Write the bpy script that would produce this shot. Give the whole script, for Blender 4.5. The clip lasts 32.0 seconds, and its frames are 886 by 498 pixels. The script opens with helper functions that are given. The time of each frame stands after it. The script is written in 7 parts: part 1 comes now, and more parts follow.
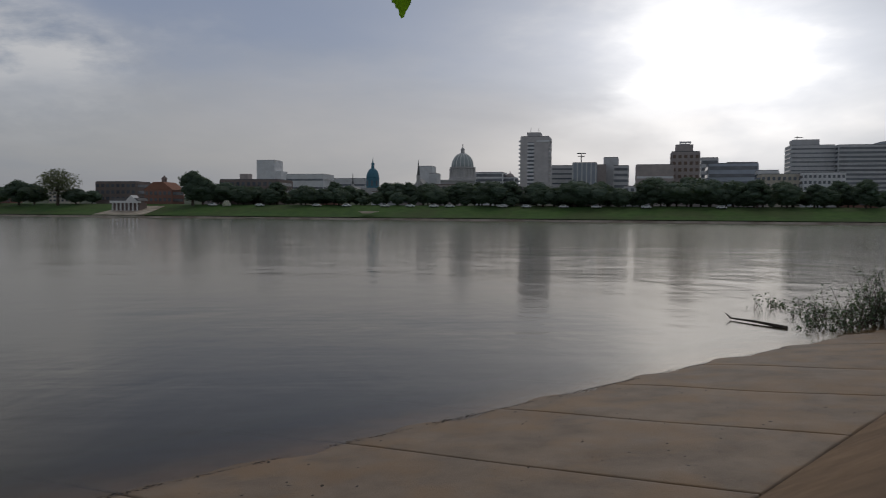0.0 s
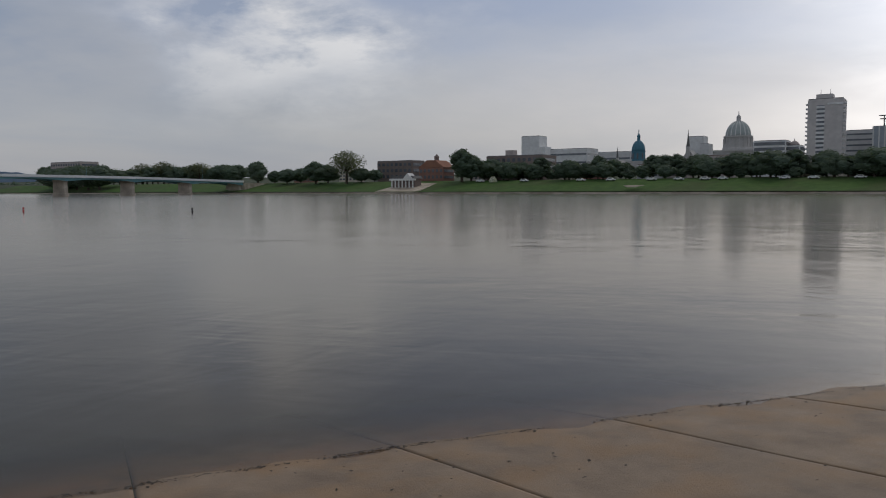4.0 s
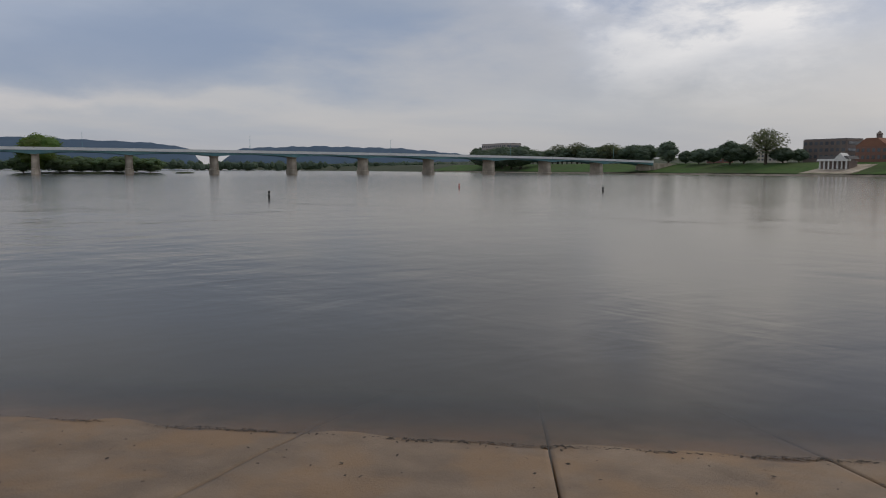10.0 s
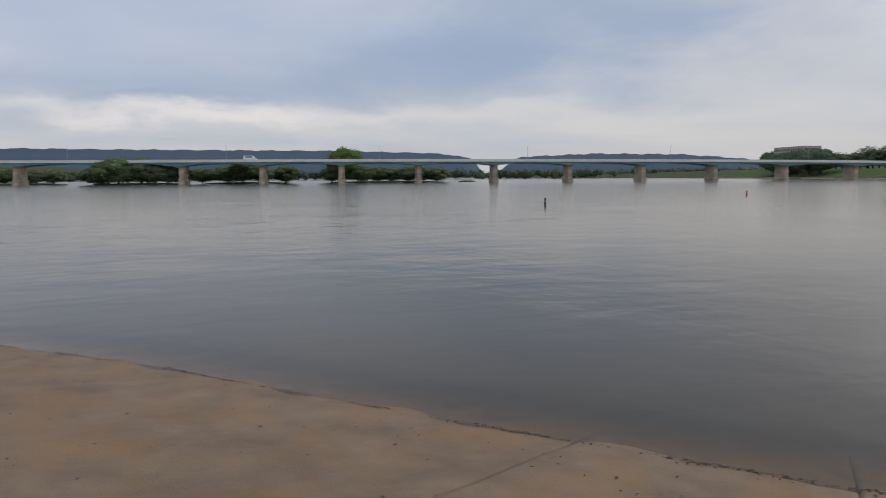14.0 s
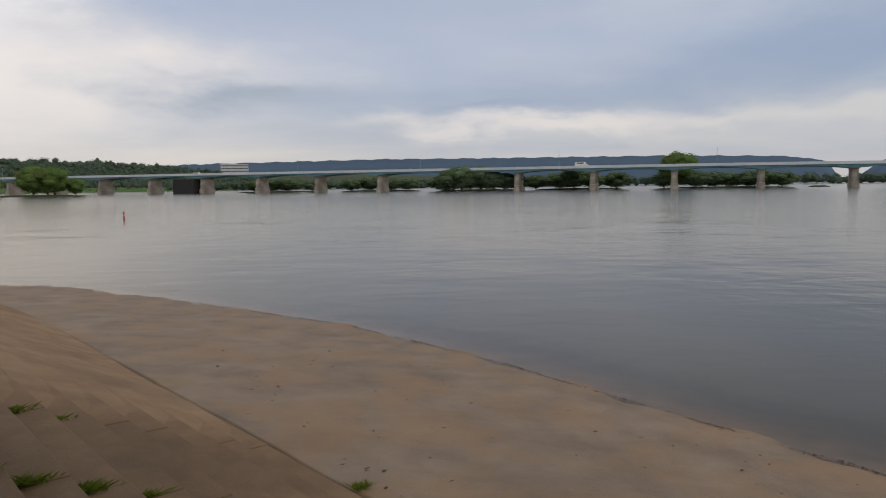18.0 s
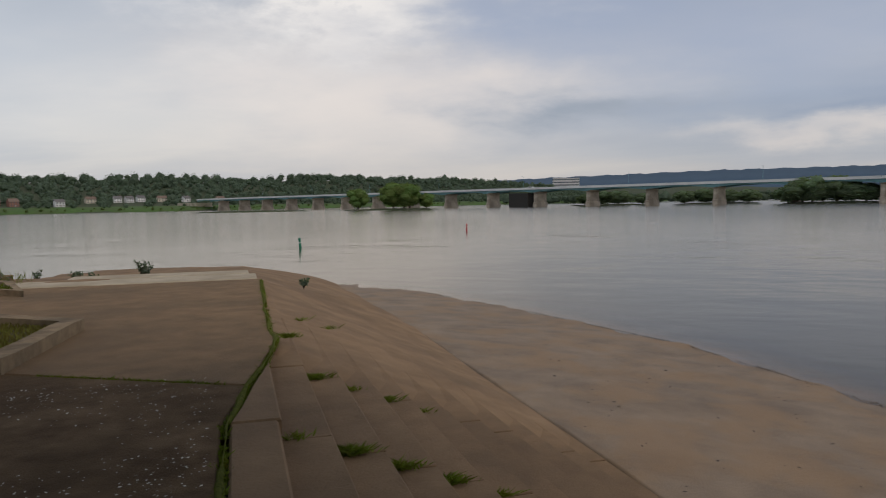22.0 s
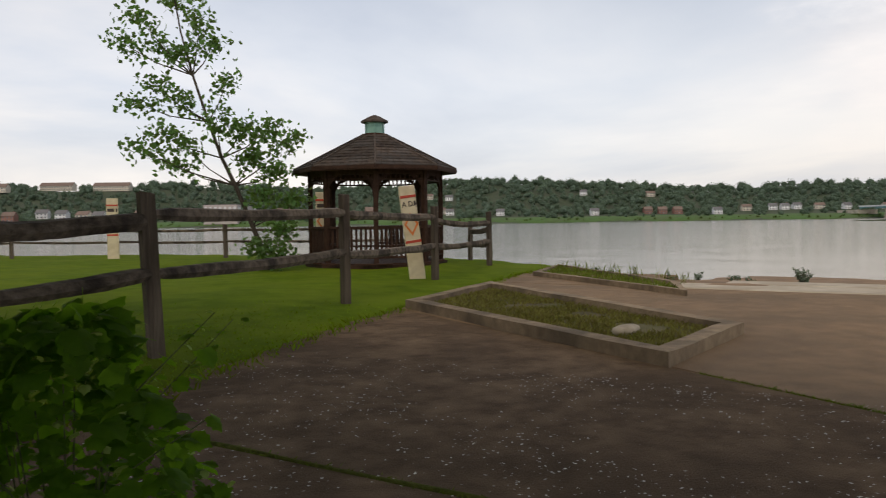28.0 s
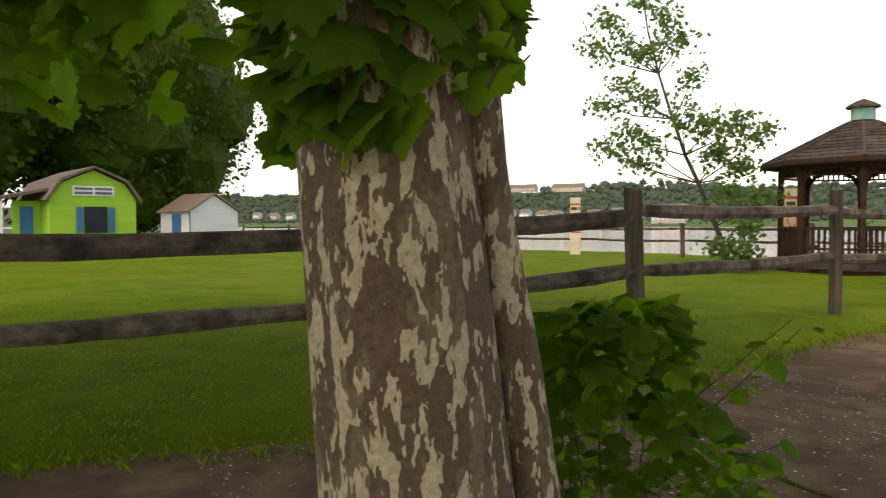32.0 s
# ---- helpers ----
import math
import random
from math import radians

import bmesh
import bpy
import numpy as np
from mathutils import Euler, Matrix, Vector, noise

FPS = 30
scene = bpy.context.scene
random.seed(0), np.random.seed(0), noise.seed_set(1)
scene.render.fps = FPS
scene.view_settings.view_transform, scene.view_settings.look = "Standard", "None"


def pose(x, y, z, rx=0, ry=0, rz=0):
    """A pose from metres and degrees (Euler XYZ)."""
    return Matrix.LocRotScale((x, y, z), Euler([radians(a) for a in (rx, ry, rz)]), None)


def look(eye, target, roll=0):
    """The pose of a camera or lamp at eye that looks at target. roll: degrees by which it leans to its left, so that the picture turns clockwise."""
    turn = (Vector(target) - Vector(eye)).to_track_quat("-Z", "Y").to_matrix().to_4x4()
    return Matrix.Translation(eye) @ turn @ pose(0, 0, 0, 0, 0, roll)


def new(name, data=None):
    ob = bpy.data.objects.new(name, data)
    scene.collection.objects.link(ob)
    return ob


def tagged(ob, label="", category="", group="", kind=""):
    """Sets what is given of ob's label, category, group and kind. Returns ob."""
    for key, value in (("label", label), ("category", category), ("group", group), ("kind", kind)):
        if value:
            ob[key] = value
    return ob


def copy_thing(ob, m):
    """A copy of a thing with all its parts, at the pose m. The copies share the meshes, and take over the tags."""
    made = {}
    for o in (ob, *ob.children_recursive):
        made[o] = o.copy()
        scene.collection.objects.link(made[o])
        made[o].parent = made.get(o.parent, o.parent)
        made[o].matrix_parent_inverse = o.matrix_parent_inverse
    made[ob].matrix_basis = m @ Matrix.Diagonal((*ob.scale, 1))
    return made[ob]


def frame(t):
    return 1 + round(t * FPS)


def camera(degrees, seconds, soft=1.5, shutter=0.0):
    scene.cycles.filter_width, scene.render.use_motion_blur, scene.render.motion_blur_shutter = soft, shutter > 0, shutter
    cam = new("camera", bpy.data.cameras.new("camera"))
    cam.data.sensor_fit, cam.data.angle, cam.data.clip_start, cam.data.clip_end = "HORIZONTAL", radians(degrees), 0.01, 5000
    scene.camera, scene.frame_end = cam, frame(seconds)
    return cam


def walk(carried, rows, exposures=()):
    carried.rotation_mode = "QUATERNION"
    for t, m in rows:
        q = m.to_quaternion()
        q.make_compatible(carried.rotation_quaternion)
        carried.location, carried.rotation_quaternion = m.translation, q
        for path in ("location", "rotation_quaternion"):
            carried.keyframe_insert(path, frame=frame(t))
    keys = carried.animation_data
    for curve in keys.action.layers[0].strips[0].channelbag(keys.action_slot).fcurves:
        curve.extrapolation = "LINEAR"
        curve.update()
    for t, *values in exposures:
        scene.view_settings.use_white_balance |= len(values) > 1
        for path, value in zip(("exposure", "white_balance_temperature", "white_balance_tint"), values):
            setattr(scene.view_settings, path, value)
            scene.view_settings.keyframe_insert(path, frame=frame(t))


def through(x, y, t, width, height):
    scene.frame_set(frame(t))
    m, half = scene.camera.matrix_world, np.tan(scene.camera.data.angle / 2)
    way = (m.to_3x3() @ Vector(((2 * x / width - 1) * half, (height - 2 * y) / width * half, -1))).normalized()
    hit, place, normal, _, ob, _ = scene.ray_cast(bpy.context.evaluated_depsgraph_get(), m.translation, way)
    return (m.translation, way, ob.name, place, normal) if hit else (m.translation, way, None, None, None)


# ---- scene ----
cam = camera(61.02, 32.0, soft=1.0, shutter=0.3)
# seconds, x, y, z, tilt, lean, heading
PATH = [
    (0.0, -0.000, 0.000, 3.054, 87.31, -0.45, -4.09),
    (0.5, -0.008, 0.044, 3.038, 86.89, -0.26, -1.01),
    (1.0, -0.020, 0.081, 3.020, 86.87, -0.29, 1.10),
    (1.5, -0.023, 0.109, 3.006, 86.23, -0.25, 2.88),
    (2.0, -0.043, 0.145, 2.998, 85.70, -0.29, 6.63),
    (2.5, -0.054, 0.180, 2.988, 85.27, -0.10, 9.86),
    (4.5, -0.102, 0.269, 2.959, 85.49, 0.26, 17.60),
    (5.0, -0.119, 0.275, 2.956, 85.43, 0.14, 19.84),
    (5.5, -0.141, 0.272, 2.953, 85.12, 0.09, 22.35),
    (6.0, -0.167, 0.287, 2.952, 84.96, 0.34, 25.47),
    (6.5, -0.184, 0.294, 2.943, 84.74, 0.34, 27.87),
    (7.0, -0.202, 0.304, 2.939, 84.47, 0.18, 29.85),
    (7.5, -0.225, 0.318, 2.932, 84.33, 0.32, 31.56),
    (8.0, -0.253, 0.328, 2.923, 84.28, 0.27, 34.35),
    (8.5, -0.290, 0.324, 2.916, 84.00, -0.11, 36.80),
    (9.0, -0.311, 0.327, 2.908, 84.12, -0.18, 38.45),
    (9.5, -0.335, 0.317, 2.906, 84.29, 0.14, 42.54),
    (10.0, -0.342, 0.340, 2.906, 83.92, -0.18, 46.06),
    (10.5, -0.358, 0.342, 2.900, 84.22, -0.40, 47.70),
    (11.0, -0.378, 0.348, 2.891, 84.31, -0.31, 49.80),
    (11.5, -0.397, 0.350, 2.888, 84.22, 0.40, 51.83),
    (12.0, -0.411, 0.350, 2.883, 84.05, 0.59, 54.48),
    (12.5, -0.428, 0.350, 2.883, 84.17, 0.28, 57.04),
    (13.0, -0.447, 0.348, 2.880, 84.47, 0.45, 59.80),
    (13.5, -0.461, 0.352, 2.879, 84.50, 0.43, 63.26),
    (14.0, -0.466, 0.350, 2.877, 84.53, 0.36, 66.73),
    (14.5, -0.479, 0.359, 2.872, 84.71, 0.84, 70.31),
    (16.5, -0.587, 0.350, 2.836, 85.31, 0.77, 80.36),
    (17.0, -0.615, 0.324, 2.835, 85.15, 0.46, 84.19),
    (17.5, -0.631, 0.276, 2.840, 85.33, 0.68, 88.25),
    (18.0, -0.620, 0.233, 2.846, 85.20, 0.69, 91.40),
    (18.5, -0.598, 0.203, 2.857, 85.29, 0.81, 95.17),
    (19.0, -0.581, 0.184, 2.873, 85.74, 0.70, 99.57),
    (19.5, -0.572, 0.172, 2.881, 86.06, 0.68, 102.76),
    (20.0, -0.568, 0.162, 2.882, 86.36, 0.73, 104.96),
    (20.5, -0.572, 0.158, 2.881, 86.67, 0.78, 106.69),
    (21.0, -0.571, 0.145, 2.884, 86.73, 1.04, 109.43),
    (21.5, -0.571, 0.124, 2.880, 86.70, 1.04, 112.51),
    (22.0, -0.590, 0.094, 2.871, 86.55, 0.99, 116.09),
    (22.5, -0.605, 0.067, 2.867, 86.68, 0.59, 118.90),
    (23.0, -0.601, 0.032, 2.865, 86.72, 0.28, 122.34),
    (23.5, -0.608, -0.003, 2.859, 86.66, 0.68, 128.66),
    (24.0, -0.624, -0.012, 2.859, 87.65, 1.13, 133.42),
    (24.5, -0.629, -0.017, 2.859, 87.84, 0.99, 136.05),
    (25.0, -0.638, -0.026, 2.860, 88.04, 1.22, 139.72),
    (25.5, -0.653, -0.054, 2.851, 88.14, 1.33, 144.89),
    (27.5, -0.684, -0.127, 2.836, 87.91, 0.55, 158.19),
    (28.0, -0.693, -0.174, 2.836, 87.88, 0.81, 163.12),
    (28.5, -0.682, -0.182, 2.835, 87.73, 1.17, 166.99),
    (29.0, -0.655, -0.187, 2.832, 87.45, 1.38, 170.62),
    (29.5, -0.628, -0.213, 2.829, 86.92, 0.84, 174.33),
    (30.0, -0.570, -0.294, 2.841, 87.01, 0.59, 178.21),
    (30.5, -0.516, -0.349, 2.837, 87.26, 0.36, 182.53),
    (31.0, -0.466, -0.374, 2.824, 87.82, 0.49, 186.28),
    (31.5, -0.413, -0.403, 2.810, 88.40, 0.55, 191.34),
    (32.0, -0.377, -0.414, 2.820, 88.12, 0.20, 196.20),
]
# seconds, stops, kelvin, tint
EXPOSURE = [(0.0, -0.9, 6450, 10), (2.0, -0.52, 6450, 10), (5.0, -0.42, 6550, 10), (6.0, -0.28, 6600, 10), (8.0, -0.3, 6700, 11), (9.0, -0.36, 6700, 11), (10.0, -0.2, 6750, 11), (13.0, -0.18, 6800, 11), (14.0, 0.15, 6800, 11), (19.0, 0.08, 6950, 11), (21.0, -0.02, 6950, 11), (22.0, -0.08, 6950, 11), (24.0, -0.1, 6950, 11), (25.4, -0.12, 6950, 11), (28.0, 0.38, 7150, 12), (29.0, 0.38, 7250, 12), (30.0, 0.72, 7400, 12), (31.0, 0.78, 7700, 12), (32.0, 1.3, 7900, 12)]
walk(cam, [(t, pose(x, y, z, rx, ry, rz)) for t, x, y, z, rx, ry, rz in PATH], EXPOSURE)

# ---- world and sun ----
SUN_AZ, SUN_EL = -23.0, 58.0
SUN_DIR = Vector((-math.sin(radians(SUN_AZ)) * math.cos(radians(SUN_EL)), math.cos(radians(SUN_AZ)) * math.cos(radians(SUN_EL)), math.sin(radians(SUN_EL))))


def link(nt, a, b):
    nt.links.new(a, b)


def node(nt, kind, **values):
    n = nt.nodes.new(kind)
    for key, value in values.items():
        n.inputs[key].default_value = value
    return n


def ramp_node(nt, stops):
    n = nt.nodes.new("ShaderNodeValToRGB")
    el = n.color_ramp.elements
    while len(el) < len(stops):
        el.new(0.5)
    for e, (at, c) in zip(el, stops):
        e.position = at
        e.color = (*c, 1) if len(c) == 3 else c
    return n


def math_node(nt, op, a, b=None, clamp=False):
    n = nt.nodes.new("ShaderNodeMath")
    n.operation, n.use_clamp = op, clamp
    for i, v in enumerate((a, b)):
        if v is None:
            continue
        if isinstance(v, (int, float)):
            n.inputs[i].default_value = v
        else:
            nt.links.new(v, n.inputs[i])
    return n.outputs[0]


def mix_color(nt, kind, fac, a, b):
    n = nt.nodes.new("ShaderNodeMix")
    n.data_type, n.blend_type = "RGBA", kind
    for i, v in ((0, fac), (6, a), (7, b)):
        if isinstance(v, (int, float)):
            n.inputs[i].default_value = v
        elif isinstance(v, tuple):
            n.inputs[i].default_value = (*v, 1)
        else:
            nt.links.new(v, n.inputs[i])
    return n.outputs[2]


def build_world():
    world = bpy.data.worlds.new("overcast_evening")
    scene.world = world
    world.use_nodes = True
    nt = world.node_tree
    nt.nodes.clear()
    out = nt.nodes.new("ShaderNodeOutputWorld")
    sky = nt.nodes.new("ShaderNodeTexSky")
    sky.sky_type, sky.sun_disc = "NISHITA", False
    sky.sun_elevation, sky.sun_rotation = radians(SUN_EL), radians(-SUN_AZ)
    sky.dust_density, sky.altitude = 3.0, 100
    bg_sky = node(nt, "ShaderNodeBackground", Strength=0.02)
    link(nt, sky.outputs[0], bg_sky.inputs[0])
    # a deck of clouds on a flat ceiling
    coord = nt.nodes.new("ShaderNodeTexCoord")
    sep = nt.nodes.new("ShaderNodeSeparateXYZ")
    link(nt, coord.outputs["Generated"], sep.inputs[0])
    up = math_node(nt, "MAXIMUM", sep.outputs[2], 0.0)
    den = math_node(nt, "ADD", up, 0.10)
    flat = nt.nodes.new("ShaderNodeCombineXYZ")
    link(nt, math_node(nt, "DIVIDE", sep.outputs[0], den), flat.inputs[0])
    link(nt, math_node(nt, "DIVIDE", sep.outputs[1], den), flat.inputs[1])
    turn = node(nt, "ShaderNodeMapping", Rotation=(0, 0, radians(25)), Scale=(0.52, 0.34, 1.0), Location=(3.1, 1.7, 0))
    link(nt, flat.outputs[0], turn.inputs[0])
    big = node(nt, "ShaderNodeTexNoise", Scale=0.75, Detail=7.0, Roughness=0.52, Distortion=0.35)
    link(nt, turn.outputs[0], big.inputs[0])
    cloud = ramp_node(nt, [(0.33, (0.35, 0.435, 0.59)), (0.45, (0.455, 0.53, 0.66)), (0.54, (0.56, 0.60, 0.68)), (0.66, (0.73, 0.73, 0.75))])
    link(nt, big.outputs[0], cloud.inputs[0])
    # finer billows
    puff_map = node(nt, "ShaderNodeMapping", Scale=(1.0, 1.0, 2.2))
    link(nt, coord.outputs["Generated"], puff_map.inputs[0])
    puff = node(nt, "ShaderNodeTexNoise", Scale=8.0, Detail=8.0, Roughness=0.58, Distortion=0.15)
    link(nt, puff_map.outputs[0], puff.inputs[0])
    billow = ramp_node(nt, [(0.36, (0.0, 0.0, 0.0)), (0.55, (1, 1, 1))])
    link(nt, puff.outputs[0], billow.inputs[0])
    # paler towards the horizon
    low = math_node(nt, "POWER", math_node(nt, "SUBTRACT", 1.0, up, True), 11.0)
    col = mix_color(nt, "MIX", math_node(nt, "MULTIPLY", low, 0.70), cloud.outputs[0], (0.60, 0.595, 0.61))
    # bearing from the bridge's far end and height, both in degrees, frayed by noise
    c0, s0 = math.cos(radians(96)), math.sin(radians(96))
    ahead = math_node(nt, "SUBTRACT", math_node(nt, "MULTIPLY", sep.outputs[1], c0), math_node(nt, "MULTIPLY", sep.outputs[0], s0))
    aside = math_node(nt, "ADD", math_node(nt, "MULTIPLY", sep.outputs[0], c0), math_node(nt, "MULTIPLY", sep.outputs[1], s0))
    bearing = math_node(nt, "MULTIPLY", math_node(nt, "ARCTAN2", math_node(nt, "MULTIPLY", aside, -1.0), ahead), 57.2958)
    height = math_node(nt, "MULTIPLY", math_node(nt, "ARCSINE", sep.outputs[2]), 57.2958)
    fray_map = node(nt, "ShaderNodeMapping", Scale=(1.0, 1.0, 3.0))
    link(nt, coord.outputs["Generated"], fray_map.inputs[0])
    fray = node(nt, "ShaderNodeTexNoise", Scale=4.5, Detail=7.0, Roughness=0.55, Distortion=0.1)
    link(nt, fray_map.outputs[0], fray.inputs[0])
    fray_rgb = nt.nodes.new("ShaderNodeSeparateColor")
    link(nt, fray.outputs["Color"], fray_rgb.inputs[0])
    bearing = math_node(nt, "ADD", bearing, math_node(nt, "MULTIPLY", math_node(nt, "SUBTRACT", fray_rgb.outputs[0], 0.5), 34.0))
    height = math_node(nt, "ADD", height, math_node(nt, "MULTIPLY", math_node(nt, "SUBTRACT", fray_rgb.outputs[1], 0.5), 6.5))
    DEEP, BLUE, PALE, CREAM, WHITE = (0.29, 0.375, 0.55), (0.385, 0.475, 0.68), (0.68, 0.675, 0.69), (0.94, 0.875, 0.85), (1.15, 1.13, 1.12)
    # banks and breaks of the deck: bearing, height, half width, half height, amount, colour, billowing
    for az, el, wide, tall, amount, tone, rough in (
            (2, 7, 16, 5.0, 0.55, (0.74, 0.735, 0.77), 0), (17, 15.5, 13, 4.5, 0.80, BLUE, 0), (36, 12, 6, 4, 0.75, BLUE, 0), (-4, 15, 10, 4, 0.6, BLUE, 0), (61, 9.0, 14, 4.2, 0.92, DEEP, 0), (43, 8, 8, 6, 0.55, (0.64, 0.63, 0.645), 0), (78, 13.5, 9, 2.5, 0.5, (0.62, 0.68, 0.78), 0), (72, 7.4, 16, 2.2, 0.60, DEEP, 0),
            (92, 11.5, 17, 5.0, 0.75, BLUE, 0), (88, 6.0, 16, 1.6, 0.35, DEEP, 0), (22, 5, 18, 4, 0.5, (0.62, 0.615, 0.62), 0), (60, 3.9, 17, 0.8, 0.65, PALE, 0), (82, 4.2, 12, 0.7, 0.6, CREAM, 0),
            (122, 7.5, 15, 4.4, 0.85, CREAM, 0), (108, 14, 9, 4, 0.7, BLUE, 0), (104.5, 6.5, 6, 0.9, 0.95, (0.36, 0.42, 0.53), 0), (85, 5.6, 5, 0.6, 0.6, DEEP, 0), (27.5, 11.5, 9, 4.5, 0.95, WHITE, 1),
            (124, 14.5, 8, 3.0, 0.95, WHITE, 1), (150, 11, 18, 9, 0.45, (0.60, 0.66, 0.74), 0), (-10, 5.5, 18, 3.6, 0.6, (0.92, 0.85, 0.82), 0), (-2, 11, 10, 3.2, 0.45, (0.78, 0.80, 0.88), 0), (6, 15.5, 16, 5, 0.6, (0.47, 0.565, 0.80), 0), (-22, 11.5, 7.5, 4.4, 0.80, (2.3, 2.24, 2.2), 0), (-24, 6.5, 8, 1.6, 0.6, (1.5, 1.42, 1.36), 0), (-34, 12.5, 6, 5, 0.7, (0.56, 0.64, 0.80), 0)):
        da = math_node(nt, "DIVIDE", math_node(nt, "SUBTRACT", bearing, az - 96.0), wide)
        de = math_node(nt, "DIVIDE", math_node(nt, "SUBTRACT", height, el), tall)
        q = math_node(nt, "ADD", math_node(nt, "MULTIPLY", da, da), math_node(nt, "MULTIPLY", de, de))
        f = math_node(nt, "MULTIPLY", math_node(nt, "POWER", 2.71828, math_node(nt, "MULTIPLY", q, -1.0)), amount)
        if rough:
            f = math_node(nt, "MULTIPLY", f, billow.outputs[0])
        col = mix_color(nt, "MIX", f, col, tone)
    # sun behind thin cloud, then two broad added glows: bearing, height, tightness, amount, colour
    soft = ramp_node(nt, [(0.30, (0.45, 0.45, 0.45)), (0.62, (1, 1, 1))])
    link(nt, big.outputs[0], soft.inputs[0])
    for az, el, power, amount, tone in ((-24, 13, 110.0, 0.9, (1.0, 0.985, 0.975)), (-24, 7, 30.0, 0.75, (1.0, 0.955, 0.92)), (-38, 8, 6.0, 0.50, (1.0, 0.98, 0.96)), (176, 20, 3.5, 0.24, (1.0, 1.0, 1.0))):
        dot = nt.nodes.new("ShaderNodeVectorMath")
        dot.operation = "DOT_PRODUCT"
        link(nt, coord.outputs["Generated"], dot.inputs[0])
        dot.inputs[1].default_value = (-math.sin(radians(az)) * math.cos(radians(el)), math.cos(radians(az)) * math.cos(radians(el)), math.sin(radians(el)))
        lobe = math_node(nt, "POWER", math_node(nt, "MAXIMUM", dot.outputs["Value"], 0.0), power)
        f = math_node(nt, "MULTIPLY", math_node(nt, "MULTIPLY", lobe, amount), soft.outputs[0])
        col = mix_color(nt, "ADD", f, col, tone)
    # overhead darkening added, mostly above the view, to dim reflections and ground light
    lit = mix_color(nt, "MULTIPLY", math_node(nt, "MULTIPLY", math_node(nt, "SUBTRACT", up, 0.175, True), 1.2, True), col, (0.43, 0.41, 0.375))
    bg = node(nt, "ShaderNodeBackground", Strength=0.78)
    link(nt, lit, bg.inputs[0])
    add = nt.nodes.new("ShaderNodeAddShader")
    link(nt, bg_sky.outputs[0], add.inputs[0])
    link(nt, bg.outputs[0], add.inputs[1])
    link(nt, add.outputs[0], out.inputs[0])


build_world()
sun = new("sun", bpy.data.lights.new("sun", "SUN"))
sun.data.energy, sun.data.angle, sun.data.color = 0.6, radians(36), (1.0, 0.94, 0.86)
sun.matrix_world = look(SUN_DIR * 100, (0, 0, 0))

# ---- materials ----


def surf(name, c1, c2, scale=1.0, rough=0.8, bump=0.25, fine=None, stain=None, stain_scale=0.25, stain_amount=0.5, vary=0.12, metallic=0.0, stretch=(1, 1, 1), spec=0.4, leafy=0.0):
    """Two-tone grain, larger stains, fine relief; each object a little lighter or darker."""
    m = bpy.data.materials.new(name)
    m.use_nodes = True
    nt = m.node_tree
    b = nt.nodes["Principled BSDF"]
    coord = nt.nodes.new("ShaderNodeTexCoord")
    mp = node(nt, "ShaderNodeMapping", Scale=stretch)
    link(nt, coord.outputs["Object"], mp.inputs[0])
    grain = node(nt, "ShaderNodeTexNoise", Scale=scale, Detail=6.0, Roughness=0.6)
    link(nt, mp.outputs[0], grain.inputs[0])
    g = ramp_node(nt, [(0.32, c1), (0.68, c2)])
    link(nt, grain.outputs[0], g.inputs[0])
    col = g.outputs[0]
    if stain:
        st = node(nt, "ShaderNodeTexNoise", Scale=stain_scale, Detail=4.0, Roughness=0.55)
        link(nt, mp.outputs[0], st.inputs[0])
        mask = ramp_node(nt, [(0.45, (0, 0, 0)), (0.62, (1, 1, 1))])
        link(nt, st.outputs[0], mask.inputs[0])
        col = mix_color(nt, "MIX", math_node(nt, "MULTIPLY", mask.outputs[0], stain_amount), col, stain)
    if vary:
        info = nt.nodes.new("ShaderNodeObjectInfo")
        f = math_node(nt, "ADD", math_node(nt, "MULTIPLY", info.outputs["Random"], 2 * vary), 1 - vary)
        hsv = node(nt, "ShaderNodeHueSaturation")
        link(nt, f, hsv.inputs["Value"])
        link(nt, col, hsv.inputs["Color"])
        col = hsv.outputs[0]
    if leafy:
        geo = nt.nodes.new("ShaderNodeNewGeometry")
        f = math_node(nt, "ADD", math_node(nt, "MULTIPLY", geo.outputs["Random Per Island"], 2 * leafy), 1 - leafy)
        hsv = node(nt, "ShaderNodeHueSaturation")
        link(nt, f, hsv.inputs["Value"])
        link(nt, math_node(nt, "ADD", math_node(nt, "MULTIPLY", geo.outputs["Random Per Island"], 0.05), 0.475), hsv.inputs["Hue"])
        link(nt, col, hsv.inputs["Color"])
        col = hsv.outputs[0]
    link(nt, col, b.inputs["Base Color"])
    b.inputs["Roughness"].default_value = rough
    b.inputs["Metallic"].default_value = metallic
    b.inputs["Specular IOR Level"].default_value = spec
    if bump:
        fn = node(nt, "ShaderNodeTexNoise", Scale=fine or scale * 6, Detail=5.0, Roughness=0.65)
        link(nt, mp.outputs[0], fn.inputs[0])
        bp = node(nt, "ShaderNodeBump", Strength=bump, Distance=0.02)
        link(nt, fn.outputs[0], bp.inputs["Height"])
        link(nt, bp.outputs[0], b.inputs["Normal"])
    return m


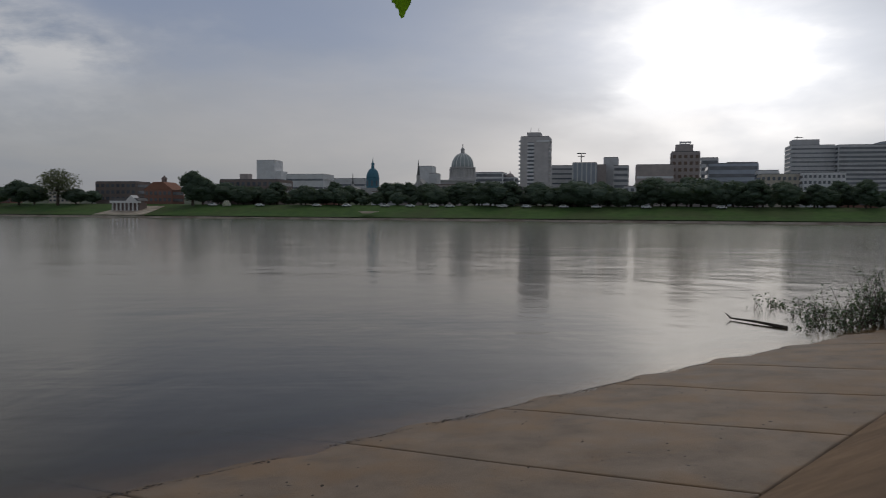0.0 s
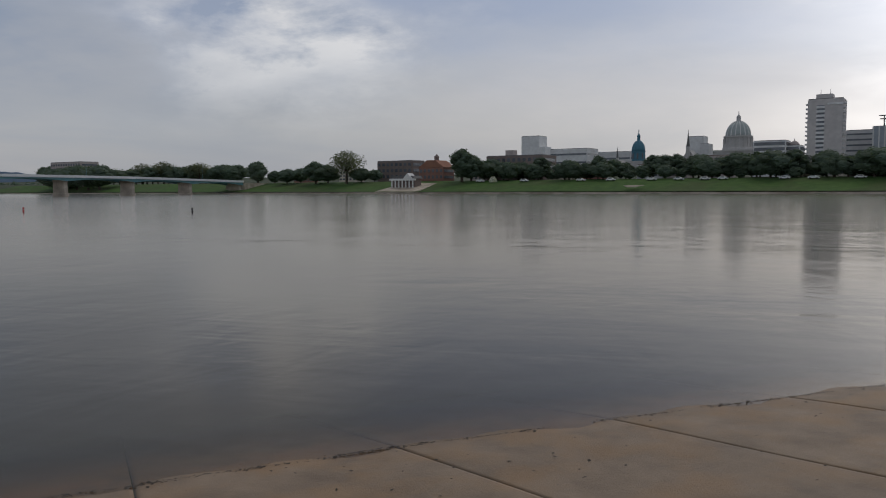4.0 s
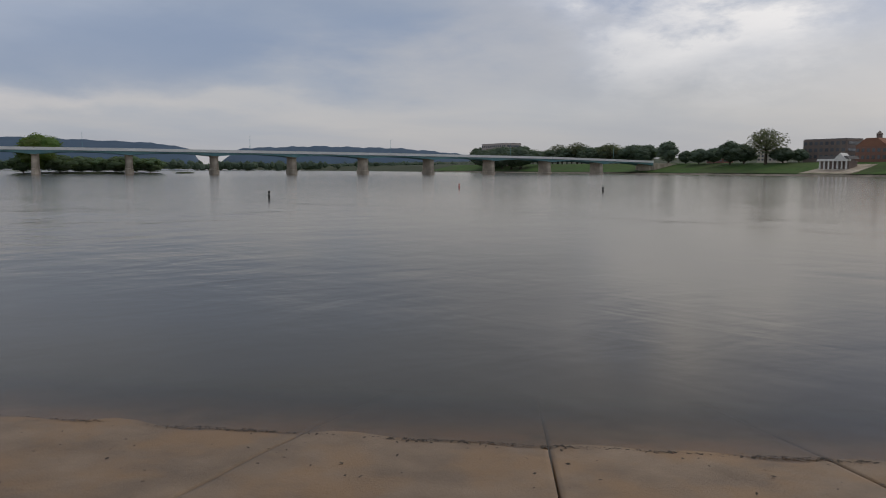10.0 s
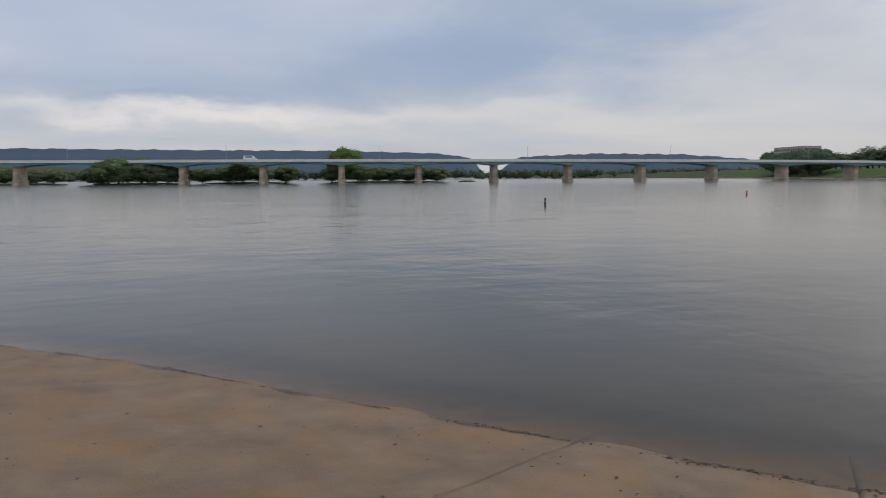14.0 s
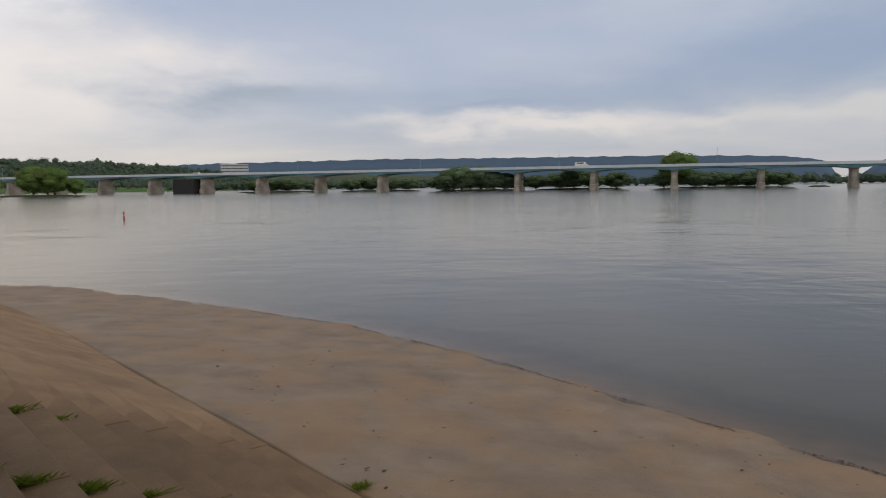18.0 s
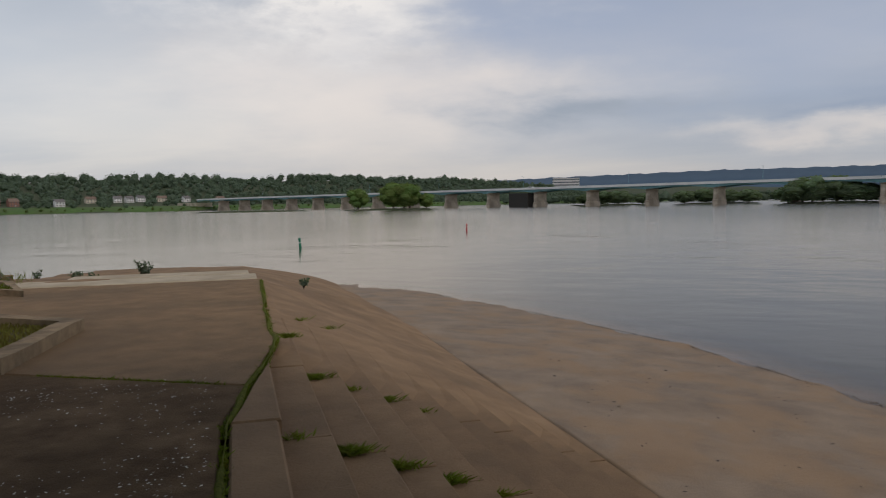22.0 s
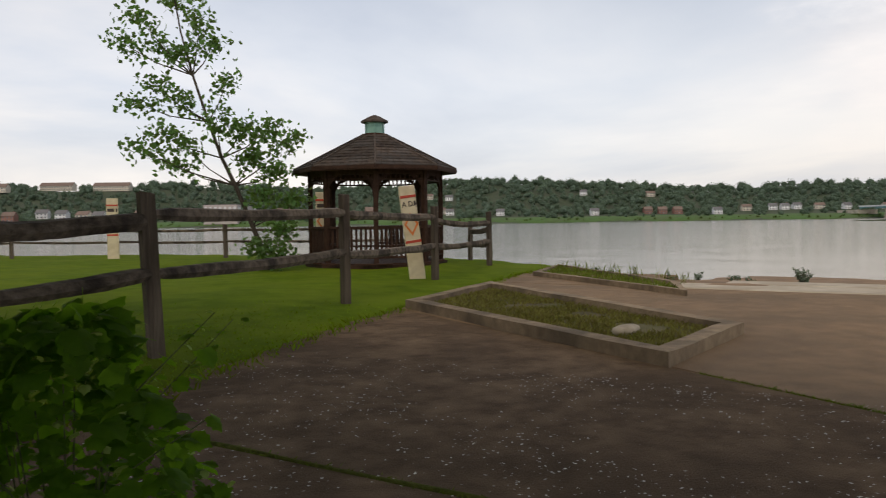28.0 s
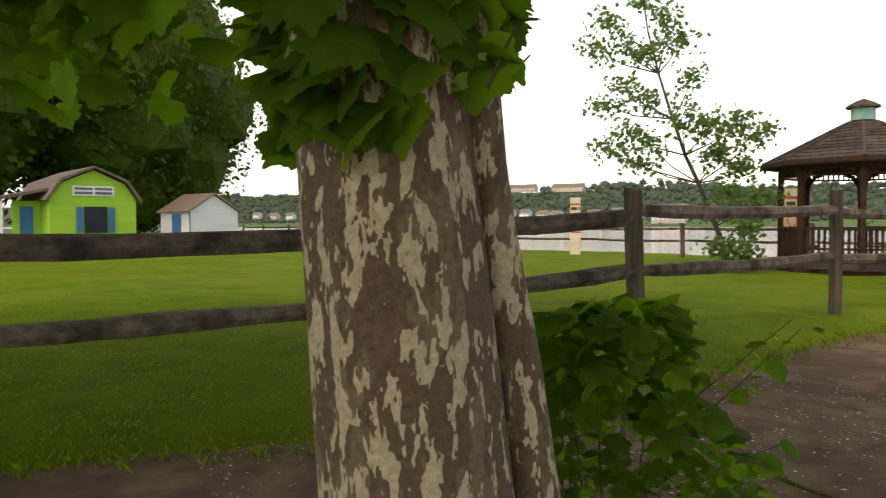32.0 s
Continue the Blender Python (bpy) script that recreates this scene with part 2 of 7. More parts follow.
def leaf_material(name, c1, c2, through=0.35, leafy=0.35):
    m = surf(name, c1, c2, 3.0, 0.6, 0.0, leafy=leafy, vary=0.1, spec=0.15)
    nt = m.node_tree
    b = nt.nodes["Principled BSDF"]
    tr = nt.nodes.new("ShaderNodeBsdfTranslucent")
    col = b.inputs["Base Color"].links[0].from_socket
    warm = mix_color(nt, "MULTIPLY", 1.0, col, (1.2, 1.25, 0.5))
    link(nt, warm, tr.inputs[0])
    mx = node(nt, "ShaderNodeMixShader", Fac=through)
    link(nt, b.outputs[0], mx.inputs[1])
    link(nt, tr.outputs[0], mx.inputs[2])
    link(nt, mx.outputs[0], nt.nodes["Material Output"].inputs[0])
    return m


def water_material():
    m = bpy.data.materials.new("river_water")
    m.use_nodes = True
    nt = m.node_tree
    b = nt.nodes["Principled BSDF"]
    coord = nt.nodes.new("ShaderNodeTexCoord")
    # turbid olive-brown body colour, hazier in patches
    tint = node(nt, "ShaderNodeTexNoise", Scale=0.02, Detail=3.0)
    link(nt, coord.outputs["Object"], tint.inputs[0])
    body = ramp_node(nt, [(0.35, (0.042, 0.034, 0.020)), (0.65, (0.055, 0.045, 0.027))])
    link(nt, tint.outputs[0], body.inputs[0])
    heights = []
    for scale, stretch, w in ((0.10, (1, 1, 1), 1.6), (0.55, (1.0, 0.55, 1), 0.5), (2.6, (1, 1, 1), 0.07), (0.9, (0.16, 1.0, 1), 0.20)):
        mp = node(nt, "ShaderNodeMapping", Scale=stretch, Rotation=(0, 0, radians(-20)))
        link(nt, coord.outputs["Object"], mp.inputs[0])
        n = node(nt, "ShaderNodeTexNoise", Scale=scale, Detail=3.0, Roughness=0.5, Distortion=0.4)
        link(nt, mp.outputs[0], n.inputs[0])
        heights.append(math_node(nt, "MULTIPLY", n.outputs[0], w))
    h = math_node(nt, "ADD", math_node(nt, "ADD", heights[0], heights[1]), math_node(nt, "ADD", heights[2], heights[3]))
    # calm and rippled lanes
    lane = node(nt, "ShaderNodeTexNoise", Scale=0.013, Detail=4.0, Distortion=0.8)
    lm = node(nt, "ShaderNodeMapping", Scale=(1.0, 2.6, 1), Rotation=(0, 0, radians(18)))
    link(nt, coord.outputs["Object"], lm.inputs[0])
    link(nt, lm.outputs[0], lane.inputs[0])
    lr = ramp_node(nt, [(0.42, (0.20, 0.20, 0.20)), (0.58, (0.66, 0.66, 0.66))])
    link(nt, lane.outputs[0], lr.inputs[0])
    bp = node(nt, "ShaderNodeBump", Distance=0.12)
    link(nt, lr.outputs[0], bp.inputs["Strength"])
    link(nt, h, bp.inputs["Height"])
    # clear in the first hand's depth over the concrete
    at = nt.nodes.new("ShaderNodeAttribute")
    at.attribute_name = "depth"
    clear = node(nt, "ShaderNodeMapRange")
    for i, v in ((1, 0.0), (2, 0.18), (3, 0.08), (4, 1.0)):
        clear.inputs[i].default_value = v
    link(nt, at.outputs["Fac"], clear.inputs[0])
    silt = node(nt, "ShaderNodeBsdfDiffuse")
    link(nt, body.outputs[0], silt.inputs[0])
    thin = node(nt, "ShaderNodeBsdfTransparent", Color=(0.93, 0.87, 0.78, 1))
    under = nt.nodes.new("ShaderNodeMixShader")
    link(nt, clear.outputs[0], under.inputs[0])
    link(nt, thin.outputs[0], under.inputs[1])
    link(nt, silt.outputs[0], under.inputs[2])
    mirror = node(nt, "ShaderNodeBsdfGlossy", Roughness=0.13, Color=(0.90, 0.865, 0.815, 1))
    link(nt, bp.outputs[0], mirror.inputs["Normal"])
    fres = node(nt, "ShaderNodeFresnel", IOR=1.33)
    link(nt, bp.outputs[0], fres.inputs["Normal"])
    top = nt.nodes.new("ShaderNodeMixShader")
    link(nt, fres.outputs[0], top.inputs[0])
    link(nt, under.outputs[0], top.inputs[1])
    link(nt, mirror.outputs[0], top.inputs[2])
    link(nt, top.outputs[0], nt.nodes["Material Output"].inputs[0])
    nt.nodes.remove(b)
    return m


def bark_material():
    """Pale bark with flaking brown plates, of a sycamore."""
    m = bpy.data.materials.new("sycamore_bark")
    m.use_nodes = True
    nt = m.node_tree
    b = nt.nodes["Principled BSDF"]
    coord = nt.nodes.new("ShaderNodeTexCoord")
    mp = node(nt, "ShaderNodeMapping", Scale=(1, 1, 0.40))
    link(nt, coord.outputs["Object"], mp.inputs[0])
    n = node(nt, "ShaderNodeTexNoise", Scale=23.0, Detail=3.0, Roughness=0.5, Distortion=0.2)
    n2 = node(nt, "ShaderNodeTexNoise", Scale=58.0, Detail=3.0, Roughness=0.5, Distortion=0.6)
    n3 = node(nt, "ShaderNodeTexNoise", Scale=11.0, Detail=4.0, Roughness=0.55)
    for q in (n, n2, n3):
        link(nt, mp.outputs[0], q.inputs[0])
    plates = math_node(nt, "ADD", math_node(nt, "MULTIPLY", n.outputs[0], 0.66), math_node(nt, "MULTIPLY", n2.outputs[0], 0.34))
    mask = ramp_node(nt, [(0.530, (0, 0, 0)), (0.538, (1, 1, 1))])
    link(nt, plates, mask.inputs[0])
    # older plates, half weathered, of a middle olive tone
    old = ramp_node(nt, [(0.50, (0, 0, 0)), (0.53, (1, 1, 1))])
    link(nt, n3.outputs[0], old.inputs[0])
    f = node(nt, "ShaderNodeTexNoise", Scale=60.0, Detail=5.0, Roughness=0.7)
    link(nt, coord.outputs["Object"], f.inputs[0])
    brown = ramp_node(nt, [(0.35, (0.070, 0.046, 0.024)), (0.7, (0.145, 0.098, 0.052))])
    olive = ramp_node(nt, [(0.35, (0.130, 0.100, 0.052)), (0.7, (0.205, 0.165, 0.092))])
    pale = ramp_node(nt, [(0.35, (0.33, 0.28, 0.17)), (0.7, (0.53, 0.47, 0.31))])
    for q in (brown, olive, pale):
        link(nt, f.outputs[0], q.inputs[0])
    ground = mix_color(nt, "MIX", math_node(nt, "MULTIPLY", old.outputs[0], 0.75), brown.outputs[0], olive.outputs[0])
    col = mix_color(nt, "MIX", mask.outputs[0], ground, pale.outputs[0])
    link(nt, col, b.inputs["Base Color"])
    b.inputs["Roughness"].default_value = 0.85
    h = math_node(nt, "SUBTRACT", math_node(nt, "MULTIPLY", f.outputs[0], 0.35), math_node(nt, "MULTIPLY", mask.outputs[0], 0.5))
    bp = node(nt, "ShaderNodeBump", Strength=0.5, Distance=0.006)
    link(nt, h, bp.inputs["Height"])
    link(nt, bp.outputs[0], b.inputs["Normal"])
    return m


def plain_surf(name, color, rough=0.9):
    return surf(name, color, tuple(c * 1.1 for c in color), 0.02, rough, 0.0, vary=0)


RAMP = surf("ramp_concrete", (0.182, 0.129, 0.084), (0.306, 0.220, 0.146), 1.4, 0.62, 0.45, 38, stain=(0.32, 0.192, 0.090), stain_scale=1.1, stain_amount=0.6, vary=0.05, spec=0.5)
STEP = surf("step_concrete", (0.215, 0.136, 0.076), (0.315, 0.204, 0.117), 2.0, 0.88, 0.4, 40, stain=(0.150, 0.098, 0.060), stain_scale=0.7, stain_amount=0.5, vary=0.02)
# own dark aggregate, with some of the tree's shade put into its colour
PAVE = surf("plaza_paving", (0.112, 0.074, 0.045), (0.240, 0.161, 0.098), 4.0, 0.95, 0.8, 60, stain=(0.086, 0.057, 0.035), stain_scale=0.7, stain_amount=0.6, vary=0.04, spec=0.12)
PAVE_TAN = surf("plaza_paving_tan", (0.182, 0.117, 0.065), (0.268, 0.175, 0.098), 3.0, 0.9, 0.6, 60, stain=(0.125, 0.084, 0.050), stain_scale=0.6, stain_amount=0.55, vary=0.05)
PALE_CONCRETE = surf("pale_concrete", (0.42, 0.36, 0.27), (0.55, 0.47, 0.36), 3.0, 0.85, 0.3, 40, stain=(0.3, 0.24, 0.17), stain_scale=0.8)
KERB = surf("kerb_concrete", (0.185, 0.132, 0.080), (0.32, 0.238, 0.150), 6.0, 0.9, 0.5, 50, stain=(0.085, 0.065, 0.043), stain_scale=1.6, stain_amount=0.7)
SOIL = surf("soil", (0.075, 0.060, 0.030), (0.14, 0.115, 0.052), 5.0, 0.95, 0.6, 30, stain=(0.10, 0.105, 0.028), stain_scale=1.2, stain_amount=0.6)
EARTH = surf("bank_earth", (0.035, 0.050, 0.026), (0.075, 0.085, 0.045), 0.3, 0.95, 0.4, 4, stain=(0.045, 0.070, 0.028), stain_scale=0.05)
LAWN = surf("lawn_grass", (0.066, 0.110, 0.006), (0.112, 0.166, 0.010), 2.2, 0.95, 0.25, 70, stain=(0.134, 0.174, 0.014), stain_scale=0.5, stain_amount=0.5, vary=0, spec=0.03)
BANK_GRASS = surf("bank_grass", (0.044, 0.104, 0.018), (0.078, 0.152, 0.030), 0.25, 0.95, 0.3, 2.0, stain=(0.075, 0.085, 0.035), stain_scale=0.04)
BLADE = leaf_material("grass_blade", (0.106, 0.160, 0.009), (0.165, 0.228, 0.015), 0.6)
DRY_GRASS = leaf_material("dry_grass_blade", (0.115, 0.110, 0.030), (0.20, 0.175, 0.060), 0.4)
WEED = leaf_material("weed_leaf", (0.10, 0.14, 0.02), (0.19, 0.215, 0.045), 0.45)
SYC_LEAF = leaf_material("sycamore_leaf", (0.084, 0.150, 0.011), (0.172, 0.262, 0.028), 0.72)
SHOOT = surf("green_shoot", (0.06, 0.085, 0.02), (0.10, 0.12, 0.035), 20.0, 0.7, 0.2, vary=0.1)
# far-bank trees' leaf colour, paled and blued with distance haze
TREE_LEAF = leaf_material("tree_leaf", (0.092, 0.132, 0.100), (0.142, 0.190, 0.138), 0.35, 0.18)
SHADE_LEAF = leaf_material("shade_tree_leaf", (0.050, 0.095, 0.010), (0.105, 0.160, 0.020), 0.45)
# shrub green lifted towards pale blue to hold the haze over the river
ISLET_LEAF = leaf_material("hazed_islet_leaf", (0.135, 0.195, 0.125), (0.190, 0.260, 0.155), 0.45, 0.15)
SAP_LEAF = leaf_material("sapling_leaf", (0.11, 0.19, 0.075), (0.18, 0.28, 0.12), 0.6)
WILLOW = leaf_material("willow_leaf", (0.125, 0.195, 0.060), (0.20, 0.28, 0.095), 0.45, 0.2)
# grey-green with the far bank's haze mixed into the leaf colour
HAZE_LEAF = leaf_material("haze_grey_leaf", (0.130, 0.150, 0.120), (0.190, 0.205, 0.160), 0.45, 0.18)
BANK_LEAF = leaf_material("bank_scrub_leaf", (0.085, 0.135, 0.045), (0.14, 0.19, 0.065), 0.4, 0.2)
MOSS = surf("joint_moss", (0.075, 0.090, 0.020), (0.15, 0.165, 0.035), 25.0, 0.95, 0.9, 60, vary=0, spec=0.05)
# aerial haze on the hillside woods is painted in as a lighter, bluer green
FAR_LEAF = leaf_material("hazed_woods_leaf", (0.084, 0.128, 0.094), (0.128, 0.176, 0.124), 0.35, 0.16)
TRUNK = surf("tree_bark", (0.05, 0.038, 0.028), (0.10, 0.078, 0.058), 4.0, 0.95, 0.6, 12, stretch=(1, 1, 0.3))
BARK = bark_material()
SPLIT = surf("weathered_rail", (0.075, 0.058, 0.042), (0.21, 0.165, 0.122), 5.0, 0.85, 0.7, 16, stretch=(0.25, 3, 3), stain=(0.03, 0.023, 0.018), stain_scale=1.5, stain_amount=0.8, vary=0.15, spec=0.15)
POSTWOOD = surf("weathered_post", (0.060, 0.046, 0.034), (0.18, 0.14, 0.104), 5.0, 0.85, 0.7, 16, stretch=(3, 3, 0.25), stain=(0.028, 0.021, 0.017), stain_scale=1.5, stain_amount=0.75, vary=0.12, spec=0.15)
GAZ_WOOD = surf("gazebo_wood", (0.032, 0.015, 0.009), (0.070, 0.034, 0.020), 6.0, 0.75, 0.4, 25, vary=0.15, spec=0.2)
SHINGLE = surf("cedar_shingle", (0.036, 0.026, 0.020), (0.105, 0.078, 0.060), 9.0, 0.85, 0.5, 30, stain=(0.09, 0.085, 0.08), stain_scale=2.0, vary=0.35, spec=0.2)
COPPER = surf("green_patina", (0.16, 0.34, 0.27), (0.26, 0.46, 0.37), 5.0, 0.6, 0.2, 20, vary=0)
SIGN_CREAM = surf("cream_board", (0.60, 0.50, 0.32), (0.74, 0.64, 0.44), 3.0, 0.6, 0.15, 20, stain=(0.42, 0.33, 0.2), stain_scale=2.0, vary=0.05)
SIGN_ORANGE = surf("orange_paint", (0.62, 0.15, 0.03), (0.75, 0.22, 0.05), 4.0, 0.5, 0.1, vary=0.05)
SIGN_RED = surf("red_paint", (0.45, 0.05, 0.025), (0.58, 0.08, 0.04), 4.0, 0.5, 0.1, vary=0.05)
SIGN_DARK = surf("dark_lettering", (0.05, 0.035, 0.03), (0.08, 0.05, 0.04), 4.0, 0.6, 0.0, vary=0)
GREEN_BUOY = surf("green_marker_paint", (0.015, 0.17, 0.10), (0.03, 0.25, 0.15), 2.0, 0.5, 0.1)
RED_BUOY = surf("red_marker_paint", (0.38, 0.03, 0.03), (0.5, 0.05, 0.045), 2.0, 0.5, 0.1)
DARK_POST = surf("dark_marker", (0.025, 0.025, 0.025), (0.05, 0.045, 0.04), 2.0, 0.7, 0.1)
PIER = surf("pier_concrete", (0.50, 0.43, 0.345), (0.68, 0.60, 0.50), 0.35, 0.9, 0.3, 2, stain=(0.22, 0.17, 0.125), stain_scale=0.12, stain_amount=0.6)
GIRDER = surf("teal_girder", (0.12, 0.27, 0.30), (0.18, 0.36, 0.39), 0.2, 0.6, 0.1, 1, vary=0.05)
PARAPET = surf("pale_parapet", (0.70, 0.72, 0.72), (0.82, 0.83, 0.82), 0.15, 0.8, 0.1, 1, vary=0.04)
WATER = water_material()
STONE = surf("pale_boulder", (0.26, 0.22, 0.16), (0.42, 0.36, 0.27), 6.0, 0.85, 0.5, 25)
DRIFT = surf("driftwood", (0.05, 0.04, 0.032), (0.11, 0.09, 0.07), 6.0, 0.9, 0.5, 20)
# blue of miles of haze painted as the ridge's own colour
RIDGE = plain_surf("hazed_ridge", (0.060, 0.105, 0.165))


def wall_mat(name, c, scale=0.4, stain=0.25):
    return surf(name, tuple(v * 0.88 for v in c), tuple(min(0.85, v * 1.08) for v in c), scale, 0.85, 0.15, scale * 8, stain=tuple(v * 0.72 for v in c), stain_scale=0.12, stain_amount=stain, vary=0.05)


# tan, grey, brown, blue, granite and glass tones below are lightened with distance haze
TAN_TOWER = wall_mat("tan_brick_tower", (0.60, 0.565, 0.55))
GREY_PANEL = wall_mat("grey_panel", (0.63, 0.62, 0.62))
BROWN_BRICK = wall_mat("brown_brick", (0.46, 0.40, 0.375))
RED_BRICK = wall_mat("red_brick", (0.29, 0.15, 0.115))
DARK_BRICK = wall_mat("dark_brick", (0.24, 0.19, 0.17))
WHITE_WALL = wall_mat("white_wall", (0.82, 0.81, 0.80))
CREAM_WALL = wall_mat("cream_wall", (0.62, 0.56, 0.46))
BLUE_GLASS = wall_mat("blue_grey_curtain_wall", (0.44, 0.48, 0.54))
CAP_STONE = wall_mat("grey_granite", (0.52, 0.50, 0.485))
CAP_DOME = surf("pale_dome_tiles", (0.33, 0.37, 0.37), (0.46, 0.50, 0.49), 0.5, 0.6, 0.1, 4, vary=0.03)
BLUE_DOME = surf("blue_green_dome_copper", (0.05, 0.16, 0.22), (0.08, 0.22, 0.29), 0.6, 0.6, 0.1, 4, vary=0.03)
ROOF_RED = wall_mat("red_tile_roof", (0.31, 0.15, 0.10))
ROOF_GREY = wall_mat("grey_roof", (0.17, 0.165, 0.165))
ROOF_BROWN = wall_mat("brown_roof", (0.21, 0.15, 0.12))
GLASS_DARK = surf("dark_window_glass", (0.10, 0.11, 0.125), (0.18, 0.195, 0.22), 0.3, 0.15, 0.0, spec=0.6, vary=0.25)
SHED_GLASS = surf("dark_shed_glass", (0.012, 0.016, 0.020), (0.025, 0.032, 0.038), 0.6, 0.12, 0.0, spec=0.4, vary=0)
LIME = surf("lime_green_siding", (0.27, 0.50, 0.035), (0.33, 0.58, 0.055), 1.0, 0.7, 0.2, 12, stretch=(0.3, 0.3, 6), vary=0)
BLUE_PAINT = surf("blue_shutter_paint", (0.02, 0.12, 0.30), (0.04, 0.17, 0.38), 3.0, 0.6, 0.1, vary=0)
SHED_WHITE = surf("white_siding", (0.62, 0.63, 0.64), (0.72, 0.73, 0.74), 1.0, 0.7, 0.2, 12, stretch=(0.3, 0.3, 6), vary=0)
SHED_ROOF = surf("brown_shed_shingle", (0.10, 0.08, 0.07), (0.17, 0.14, 0.12), 4.0, 0.9, 0.3, 20, vary=0)
TRIM_WHITE = surf("white_trim", (0.70, 0.70, 0.68), (0.78, 0.78, 0.76), 2.0, 0.6, 0.05, vary=0)
PETAL = surf("pale_litter", (0.55, 0.52, 0.46), (0.75, 0.72, 0.66), 8.0, 0.8, 0.0, vary=0, leafy=0.2)
BLOSSOM = leaf_material("white_blossom", (0.78, 0.77, 0.74), (0.85, 0.84, 0.82), 0.2, 0.05)

# ---- shared shapes ----
rng = random.Random(7)


def part(name, bm, material, parent=None, label="", smooth=False):
    """One bmesh as one mesh object under a thing or under a part."""
    me = bpy.data.meshes.new(name)
    if smooth:
        for f in bm.faces:
            f.smooth = True
    bm.to_mesh(me)
    bm.free()
    me.materials.append(material)
    ob = new(name, me)
    ob.parent = parent
    if label:
        ob["label"] = label
    return ob


def shared(name, me, parent, m=None, label=""):
    ob = new(name, me)
    ob.parent = parent
    if m is not None:
        ob.matrix_local = m
    if label:
        ob["label"] = label
    return ob


def thing(name, label, category, m=None, group="", kind=""):
    ob = new(name)
    ob.empty_display_size = 0.2
    if m is not None:
        ob.matrix_world = m
    return tagged(ob, label, category, group, kind)


def box(bm, sx, sy, sz, cx=0, cy=0, cz=0, m=None, bevel=0.0):
    """A box of these sizes about a centre; cz is its underside."""
    t = Matrix.Translation((cx, cy, cz + sz / 2)) @ Matrix.Diagonal((sx, sy, sz, 1))
    if m is not None:
        t = m @ t
    r = bmesh.ops.create_cube(bm, size=1.0, matrix=t)
    if bevel:
        edges = list({e for v in r["verts"] for e in v.link_edges})
        bmesh.ops.bevel(bm, geom=edges, offset=bevel, segments=1, affect="EDGES")
    return bm


def rod(bm, p, q, r0, r1=None, n=8, caps=True):
    """A tapered round bar from p to q."""
    p, q = Vector(p), Vector(q)
    d = q - p
    m = Matrix.Translation((p + q) / 2) @ d.to_track_quat("Z", "Y").to_matrix().to_4x4()
    bmesh.ops.create_cone(bm, cap_ends=caps, segments=n, radius1=r0, radius2=r0 if r1 is None else r1, depth=d.length, matrix=m)
    return bm


def lathe(bm, profile, n=24, m=None):
    """A turned solid from (radius, z) pairs."""
    rings = []
    for r, z in profile:
        rings.append([bm.verts.new((m or Matrix()) @ Vector((r * math.cos(2 * math.pi * k / n), r * math.sin(2 * math.pi * k / n), z))) for k in range(n)])
    for a, b in zip(rings, rings[1:]):
        for k in range(n):
            bm.faces.new((a[k], a[(k + 1) % n], b[(k + 1) % n], b[k]))
    bm.faces.new(list(reversed(rings[0])))
    bm.faces.new(rings[-1])
    return bm


def prism(bm, outline, y0, y1, m=None):
    """An (x, z) outline pushed from y0 to y1."""
    m = m or Matrix()
    a = [bm.verts.new(m @ Vector((x, y0, z))) for x, z in outline]
    b = [bm.verts.new(m @ Vector((x, y1, z))) for x, z in outline]
    n = len(a)
    bm.faces.new(a)
    bm.faces.new(list(reversed(b)))
    for k in range(n):
        bm.faces.new((a[k], b[k], b[(k + 1) % n], a[(k + 1) % n]))
    bmesh.ops.recalc_face_normals(bm, faces=bm.faces)
    return bm


def BM():
    return bmesh.new()


def sheet(name, verts, faces, material, smooth=True):
    me = bpy.data.meshes.new(name)
    me.from_pydata([tuple(v) for v in verts], [], [tuple(f) for f in faces])
    me.materials.append(material)
    if smooth:
        me.polygons.foreach_set("use_smooth", [True] * len(me.polygons))
    me.update()
    return new(name, me)


def grid_faces(nx, ny):
    i, j = np.meshgrid(np.arange(nx - 1), np.arange(ny - 1), indexing="ij")
    a = (i * ny + j).ravel()
    return np.stack([a, a + ny, a + ny + 1, a + 1], 1).tolist()


# ---- plan of the river landing: a runs along the steps, b out to the water ----
LAND = 131.5
U = (-math.sin(radians(LAND)), math.cos(radians(LAND)))
N = (-math.sin(radians(LAND - 90)), math.cos(radians(LAND - 90)))
PLAZA_Z, STEP_B0, STEP_B1, TOE_Z = 1.65, 0.66, 3.80, 0.40
STEPS = 10
RISE, TREAD = (PLAZA_Z - TOE_Z) / STEPS, (STEP_B1 - STEP_B0) / STEPS
LANDING = Matrix(((U[0], N[0], 0, 0), (U[1], N[1], 0, 0), (0, 0, 1, 0), (0, 0, 0, 1)))


def ab(a, b, z=0.0):
    return Vector((a * U[0] + b * N[0], a * U[1] + b * N[1], z))


def to_ab(x, y):
    return x * U[0] + y * U[1], x * N[0] + y * N[1]


EDGE_A = (-40.0, -20.6, -14.4, -8.8, -3.2, 0.7, 4.0, 6.1, 8.8, 13.4, 18.8, 25.0, 27.4, 34.0)
EDGE_B = (2.5, 6.05, 7.0, 7.55, 8.12, 8.28, 8.5, 8.7, 8.95, 8.95, 7.8, 6.05, 3.8, -3.0)


def water_b(a):
    """How far out the water's edge lies, with small laps."""
    return np.interp(a, EDGE_A, EDGE_B) + 0.012 * np.sin(a * 0.7 + 0.6) + 0.005 * np.sin(a * 3.1) + 0.005 * np.sin(a * 9.7 + 1)


